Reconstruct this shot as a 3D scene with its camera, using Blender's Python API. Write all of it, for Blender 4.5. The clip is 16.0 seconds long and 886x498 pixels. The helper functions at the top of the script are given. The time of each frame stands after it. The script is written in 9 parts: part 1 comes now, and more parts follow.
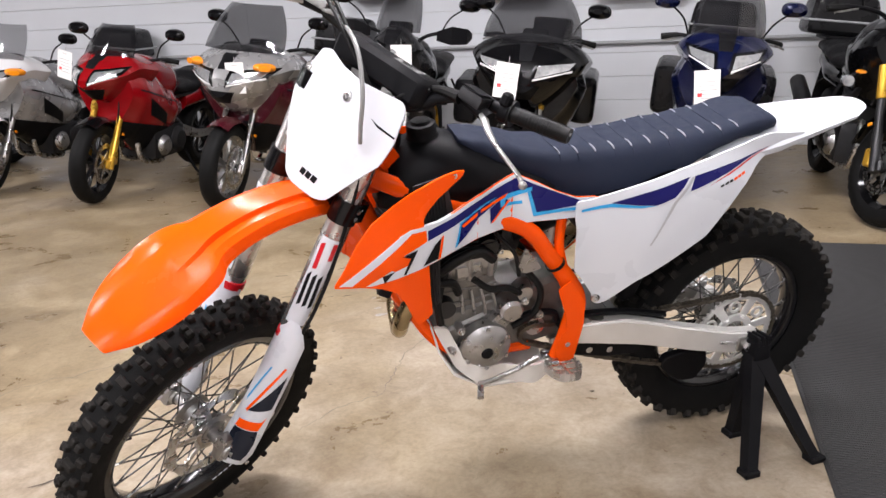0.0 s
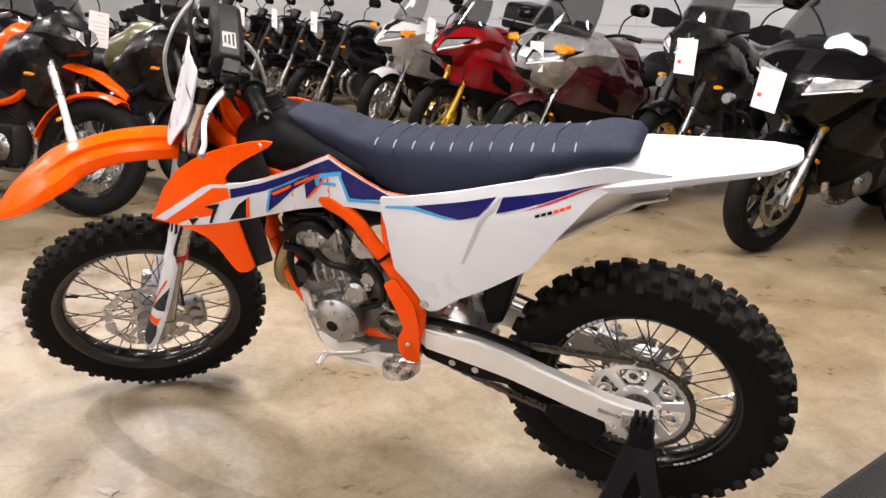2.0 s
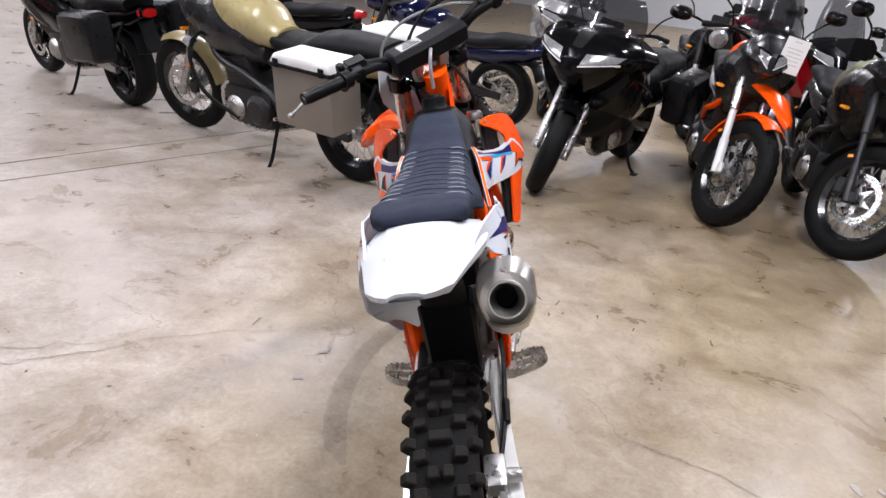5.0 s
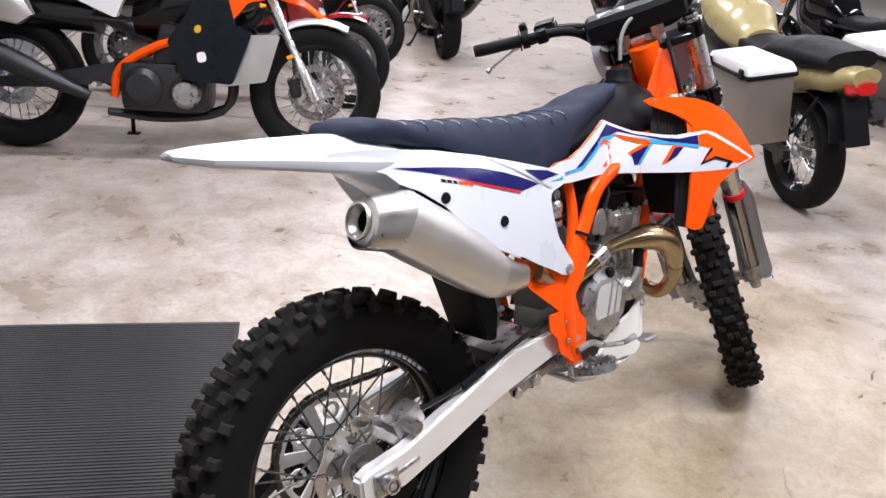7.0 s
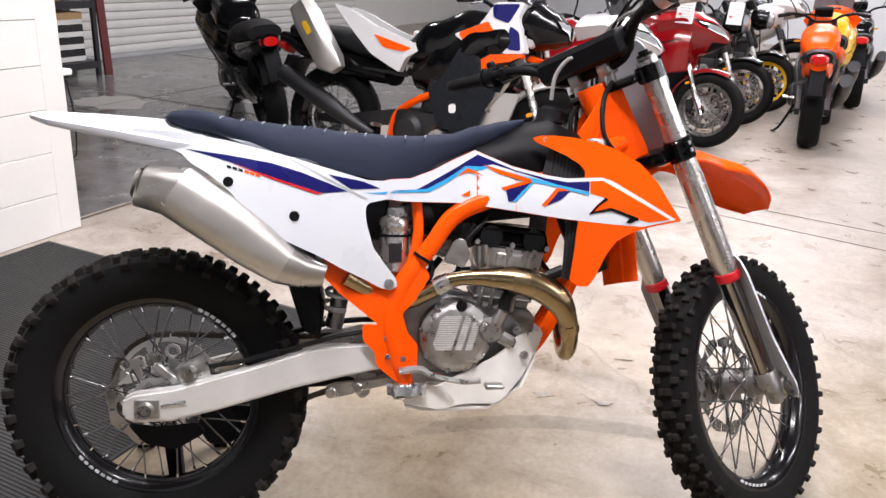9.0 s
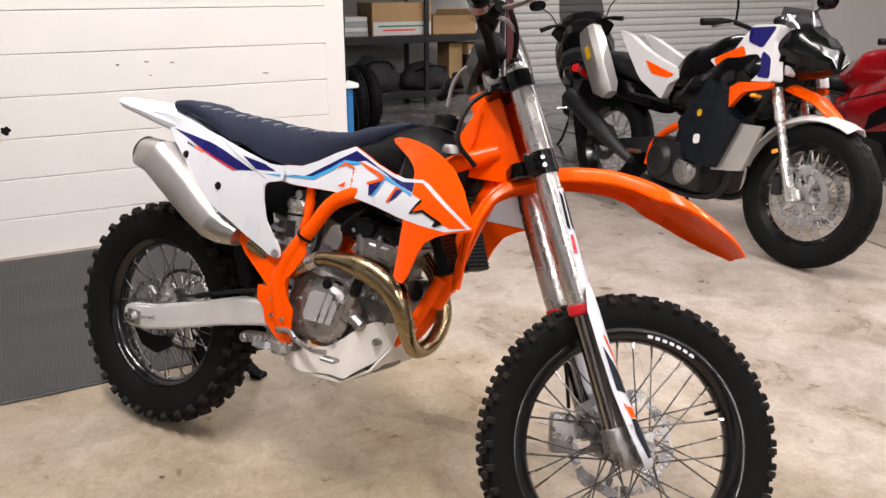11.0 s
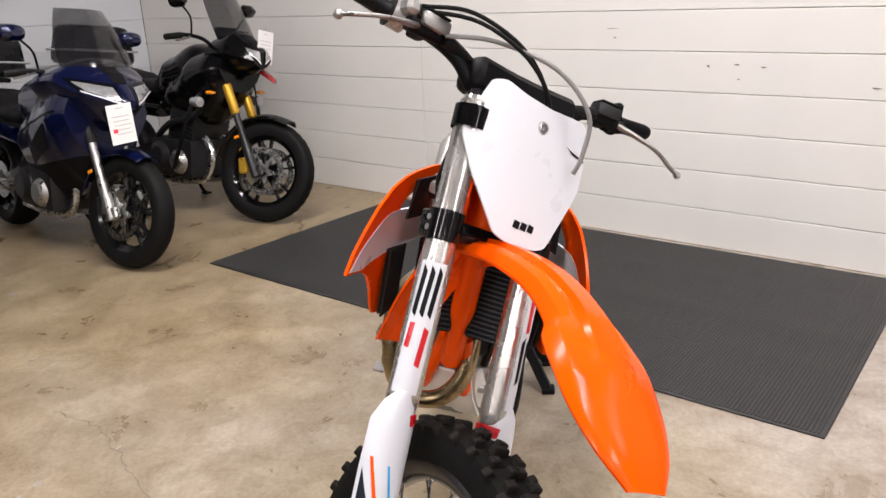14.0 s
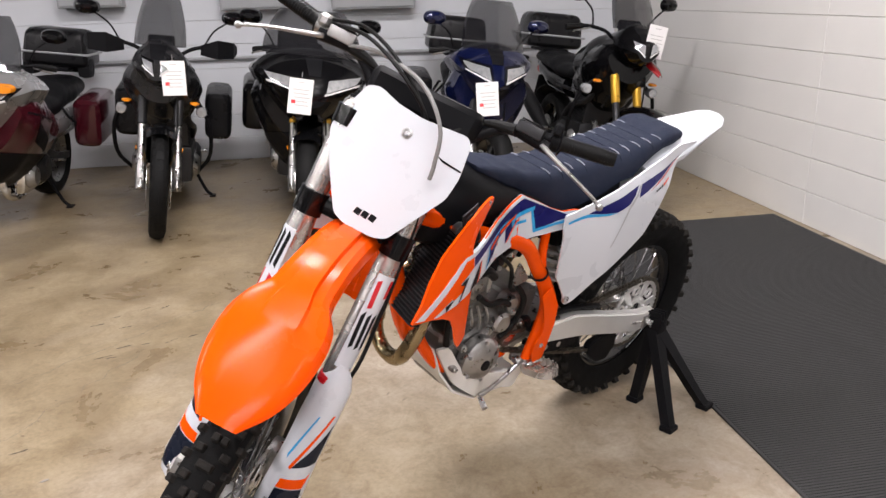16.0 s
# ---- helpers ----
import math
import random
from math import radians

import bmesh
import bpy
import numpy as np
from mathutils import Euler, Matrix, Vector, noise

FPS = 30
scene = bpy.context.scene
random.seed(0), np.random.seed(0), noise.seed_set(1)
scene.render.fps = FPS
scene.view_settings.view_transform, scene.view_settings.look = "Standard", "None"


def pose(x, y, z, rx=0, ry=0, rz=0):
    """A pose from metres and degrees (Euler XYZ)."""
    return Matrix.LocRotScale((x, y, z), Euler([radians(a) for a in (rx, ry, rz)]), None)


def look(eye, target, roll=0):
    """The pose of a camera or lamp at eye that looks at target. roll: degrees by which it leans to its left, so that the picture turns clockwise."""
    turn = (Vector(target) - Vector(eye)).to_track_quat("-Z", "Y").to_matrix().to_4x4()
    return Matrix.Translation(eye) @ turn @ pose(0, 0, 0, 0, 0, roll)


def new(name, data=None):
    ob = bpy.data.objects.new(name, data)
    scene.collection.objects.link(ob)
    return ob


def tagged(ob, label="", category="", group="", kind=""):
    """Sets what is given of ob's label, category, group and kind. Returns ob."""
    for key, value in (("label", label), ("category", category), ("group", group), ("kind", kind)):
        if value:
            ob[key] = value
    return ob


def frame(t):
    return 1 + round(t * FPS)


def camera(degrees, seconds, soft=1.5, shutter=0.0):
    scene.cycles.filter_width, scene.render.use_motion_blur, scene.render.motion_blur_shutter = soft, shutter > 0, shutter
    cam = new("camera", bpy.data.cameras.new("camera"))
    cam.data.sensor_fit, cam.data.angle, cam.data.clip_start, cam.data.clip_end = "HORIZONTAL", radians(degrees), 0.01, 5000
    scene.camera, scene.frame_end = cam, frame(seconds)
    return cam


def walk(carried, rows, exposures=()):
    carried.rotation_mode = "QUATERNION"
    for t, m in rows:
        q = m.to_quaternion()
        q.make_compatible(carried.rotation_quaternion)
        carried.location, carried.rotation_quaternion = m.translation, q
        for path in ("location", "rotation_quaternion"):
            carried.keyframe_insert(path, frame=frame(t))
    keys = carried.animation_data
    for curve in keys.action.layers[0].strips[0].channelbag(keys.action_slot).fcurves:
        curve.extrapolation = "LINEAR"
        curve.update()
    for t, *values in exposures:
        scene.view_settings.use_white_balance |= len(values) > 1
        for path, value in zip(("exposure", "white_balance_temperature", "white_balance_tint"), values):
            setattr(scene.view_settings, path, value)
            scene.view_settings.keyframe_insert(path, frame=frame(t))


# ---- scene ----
cam = camera(59.5, 16.0)
PATH = [
    (0, (1.469, 1.824, 1.29), (0.894, 0.006, 0.687), -2.8),
    (0.5, (1.088, 1.845, 1.266), (0.763, -0.035, 0.665), -2.2),
    (1, (0.693, 1.897, 1.283), (0.654, -0.01, 0.681), -1.3),
    (1.5, (0.298, 1.964, 1.292), (0.6, 0.081, 0.69), -0.5),
    (2, (-0.069, 1.823, 1.271), (0.561, 0.028, 0.651), 0.8),
    (2.5, (-0.404, 1.607, 1.297), (0.564, -0.006, 0.619), 1.0),
    (3, (-0.726, 1.388, 1.298), (0.556, 0.002, 0.64), 2.5),
    (3.5, (-0.892, 1.015, 1.303), (0.65, -0.065, 0.627), 3.7),
    (4, (-1.077, 0.751, 1.32), (0.64, -0.015, 0.638), 4.9),
    (4.5, (-1.171, 0.502, 1.405), (0.646, 0.049, 0.703), 6.3),
    (5, (-1.179, 0.189, 1.431), (0.683, 0.095, 0.707), 6.7),
    (5.2, (-1.188, 0.08, 1.423), (0.672, 0.133, 0.691), 6.8),
    (7.3, (-0.616, -1.109, 1.403), (0.538, 0.296, 0.571), 5.2),
    (7.5, (-0.51, -1.191, 1.392), (0.543, 0.292, 0.561), 5.1),
    (8, (-0.197, -1.352, 1.401), (0.595, 0.298, 0.592), 4.6),
    (8.5, (0.119, -1.56, 1.389), (0.662, 0.21, 0.634), 4.0),
    (9, (0.436, -1.698, 1.382), (0.729, 0.15, 0.673), 3.2),
    (9.2, (0.582, -1.713, 1.375), (0.775, 0.154, 0.684), 3.1),
    (11.3, (2.108, -1.512, 1.373), (1.041, 0.049, 0.721), -0.1),
    (11.5, (2.231, -1.437, 1.385), (1.058, 0.046, 0.735), -0.2),
    (12, (2.46, -1.149, 1.374), (1.033, 0.089, 0.718), -0.7),
    (12.5, (2.638, -0.821, 1.366), (0.989, 0.106, 0.717), -1.1),
    (13, (2.79, -0.509, 1.384), (0.993, 0.09, 0.742), -1.5),
    (13.5, (2.692, -0.161, 1.384), (0.815, 0.077, 0.734), -1.8),
    (14, (2.59, 0.162, 1.37), (0.701, -0.002, 0.733), -2.4),
    (14.5, (2.503, 0.486, 1.377), (0.684, -0.047, 0.74), -3.0),
    (15, (2.361, 0.811, 1.363), (0.679, -0.067, 0.731), -3.0),
    (15.5, (2.262, 1.123, 1.372), (0.777, -0.063, 0.748), -2.6),
    (16, (2.192, 1.441, 1.39), (0.895, 0.053, 0.764), -1.5),
]
walk(cam, [(t, look(eye, target, roll)) for t, eye, target, roll in PATH],
     [(0, -0.16, 6450, 10), (1.5, -0.10, 6950, 10), (3.0, -0.18, 6950, 10), (4.5, -0.46, 6300, 10), (5.2, -0.52, 6150, 10), (7.3, -0.16, 6100, 10), (8.5, -0.14, 6300, 10), (9.2, -0.22, 6500, 10),
      (11.3, -0.38, 6850, 10), (12.5, -0.42, 6900, 10), (13.5, -0.46, 6850, 10), (14.5, -0.48, 6700, 10), (16.0, -0.40, 6600, 10)])

# ---- light ----
world = bpy.data.worlds.new("world")
scene.world = world
world.use_nodes = True
world.node_tree.nodes["Background"].inputs["Color"].default_value = (0.9, 0.95, 1.0, 1)
world.node_tree.nodes["Background"].inputs["Strength"].default_value = 0.03
scene.view_settings.exposure = -0.3
LAMP_POWER = 118.0

# room frame: x along the white wall, y behind it, origin at the wall's free end
ROOM = pose(-0.8, 2.22, 0, 0, 0, 56.6)
CEILING = 4.3


# ---- materials ----
def mat(name, col, rough=0.5, metal=0.0, var=0.10, scale=9.0, bump=0.0, bscale=150.0, coat=0.0, rvar=0.08, emit=None, spec=0.5):
    m = bpy.data.materials.new(name)
    m.use_nodes = True
    nt = m.node_tree
    n, ln = nt.nodes, nt.links
    b = n["Principled BSDF"]
    tc = n.new("ShaderNodeTexCoord")
    big = n.new("ShaderNodeTexNoise")
    big.inputs["Scale"].default_value, big.inputs["Detail"].default_value = scale, 6
    ln.new(tc.outputs["Object"], big.inputs["Vector"])
    fine = n.new("ShaderNodeTexNoise")
    fine.inputs["Scale"].default_value, fine.inputs["Detail"].default_value = bscale, 3
    ln.new(tc.outputs["Object"], fine.inputs["Vector"])
    mix = n.new("ShaderNodeMix")
    mix.data_type = "RGBA"
    c1 = tuple(max(0, c * (1 - var)) for c in col)
    c2 = tuple(min(1, c * (1 + var)) for c in col)
    mix.inputs[6].default_value, mix.inputs[7].default_value = (*c1, 1), (*c2, 1)
    ln.new(big.outputs["Fac"], mix.inputs[0])
    ln.new(mix.outputs[2], b.inputs["Base Color"])
    mr = n.new("ShaderNodeMapRange")
    mr.inputs["From Min"].default_value, mr.inputs["From Max"].default_value = 0.3, 0.7
    mr.inputs["To Min"].default_value, mr.inputs["To Max"].default_value = max(0.02, rough - rvar), min(1, rough + rvar)
    ln.new(fine.outputs["Fac"] if scale < 3 else big.outputs["Fac"], mr.inputs["Value"])
    ln.new(mr.outputs[0], b.inputs["Roughness"])
    b.inputs["Metallic"].default_value = metal
    b.inputs["Specular IOR Level"].default_value = spec
    b.inputs["Coat Weight"].default_value = coat
    b.inputs["Coat Roughness"].default_value = 0.08
    if bump:
        bp = n.new("ShaderNodeBump")
        bp.inputs["Strength"].default_value, bp.inputs["Distance"].default_value = bump, 0.002
        ln.new(fine.outputs["Fac"], bp.inputs["Height"])
        ln.new(bp.outputs[0], b.inputs["Normal"])
    if emit:
        b.inputs["Emission Color"].default_value = (*col, 1)
        b.inputs["Emission Strength"].default_value = emit
    return m


def glassy(name, col, rough=0.05, alpha=0.35):
    m = bpy.data.materials.new(name)
    m.use_nodes = True
    b = m.node_tree.nodes["Principled BSDF"]
    b.inputs["Base Color"].default_value = (*col, 1)
    b.inputs["Roughness"].default_value = rough
    b.inputs["Alpha"].default_value = alpha
    b.inputs["Specular IOR Level"].default_value = 0.8
    return m


M_ORANGE = mat("orange_plastic", (0.93, 0.088, 0.002), 0.22, var=0.05, bump=0.03, bscale=320, spec=0.16)
M_WHITE = mat("white_plastic", (0.64, 0.665, 0.71), 0.32, var=0.03, bump=0.02, bscale=300, spec=0.4)
M_WHITE_DULL = mat("scuffed_white_plastic", (0.72, 0.70, 0.66), 0.45, var=0.12, scale=30, bump=0.1, bscale=220)
M_NAVY = mat("navy_decal", (0.010, 0.010, 0.105), 0.3, var=0.12, spec=0.2)
M_SEAT = mat("navy_seat_cover", (0.0135, 0.0185, 0.036), 0.70, var=0.15, scale=40, bump=0.5, bscale=700, spec=0.2)
M_SEAT_RIB = mat("seat_rib", (0.24, 0.25, 0.29), 0.55, var=0.1, scale=40, bump=0.4, bscale=700)
M_CYAN = mat("cyan_decal", (0.03, 0.34, 0.68), 0.3)
M_RED = mat("red_anodised", (0.55, 0.012, 0.02), 0.3)
M_INKNAVY = mat("blue_black_decal", (0.009, 0.012, 0.022), 0.3, var=0.12, spec=0.25)
M_BLACKGRAPH = mat("black_decal", (0.006, 0.006, 0.007), 0.4, spec=0.12)
M_BLACK = mat("black_plastic", (0.006, 0.006, 0.007), 0.46, var=0.25, bump=0.25, bscale=500, spec=0.09)
M_BLACK_GLOSS = mat("gloss_black", (0.003, 0.003, 0.0035), 0.14, var=0.2, spec=0.28)
M_RUBBER = mat("tyre_rubber", (0.006, 0.006, 0.006), 0.72, var=0.3, scale=25, bump=0.5, bscale=260, spec=0.12)
M_KNOB = mat("tread_rubber", (0.017, 0.0155, 0.014), 0.72, var=0.6, scale=35, bump=0.6, bscale=260, spec=0.10)
M_RIM = mat("black_rim", (0.006, 0.006, 0.007), 0.2, coat=0.3, spec=0.4)
M_ALU = mat("cast_aluminium", (0.40, 0.395, 0.385), 0.36, metal=1.0, var=0.4, scale=38, bump=0.5, bscale=420, rvar=0.16)
# rougher copy of cast_aluminium; its darker tone stands in for shade in engine gaps
M_CAST_SHADED = mat("dull_shaded_cast_aluminium", (0.23, 0.225, 0.215), 0.46, metal=0.85, var=0.45, scale=45, bump=0.7, bscale=380, rvar=0.16)
M_ALU_BRUSH = mat("brushed_aluminium", (0.84, 0.835, 0.82), 0.38, metal=0.6, var=0.1, scale=14, bump=0.12, bscale=300, rvar=0.1)
M_STEEL = mat("steel", (0.55, 0.55, 0.55), 0.28, metal=1.0, var=0.15, scale=30)
M_CHROME = mat("chrome", (0.78, 0.78, 0.78), 0.09, metal=1.0, var=0.04)
M_FORK = mat("fork_outer_tube", (0.60, 0.585, 0.56), 0.26, metal=0.9, var=0.05, scale=25)
M_SLIDER = mat("fork_slider", (0.30, 0.29, 0.28), 0.12, metal=1.0, var=0.05)
M_BRONZE = mat("heat_tinted_steel", (0.33, 0.255, 0.145), 0.24, metal=1.0, var=0.35, scale=11, rvar=0.08)
M_MUFFLER = mat("muffler_aluminium", (0.60, 0.585, 0.555), 0.40, metal=0.9, var=0.05, scale=20, rvar=0.05, bump=0.05, bscale=900)
M_MUFFLER_CAP = mat("muffler_cap_steel", (0.50, 0.485, 0.455), 0.32, metal=0.95, var=0.06, scale=20)
M_SPOKE = mat("dark_steel_spoke", (0.16, 0.16, 0.16), 0.25, metal=0.9)
M_CHAIN = mat("chain_steel", (0.12, 0.105, 0.085), 0.45, metal=0.9, var=0.4, scale=60)
M_RADIATOR = mat("radiator_core", (0.035, 0.035, 0.038), 0.5, metal=0.7, var=0.1, scale=30)
M_DARKMETAL = mat("dark_cast_metal", (0.035, 0.035, 0.037), 0.42, metal=0.7, var=0.3, scale=25, bump=0.3, bscale=300)
M_CABLE = mat("black_cable", (0.006, 0.006, 0.006), 0.45, spec=0.18)
M_HOSE = mat("clear_hose", (0.22, 0.22, 0.215), 0.3, var=0.05)


# ---- geometry helpers ----
def part(name, bm, material, parent=None, label="", m=None, smooth=35):
    """Links a bmesh as one mesh object under parent."""
    bmesh.ops.recalc_face_normals(bm, faces=bm.faces)
    me = bpy.data.meshes.new(name)
    bm.to_mesh(me)
    bm.free()
    for p in me.polygons:
        p.use_smooth = smooth > 0
    if smooth > 0:
        me.set_sharp_from_angle(angle=radians(smooth))
    me.materials.append(material)
    ob = new(name, me)
    if parent:
        ob.parent = parent
    if m is not None:
        ob.matrix_basis = m
    if label:
        ob["label"] = label
    return ob


def shared(name, ob, m, parent=None):
    """Another object on ob's mesh."""
    o = new(name, ob.data)
    o.parent = parent or ob.parent
    o.matrix_basis = m
    return o


def thing(name, label, category, m=None, group="", kind=""):
    e = new(name)
    e.empty_display_size = 0.1
    if m is not None:
        e.matrix_basis = m
    return tagged(e, label, category, group, kind)


def add(bm, other):
    """Joins the geometry of another bmesh into bm."""
    me = bpy.data.meshes.new("tmp")
    other.to_mesh(me)
    other.free()
    bm.from_mesh(me)
    bpy.data.meshes.remove(me)
    return bm


def moved(bm, m):
    bmesh.ops.transform(bm, matrix=m, verts=bm.verts)
    return bm


def box(sx, sy, sz, m=None, bevel=0.0, seg=1, taper=None):
    bm = bmesh.new()
    bmesh.ops.create_cube(bm, size=1.0)
    for v in bm.verts:
        if taper and v.co.z > 0:
            v.co.x *= taper[0]
            v.co.y *= taper[1]
        v.co = Vector((v.co.x * sx, v.co.y * sy, v.co.z * sz))
    if bevel:
        bmesh.ops.bevel(bm, geom=bm.edges[:], offset=bevel, segments=seg, affect="EDGES", profile=0.6)
    return moved(bm, m) if m is not None else bm


def loft(rings, closed=True, cap=True):
    """Skins rings of equal length."""
    bm = bmesh.new()
    vs = [[bm.verts.new(p) for p in r] for r in rings]
    k = len(rings[0])
    for a, b in zip(vs, vs[1:]):
        for i in range(k if closed else k - 1):
            j = (i + 1) % k
            bm.faces.new((a[i], a[j], b[j], b[i]))
    if cap and closed:
        bm.faces.new(vs[0])
        bm.faces.new(vs[-1])
    return bm


def lathe(profile, seg=48, axis="y", m=None, closed=False):
    """Turns (radius, along) round an axis."""
    rings = []
    for i in range(seg):
        a = 2 * math.pi * i / seg
        c, s = math.cos(a), math.sin(a)
        ring = []
        for r, t in profile:
            ring.append({"y": (r * c, t, r * s), "z": (r * c, r * s, t), "x": (t, r * c, r * s)}[axis])
        rings.append(ring)
    bm = bmesh.new()
    vs = [[bm.verts.new(p) for p in r] for r in rings]
    k = len(profile)
    for i in range(seg):
        a, b = vs[i], vs[(i + 1) % seg]
        for j in range(k if closed else k - 1):
            bm.faces.new((a[j], a[(j + 1) % k], b[(j + 1) % k], b[j]))
    bmesh.ops.remove_doubles(bm, verts=bm.verts, dist=1e-5)
    return moved(bm, m) if m is not None else bm


def smooth_path(pts, n=6):
    """Catmull-Rom through the points."""
    P = [Vector(p) for p in pts]
    if len(P) < 3 or n < 2:
        return P
    P = [2 * P[0] - P[1]] + P + [2 * P[-1] - P[-2]]
    out = []
    for a, b, c, d in zip(P, P[1:], P[2:], P[3:]):
        for i in range(n):
            t = i / n
            out.append(0.5 * ((2 * b) + (c - a) * t + (2 * a - 5 * b + 4 * c - d) * t * t + (3 * b - a - 3 * c + d) * t ** 3))
    out.append(P[-2])
    return out


def tube(pts, r, seg=10, n=6, flat=1.0, side=None):
    """A round tube through points; r a number or one per point; flat squeezes it across `side`."""
    path = smooth_path(pts, n)
    if isinstance(r, (int, float)):
        rad = [r] * len(path)
    else:
        rad = [v[0] for v in smooth_path([(x, 0, 0) for x in r], n)]
    rings, u = [], None
    for i, p in enumerate(path):
        d = (path[min(i + 1, len(path) - 1)] - path[max(i - 1, 0)]).normalized()
        if u is None:
            u = Vector(side) if side else (Vector((0, 0, 1)) if abs(d.z) < 0.9 else Vector((1, 0, 0)))
        u = (u - d * u.dot(d)).normalized()
        w = d.cross(u)
        rings.append([p + rad[i] * (math.cos(a) * u * flat + math.sin(a) * w) for a in (2 * math.pi * k / seg for k in range(seg))])
    return loft(rings)


def rod(a, b, r, seg=10, r2=None):
    return tube([a, b], [r, r if r2 is None else r2], seg, 1)


def plate(outline, th, bevel=0.0, plane="xz", at=0.0, seg=1):
    """An extruded flat outline; plane xz: thickness along y, centred on at."""
    bm = bmesh.new()
    f = bm.faces.new([bm.verts.new({"xz": (u, at - th / 2, v), "xy": (u, v, at - th / 2), "yz": (at - th / 2, u, v)}[plane]) for u, v in outline])
    up = {"xz": (0, th, 0), "xy": (0, 0, th), "yz": (th, 0, 0)}[plane]
    g = bmesh.ops.extrude_face_region(bm, geom=[f])
    bmesh.ops.translate(bm, vec=up, verts=[v for v in g["geom"] if isinstance(v, bmesh.types.BMVert)])
    if bevel:
        bmesh.ops.bevel(bm, geom=bm.edges[:], offset=bevel, segments=seg, affect="EDGES", profile=0.6)
    return bm


def rounded(outline, n=4):
    """A closed smooth outline through corner points."""
    P = [Vector((u, v, 0)) for u, v in outline]
    k, out = len(P), []
    for i in range(k):
        a, b, c, d = P[i - 1], P[i], P[(i + 1) % k], P[(i + 2) % k]
        for j in range(n):
            t = j / n
            q = 0.5 * ((2 * b) + (c - a) * t + (2 * a - 5 * b + 4 * c - d) * t * t + (3 * b - a - 3 * c + d) * t ** 3)
            out.append((q.x, q.y))
    return out


def chamfered(outline, r=0.01):
    """Cuts each corner of a closed outline by about r."""
    P, out = [Vector((u, v)) for u, v in outline], []
    for i, p in enumerate(P):
        a, b = P[i - 1] - p, P[(i + 1) % len(P)] - p
        for q in (a, b):
            k = min(r, q.length * 0.4)
            out.append(tuple(p + q.normalized() * k))
        if len(out) >= 2:
            s, e = Vector(out[-2]), Vector(out[-1])
            mid = (s + e) / 2 + (p - (s + e) / 2) * 0.45
            out.insert(-1, tuple(mid))
    return out


def skin(outline, height, th=0.004, step=0.03, lift=0.0, inward=True):
    """A thin shell over an outline in x, z, at y = height(x, z) + lift, with real thickness."""
    bm = bmesh.new()
    bm.faces.new([bm.verts.new((u, 0, v)) for u, v in outline])
    us, vs = [p[0] for p in outline], [p[1] for p in outline]
    for lo, hi, no in ((min(us), max(us), (1, 0, 0)), (min(vs), max(vs), (0, 0, 1))):
        k = max(1, int((hi - lo) / step))
        for i in range(1, k):
            c = lo + (hi - lo) * i / k
            bmesh.ops.bisect_plane(bm, geom=bm.verts[:] + bm.edges[:] + bm.faces[:], plane_co=(c * no[0], 0, c * no[2]), plane_no=no, dist=1e-6)
    bmesh.ops.triangulate(bm, faces=[f for f in bm.faces if len(f.verts) > 4])
    for v in bm.verts:
        v.co.y = height(v.co.x, v.co.z) + lift
    if th:
        sgn = -1 if inward else 1
        if height(us[0], vs[0]) < 0:
            sgn = -sgn
        g = bmesh.ops.extrude_face_region(bm, geom=bm.faces[:])
        bmesh.ops.translate(bm, vec=(0, sgn * th, 0), verts=[v for v in g["geom"] if isinstance(v, bmesh.types.BMVert)])
    return bm


def lerp_table(x, table):
    """Piecewise-smooth interpolation in a short table of (x, value...)."""
    if x <= table[0][0]:
        return table[0][1:]
    for a, b in zip(table, table[1:]):
        if x <= b[0]:
            t = (x - a[0]) / (b[0] - a[0])
            t = t * t * (3 - 2 * t)
            return tuple(p + (q - p) * t for p, q in zip(a[1:], b[1:]))
    return table[-1][1:]


def bolt(r=0.006, h=0.005):
    """A hex-socket bolt head along +y."""
    return lathe([(0.0, h * 0.5), (r * 0.45, h * 0.5), (r * 0.5, h), (r * 0.9, h), (r, h * 0.8), (r, 0)], 12)


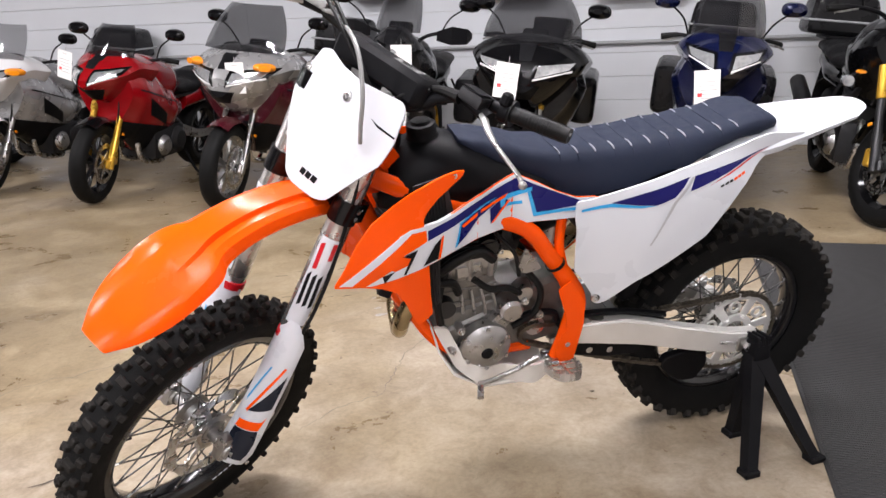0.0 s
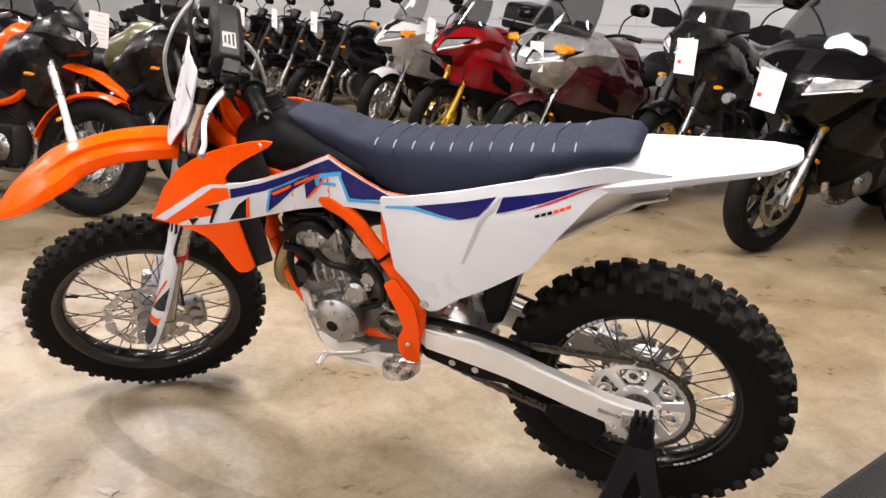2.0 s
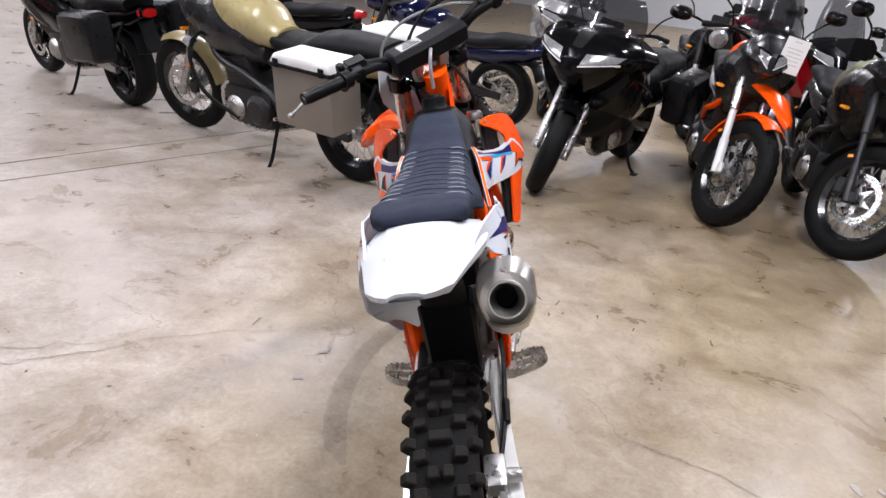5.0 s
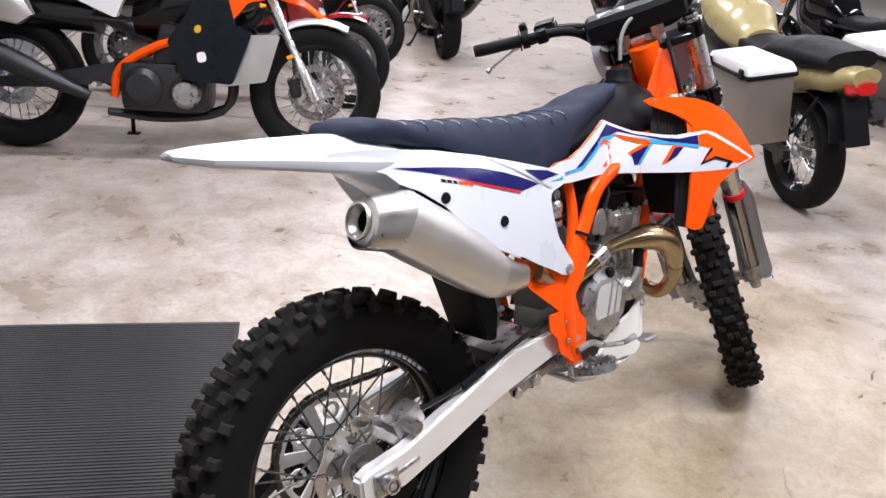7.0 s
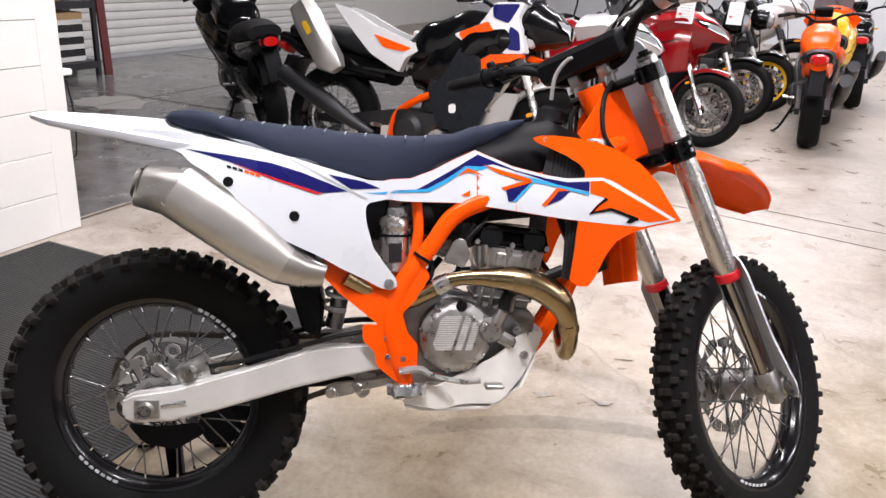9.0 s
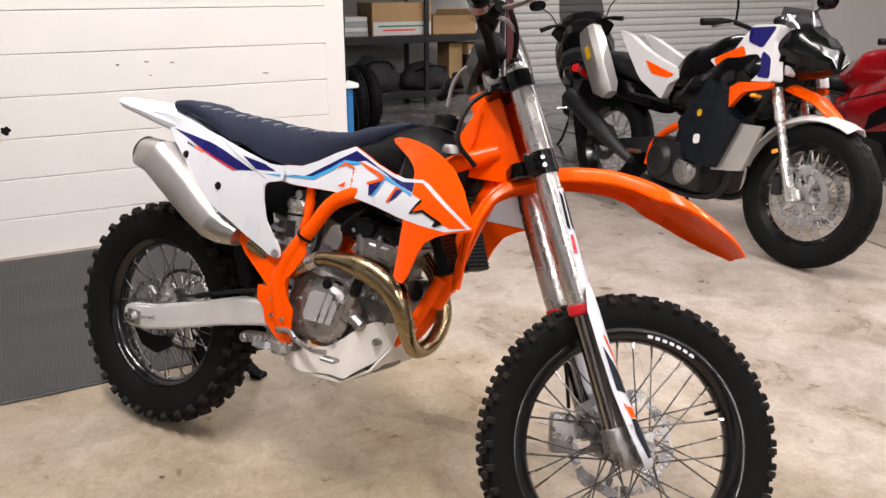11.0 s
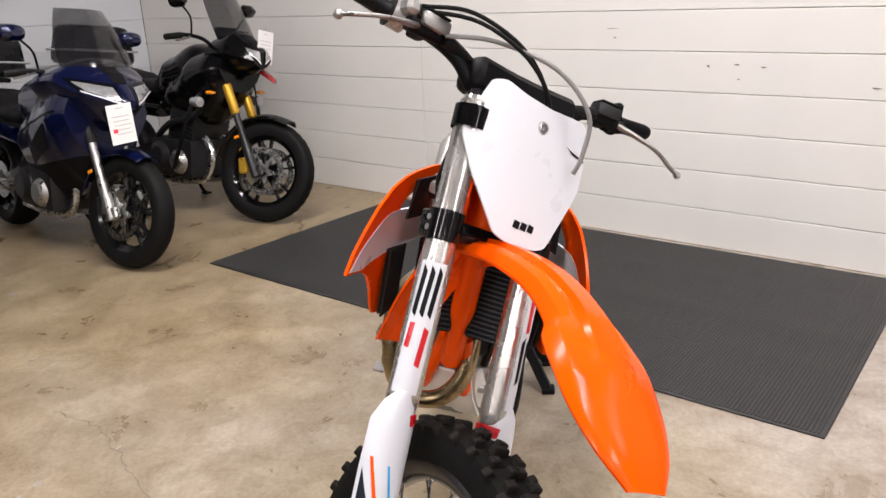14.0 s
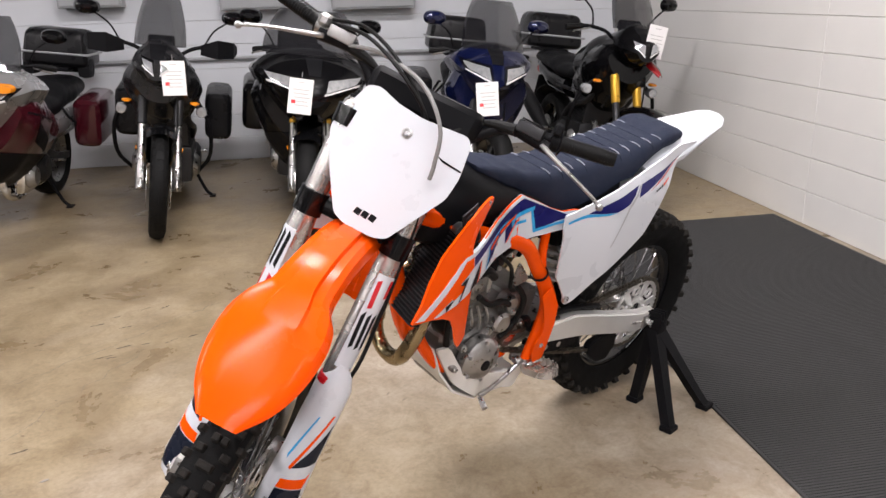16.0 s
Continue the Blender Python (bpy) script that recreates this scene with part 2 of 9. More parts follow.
# ---- room materials ----
def concrete(name, light, dark, warm, rough=0.34, drift=True):
    m = bpy.data.materials.new(name)
    m.use_nodes = True
    n, ln = m.node_tree.nodes, m.node_tree.links
    b = n["Principled BSDF"]
    tc = n.new("ShaderNodeTexCoord")

    def noise_node(scale, detail=6, rough_=0.55, dist=0.0):
        t = n.new("ShaderNodeTexNoise")
        t.inputs["Scale"].default_value, t.inputs["Detail"].default_value = scale, detail
        t.inputs["Roughness"].default_value, t.inputs["Distortion"].default_value = rough_, dist
        ln.new(tc.outputs["Object"], t.inputs["Vector"])
        return t

    def ramp(src, lo, hi, c0, c1):
        r = n.new("ShaderNodeValToRGB")
        r.color_ramp.elements[0].position, r.color_ramp.elements[1].position = lo, hi
        r.color_ramp.elements[0].color, r.color_ramp.elements[1].color = (*c0, 1), (*c1, 1)
        ln.new(src, r.inputs[0])
        return r.outputs[0]

    def mixed(kind, fac, a, c):
        x = n.new("ShaderNodeMix")
        x.data_type, x.blend_type = "RGBA", kind
        x.inputs[0].default_value = fac
        ln.new(a, x.inputs[6])
        ln.new(c, x.inputs[7])
        return x.outputs[2]

    cloud = noise_node(0.55, 5, 0.6, 0.6)
    blot = noise_node(3.2, 8, 0.65, 0.4)
    grain = noise_node(60, 5, 0.7)
    speck = noise_node(19, 4, 0.5)
    if drift:  # floor colour runs from tan towards the back row to pale towards the bay
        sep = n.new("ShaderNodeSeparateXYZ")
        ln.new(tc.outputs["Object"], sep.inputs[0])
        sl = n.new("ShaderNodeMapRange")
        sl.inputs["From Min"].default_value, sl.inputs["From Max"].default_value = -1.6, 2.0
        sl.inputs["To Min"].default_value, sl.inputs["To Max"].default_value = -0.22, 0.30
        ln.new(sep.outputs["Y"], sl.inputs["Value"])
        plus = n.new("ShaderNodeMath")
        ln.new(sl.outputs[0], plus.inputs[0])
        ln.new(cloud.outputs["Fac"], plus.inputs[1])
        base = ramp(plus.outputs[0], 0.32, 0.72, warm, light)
    else:
        base = ramp(cloud.outputs["Fac"], 0.35, 0.65, warm, light)
    base = mixed("MULTIPLY", 0.95, base, ramp(blot.outputs["Fac"], 0.33, 0.60, dark, (1, 1, 1)))
    fleck = noise_node(9.0, 10, 0.75, 0.8)
    base = mixed("MULTIPLY", 0.55, base, ramp(fleck.outputs["Fac"], 0.36, 0.56, (0.62, 0.57, 0.50), (1.06, 1.06, 1.06)))
    base = mixed("MULTIPLY", 0.50, base, ramp(grain.outputs["Fac"], 0.3, 0.6, (0.6, 0.57, 0.52), (1, 1, 1)))
    base = mixed("MULTIPLY", 0.55, base, ramp(speck.outputs["Fac"], 0.27, 0.31, (0.35, 0.3, 0.26), (1, 1, 1)))
    ln.new(base, b.inputs["Base Color"])
    mr = n.new("ShaderNodeMapRange")
    mr.inputs["From Min"].default_value, mr.inputs["From Max"].default_value = 0.35, 0.65
    mr.inputs["To Min"].default_value, mr.inputs["To Max"].default_value = rough - 0.09, rough + 0.14
    ln.new(blot.outputs["Fac"], mr.inputs["Value"])
    ln.new(mr.outputs[0], b.inputs["Roughness"])
    bp = n.new("ShaderNodeBump")
    bp.inputs["Strength"].default_value, bp.inputs["Distance"].default_value = 0.12, 0.003
    ln.new(blot.outputs["Fac"], bp.inputs["Height"])
    ln.new(bp.outputs[0], b.inputs["Normal"])
    return m


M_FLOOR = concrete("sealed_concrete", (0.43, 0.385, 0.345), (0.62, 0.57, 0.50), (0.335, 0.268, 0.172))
M_FLOOR_BAY = concrete("worn_bay_concrete", (0.21, 0.207, 0.210), (0.55, 0.54, 0.53), (0.165, 0.162, 0.165), 0.17, False)
M_CRACK = mat("crack", (0.11, 0.09, 0.07), 0.9, var=0.3, scale=30)
M_CRACK_FAINT = mat("faint_crack", (0.22, 0.19, 0.155), 0.8, var=0.3, scale=30)
M_CHIP = mat("floor_chip", (0.30, 0.27, 0.24), 0.9, var=0.5, scale=60)
M_BLOCK = mat("painted_block", (0.70, 0.688, 0.66), 0.55, var=0.05, scale=3.5, bump=0.35, bscale=60)
M_MORTAR = mat("painted_mortar", (0.60, 0.59, 0.56), 0.8, var=0.08)
M_BACKWALL = mat("painted_back_block", (0.62, 0.64, 0.67), 0.6, var=0.05, scale=3.5, bump=0.35, bscale=60)
M_MAT = mat("ribbed_rubber", (0.027, 0.027, 0.0275), 0.42, var=0.35, scale=5, bump=0.15, bscale=180, spec=0.4)
# unseen ceiling, kept dark so reflections and bounced light stay low
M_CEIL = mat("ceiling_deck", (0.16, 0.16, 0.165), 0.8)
M_LAMP = mat("lamp_diffuser", (1.0, 0.98, 0.95), 0.5, emit=9.0, var=0.0)
M_DOOR = mat("roller_door", (0.55, 0.55, 0.53), 0.45, var=0.08)
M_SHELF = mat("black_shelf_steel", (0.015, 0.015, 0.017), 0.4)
M_CARD = mat("cardboard", (0.42, 0.27, 0.13), 0.8, var=0.15, scale=12, bump=0.2, bscale=80)
M_CARD_WHITE = mat("printed_carton", (0.6, 0.6, 0.58), 0.6, var=0.05)
M_CLOTH = mat("black_fabric", (0.02, 0.02, 0.022), 0.85, var=0.3, bump=0.4)
M_BLUE = mat("blue_paint", (0.02, 0.17, 0.42), 0.4, var=0.1)
M_GREYBOX = mat("grey_enamel", (0.34, 0.35, 0.36), 0.45, var=0.06)

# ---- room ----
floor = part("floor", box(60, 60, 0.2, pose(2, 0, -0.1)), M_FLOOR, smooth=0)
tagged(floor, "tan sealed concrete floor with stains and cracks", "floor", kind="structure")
bay = part("floor_bay", box(12.0, 4.5, 0.004, ROOM @ pose(3.0, 2.38, 0.002)), M_FLOOR_BAY, smooth=0)
tagged(bay, "darker grey worn concrete floor of the service bay", "floor", kind="structure")


def course_wall(name, length, height, thick, m, label, paint, run, bh=0.2032, gap=0.0028):
    """A wall of painted block courses on a mortar core; x along it, y behind its face."""
    core = part(name, box(length, thick - 0.012, height, pose(length / 2, thick / 2 + 0.006, height / 2)), M_MORTAR, m=m, smooth=0)
    tagged(core, label, "wall", kind="structure")
    rng = random.Random(len(name))
    kinds = {}
    for r in range(int(height / bh)):
        for i in range(int(round(length / run))):
            q = pose((i + 0.5) * run, 0.02 + rng.uniform(-0.0006, 0.0006), (r + 0.5) * bh, rng.uniform(-0.12, 0.12), 0, 0)
            if not kinds:
                kinds[0] = part("block_course", box(run - 0.0012, 0.04, bh - gap, None, 0.003), paint, core, m=q, smooth=0)
            else:
                shared("block_course", kinds[0], q, core)
    return core


WALL_M = ROOM @ pose(-6.2, 0, 0)
wall_white = course_wall("wall_white", 6.2, CEILING, 0.2, WALL_M, "white painted concrete block wall behind the rubber mat", M_BLOCK, 3.1)
part("corner_render", box(0.12, 0.2015, CEILING, pose(6.141, 0.1, CEILING / 2), 0.004), M_BLOCK, wall_white, "smooth rendered wall corner", smooth=0)
wall_back = course_wall("wall_back", 24.0, CEILING, 0.2, ROOM @ pose(-6.2, -24, 0, 0, 0, 90), "pale grey painted block wall behind the row of motorcycles", M_BACKWALL, 6.0)
# unseen wall added to close the bay, in the shelf's near-black
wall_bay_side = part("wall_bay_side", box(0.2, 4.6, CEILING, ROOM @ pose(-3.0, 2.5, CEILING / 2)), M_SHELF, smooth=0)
tagged(wall_bay_side, "near-black side wall added to close the service bay, out of view", "wall", kind="structure")
wall_bay_rear = part("wall_bay_rear", box(18.5, 0.2, CEILING, ROOM @ pose(6.15, 4.7, CEILING / 2)), M_DOOR, smooth=0)
tagged(wall_bay_rear, "grey rear wall of the service bay", "wall", kind="structure")
wall_far = part("wall_far", box(0.2, 40, CEILING, ROOM @ pose(15.4, -14, CEILING / 2)), M_BACKWALL, smooth=0)
tagged(wall_far, "pale painted wall at the far side of the shop", "wall", kind="structure")
wall_end = part("wall_end", box(24, 0.2, CEILING, ROOM @ pose(4.6, -24, CEILING / 2)), M_BACKWALL, smooth=0)
tagged(wall_end, "pale painted wall at the end of the shop", "wall", kind="structure")
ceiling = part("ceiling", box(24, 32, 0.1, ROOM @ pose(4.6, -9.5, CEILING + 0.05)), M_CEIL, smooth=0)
tagged(ceiling, "plain dark ceiling deck, added out of view", "ceiling", kind="structure")

# rows of long ceiling lamps
def ceiling_lamp(rx, ry, length, along_y, power):
    lm = ROOM @ pose(rx, ry, CEILING - 0.12, 0, 0, 0 if along_y else -90)
    fix = thing("ceiling_light", "long white ceiling light with a bright diffuser", "ceiling light", lm, group="ceiling lights")
    part("housing", box(0.22, length + 0.06, 0.06, pose(0, 0, 0.05), 0.006), M_GREYBOX, fix)
    part("diffuser", box(0.16, length, 0.03, pose(0, 0, 0.005), 0.006), M_LAMP, fix)
    lamp = bpy.data.lights.new("lamp", "AREA")
    lamp.shape, lamp.size, lamp.size_y, lamp.energy, lamp.color = "RECTANGLE", 0.16, length, power, (1.0, 0.95, 0.985)
    new("lamp", lamp).matrix_basis = lm @ pose(0, 0, -0.03)


for rx, ry in ((-1.9, -2.6), (-1.9, -8.4), (1.3, -2.6), (1.3, -8.4), (4.8, -2.6), (4.8, -8.4), (8.6, -2.6), (8.6, -8.4), (12.2, -3.5), (12.2, -9.5)):
    ceiling_lamp(rx, ry, 2.6, True, LAMP_POWER * (2.35 if rx < 0 and ry > -5 else 1.75 if ry > -5 else 1.6))
# four more lamps out of view, added to brighten the distant walls
for rx, ry in ((-1.9, -15.5), (3.2, -15.5), (-1.9, -21.0), (3.2, -21.0)):
    ceiling_lamp(rx, ry, 2.6, True, LAMP_POWER * 1.6)
ceiling_lamp(4.6, 1.9, 2.4, False, LAMP_POWER * 0.75)

# ribbed rubber mat
MAT_M = ROOM @ pose(-1.778, -0.837, 0)
rubber_mat = part("floor_mat", box(3.095, 1.573, 0.008, pose(0, 0, 0.004), 0.002), M_MAT, m=MAT_M, smooth=0)
tagged(rubber_mat, "dark grey ribbed rubber floor mat beside the wall", "floor mat")
first = None
for i in range(238):
    q = pose(-1.53 + i * 0.0129, 0, 0.0092)
    if first is None:
        first = part("rib", box(0.0074, 1.55, 0.0040, None, 0.0014), M_MAT, rubber_mat, m=q, smooth=0)
    else:
        shared("rib", first, q, rubber_mat)


# ---- the dirt bike on its stand ----
# bike frame: origin at the rear axle, x forward, y left, z up; leaning left on the stand
BIKE = pose(0.015, 0.016, 0.370, -14.4, -0.5, -2.0) @ Matrix.Scale(1.0095, 4)
bike = thing("dirt_bike", "orange and white motocross bike leaning on a black stand", "motorcycle", BIKE)
STEER_ANGLE = 36.0
AXF = 0.082  # front axle ahead of the steering axis
AXLE = pose(0.017, 0.006, -0.019)  # rear axle
# steering frame: x ahead of the steering axis, y left, z up along the axis
STEER = pose(1.179, -0.003, 0.545, 0.0, 0, 0) @ pose(0, 0, 0, 0, -24.4, 0) @ pose(0, 0, 0, 0, 0, STEER_ANGLE)


def knobby_tyre(R, half, rim_r, n, chunky):
    prof = []
    for r, y in ((rim_r - 0.006, half * 0.62), (rim_r + 0.012, half * 0.80), (rim_r + (R - rim_r) * 0.45, half * 1.0), (R - 0.028, half * 0.93), (R - 0.019, half * 0.6), (R - 0.0155, 0.0)):
        prof.append((r, y))
    full = prof + [(r, -y) for r, y in prof[-2::-1]]
    return lathe(full, 72)


def tyre_knobs(R, half, n, block):
    bm = bmesh.new()
    bw, bl, bh = block

    def knob(a, y, tilt, w, l, h, base, skew=0.0):
        m = pose(0, 0, 0, 0, -math.degrees(a), 0) @ Matrix.Translation((base, y, 0)) @ pose(0, 0, 0, 0, 0, tilt) @ pose(0, 0, 0, skew, 90, 0)
        add(bm, box(l, w, h, m @ pose(0, 0, h / 2 - 0.004), 0.0022, 1, (0.86, 0.86)))

    for k in range(n):
        a = 2 * math.pi * k / n
        h = 2 * math.pi / n / 2
        for s in (1, -1):
            knob(a + (0 if s > 0 else h * 0.35), s * half * 0.86, s * 48, bw * 0.95, bl * 0.95, bh, R - 0.030)
            knob(a + h, s * half * 0.52, s * 22, bw, bl, bh, R - 0.021, s * 8)
            if k % 2:
                knob(a, s * half * 0.19, s * 5, bw * 0.8, bl * 1.05, bh, R - 0.0175)
        if not k % 2:
            knob(a, 0, 0, bw * 1.7, bl * 1.0, bh, R - 0.0175)
    return bm


def wheel(name, R, half, rim_r, n, block, m, label):
    rim_prof = [(rim_r - 0.004, 0.034), (rim_r + 0.006, 0.034), (rim_r + 0.006, 0.029), (rim_r - 0.014, 0.026), (rim_r - 0.022, 0.012), (rim_r - 0.022, -0.012), (rim_r - 0.014, -0.026),
                (rim_r + 0.006, -0.029), (rim_r + 0.006, -0.034), (rim_r - 0.004, -0.034), (rim_r - 0.018, -0.029), (rim_r - 0.029, -0.014), (rim_r - 0.031, 0), (rim_r - 0.029, 0.014), (rim_r - 0.018, 0.029)]
    rim = part(name, lathe(rim_prof, 72, closed=True), M_RIM, bike, label, m)
    tyre = part("tyre", knobby_tyre(R, half, rim_r, n, block), M_RUBBER, rim, "black knobby off-road tyre")
    part("tread", tyre_knobs(R, half, n, block), M_KNOB, rim, "worn rubber tread blocks", smooth=30)
    hub = [(0.0, 0.066), (0.014, 0.066), (0.016, 0.052), (0.026, 0.050), (0.028, 0.040), (0.046, 0.038), (0.047, 0.031), (0.030, 0.026), (0.022, 0.0), (0.030, -0.026), (0.047, -0.031), (0.046, -0.038),
           (0.028, -0.040), (0.026, -0.050), (0.016, -0.052), (0.014, -0.066), (0.0, -0.066)]
    part("hub", lathe(hub, 36), M_ALU, rim, "machined aluminium hub")
    # 36 crossed spokes with nipples
    kinds = {}
    for k in range(36):
        side, way, turn = (1 if k % 2 else -1), (1 if (k // 2) % 2 else -1), k // 4
        ang = 2 * math.pi * turn / 9 + (0.17 if side > 0 else 0.0) + (0.35 if way > 0 else 0)
        if (side, way) not in kinds:
            off = way * 1.05
            p0 = Vector((0.043 * math.cos(-off), side * 0.0345, 0.043 * math.sin(-off)))
            p1 = Vector((rim_r - 0.026, side * 0.010, 0))
            q = p0.lerp(p1, 0.93)
            bm = rod(p0, p1, 0.0021, 6)
            kinds[side, way] = part("spoke", bm, M_SPOKE, rim, m=pose(0, 0, 0, 0, -math.degrees(ang), 0))
            kinds[side, way, 1] = part("spoke_nipple", rod(q, p1, 0.0036, 6), M_CHROME, rim, m=pose(0, 0, 0, 0, -math.degrees(ang), 0))
        else:
            shared("spoke", kinds[side, way], pose(0, 0, 0, 0, -math.degrees(ang), 0), rim)
            shared("spoke_nipple", kinds[side, way, 1], pose(0, 0, 0, 0, -math.degrees(ang), 0), rim)
    # pale maker's bars on the rim flank
    for s in (1, -1):
        for a0 in (0.9, 0.9 + math.pi):
            bm = bmesh.new()
            for i, ln in enumerate((0.05, 0.014, 0.014, 0.014, 0.014, 0.014, 0.05)):
                a = a0 + (i - 3) * 0.07
                add(bm, box(0.009, 0.0012, 0.011 if 0 < i < 6 else 0.012, pose(0, 0, 0, 0, -math.degrees(a), 0) @ pose(rim_r - 0.011, s * 0.0325, 0, 0, 0, s * -14)))
            part("rim_marking", bm, M_WHITE, rim, "pale printed bars")
    part("rim_lock", rod((rim_r - 0.03, 0, 0.02), (rim_r - 0.065, 0, 0.02), 0.005, 8), M_BLACK, rim)
    return rim


def disc(parent, R, y, m=None, inner=0.048):
    """A wavy drilled brake disc in the wheel plane."""
    bm = bmesh.new()
    k = 96
    out, inn = [], []
    for i in range(k):
        a = 2 * math.pi * i / k
        r = R * (1 + 0.035 * math.sin(9 * a))
        out.append((r * math.cos(a), r * math.sin(a)))
        q = R * (0.80 + 0.03 * math.sin(9 * a + 2))
        inn.append((q * math.cos(a), q * math.sin(a)))
    for yy in (y - 0.0015, y + 0.0015):
        vo = [bm.verts.new((u, yy, v)) for u, v in out]
        vi = [bm.verts.new((u, yy, v)) for u, v in inn]
        for i in range(k):
            j = (i + 1) % k
            if i % 8 not in (3,):
                bm.faces.new((vo[i], vo[j], vi[j], vi[i]))
        if yy < y:
            lo, li = vo, vi
    for i in range(k):
        j = (i + 1) % k
        bm.faces.new((lo[i], lo[j], vo[j], vo[i]))
        bm.faces.new((li[j], li[i], vi[i], vi[j]))
    rotor = part("brake_disc", bm, M_STEEL, parent, "wave-cut steel brake disc", m)
    for i in range(6):
        a = 2 * math.pi * i / 6
        part("disc_arm", plate([(inner, -0.006), (R * 0.83, -0.012), (R * 0.83, 0.004), (inner, 0.006)], 0.003, 0, at=y), M_STEEL, rotor, "", pose(0, 0, 0, 0, -math.degrees(a), 0))
    part("disc_carrier", lathe([(inner - 0.014, y - 0.002), (inner + 0.004, y - 0.002), (inner + 0.004, y + 0.002), (inner - 0.014, y + 0.002)], 36, closed=True), M_STEEL, rotor)
    return rotor


rear_wheel = wheel("rear_wheel", 0.352, 0.060, 0.243, 33, (0.026, 0.023, 0.021), pose(0, 0, 0), "black rear rim")
front_wheel = wheel("front_wheel", 0.358, 0.047, 0.268, 40, (0.021, 0.018, 0.017), STEER @ pose(AXF, 0, -0.668), "black front rim")
disc(rear_wheel, 0.110, -0.056)
disc(front_wheel, 0.130, 0.050)

# rear sprocket with cut-outs and teeth
SPY = 0.066
bm = lathe([(0.110, SPY - 0.003), (0.122, SPY - 0.003), (0.122, SPY + 0.003), (0.110, SPY + 0.003)], 96, closed=True)
for i in range(50):
    add(bm, box(0.009, 0.005, 0.006, pose(0, SPY, 0, 0, i * 7.2, 0) @ pose(0.125, 0, 0), 0, 1))
for i in range(6):
    add(bm, moved(plate([(0.04, -0.010), (0.113, -0.015), (0.113, 0.015), (0.04, 0.010)], 0.006, 0.001, at=SPY), pose(0, 0, 0, 0, i * 60 + 10, 0)))
add(bm, lathe([(0.036, SPY - 0.004), (0.058, SPY - 0.004), (0.058, SPY + 0.004), (0.036, SPY + 0.004)], 48, closed=True))
for i in range(6):
    add(bm, moved(lathe([(0.012, SPY - 0.003), (0.019, SPY - 0.003), (0.019, SPY + 0.003), (0.012, SPY + 0.003)], 16, closed=True), pose(0, 0, 0, 0, i * 60 + 40, 0) @ pose(0.086, 0, 0)))
    add(bm, moved(bolt(0.0065, 0.006), pose(0, 0, 0, 0, i * 60 + 10, 0) @ pose(0.050, SPY + 0.004, 0)))
part("sprocket", bm, M_ALU_BRUSH, rear_wheel, "silver rear sprocket with round cut-outs")

# chain: upper run, rear sprocket, lower run, front sprocket
FS = Vector((0.652, 0, 0.108))
path = []
for i in range(13):
    path.append((0.02 + (0.652 - 0.02) * i / 12, 0.129 + (0.136 - 0.129) * i / 12 - 0.012 * math.sin(math.pi * i / 12)))
for i in range(1, 8):
    a = radians(90 - i * 24)
    path.append((FS.x + 0.028 * math.cos(a), FS.z + 0.028 * math.sin(a)))
for i in range(13):
    path.append((0.652 - (0.652 - 0.02) * i / 12, 0.080 - 0.209 * i / 12 - 0.018 * math.sin(math.pi * i / 12)))
for i in range(1, 15):
    a = radians(270 - i * 12)
    path.append((0.129 * math.cos(a), 0.129 * math.sin(a)))
dense = []
P = path + [path[0]]
for (x0, z0), (x1, z1) in zip(P, P[1:]):
    k = max(1, round(math.hypot(x1 - x0, z1 - z0) / 0.004))
    dense += [(x0 + (x1 - x0) * i / k, z0 + (z1 - z0) * i / k) for i in range(k)]
bm, run, last, idx = bmesh.new(), 0.0, Vector(dense[0]), 0
for q in dense[1:]:
    q = Vector(q)
    if (q - last).length >= 0.0155:
        mid, d = (q + last) / 2, q - last
        ang = math.degrees(math.atan2(d.y, d.x))
        w = 0.0075 if idx % 2 else 0.0055
        for s in (w, -w):
            add(bm, box(0.0185, 0.0018, 0.012, pose(mid.x, SPY + s, mid.y, 0, -ang, 0), 0.002))
        add(bm, rod((last.x, SPY - 0.008, last.y), (last.x, SPY + 0.008, last.y), 0.0042, 6))
        last, idx = q, idx + 1
part("chain", bm, M_CHAIN, bike, "oily steel roller chain")

# swingarm
ARM = [(-0.055, 0.022), (-0.03, 0.034), (0.06, 0.046), (0.22, 0.086), (0.39, 0.135), (0.535, 0.142), (0.56, 0.115), (0.53, 0.080), (0.45, 0.064), (0.34, 0.040), (0.16, -0.008), (0.05, -0.032), (-0.03, -0.034), (-0.055, -0.02)]
for s in (1, -1):
    bm = skin(ARM, lambda x, z, s=s: s * (0.108 + 0.018 * max(0, min(1, (0.30 - x) / 0.25))), 0.034, 0.05)
    bmesh.ops.bevel(bm, geom=[e for e in bm.edges if e.is_manifold and e.calc_face_angle(0) > 0.9], offset=0.006, segments=2, affect="EDGES")
    arm = part("swingarm", bm, M_ALU_BRUSH, bike, "brushed aluminium swingarm", smooth=40)
    part("axle_block", box(0.055, 0.016, 0.044, pose(0.0, s * 0.126, 0.0), 0.004, 2), M_ALU, arm)
    part("axle_nut", lathe([(0.0, 0.018), (0.008, 0.018), (0.009, 0.010), (0.012, 0.010), (0.013, 0.02), (0.017, 0.02), (0.018, 0.0)], 6 if s > 0 else 24, m=pose(0, s * 0.133, 0, 0, 0, 0 if s > 0 else 180)), M_STEEL, arm)
    part("chain_adjuster", rod((0.03, s * 0.124, 0.004), (0.085, s * 0.124, 0.014), 0.005, 8), M_STEEL, arm)
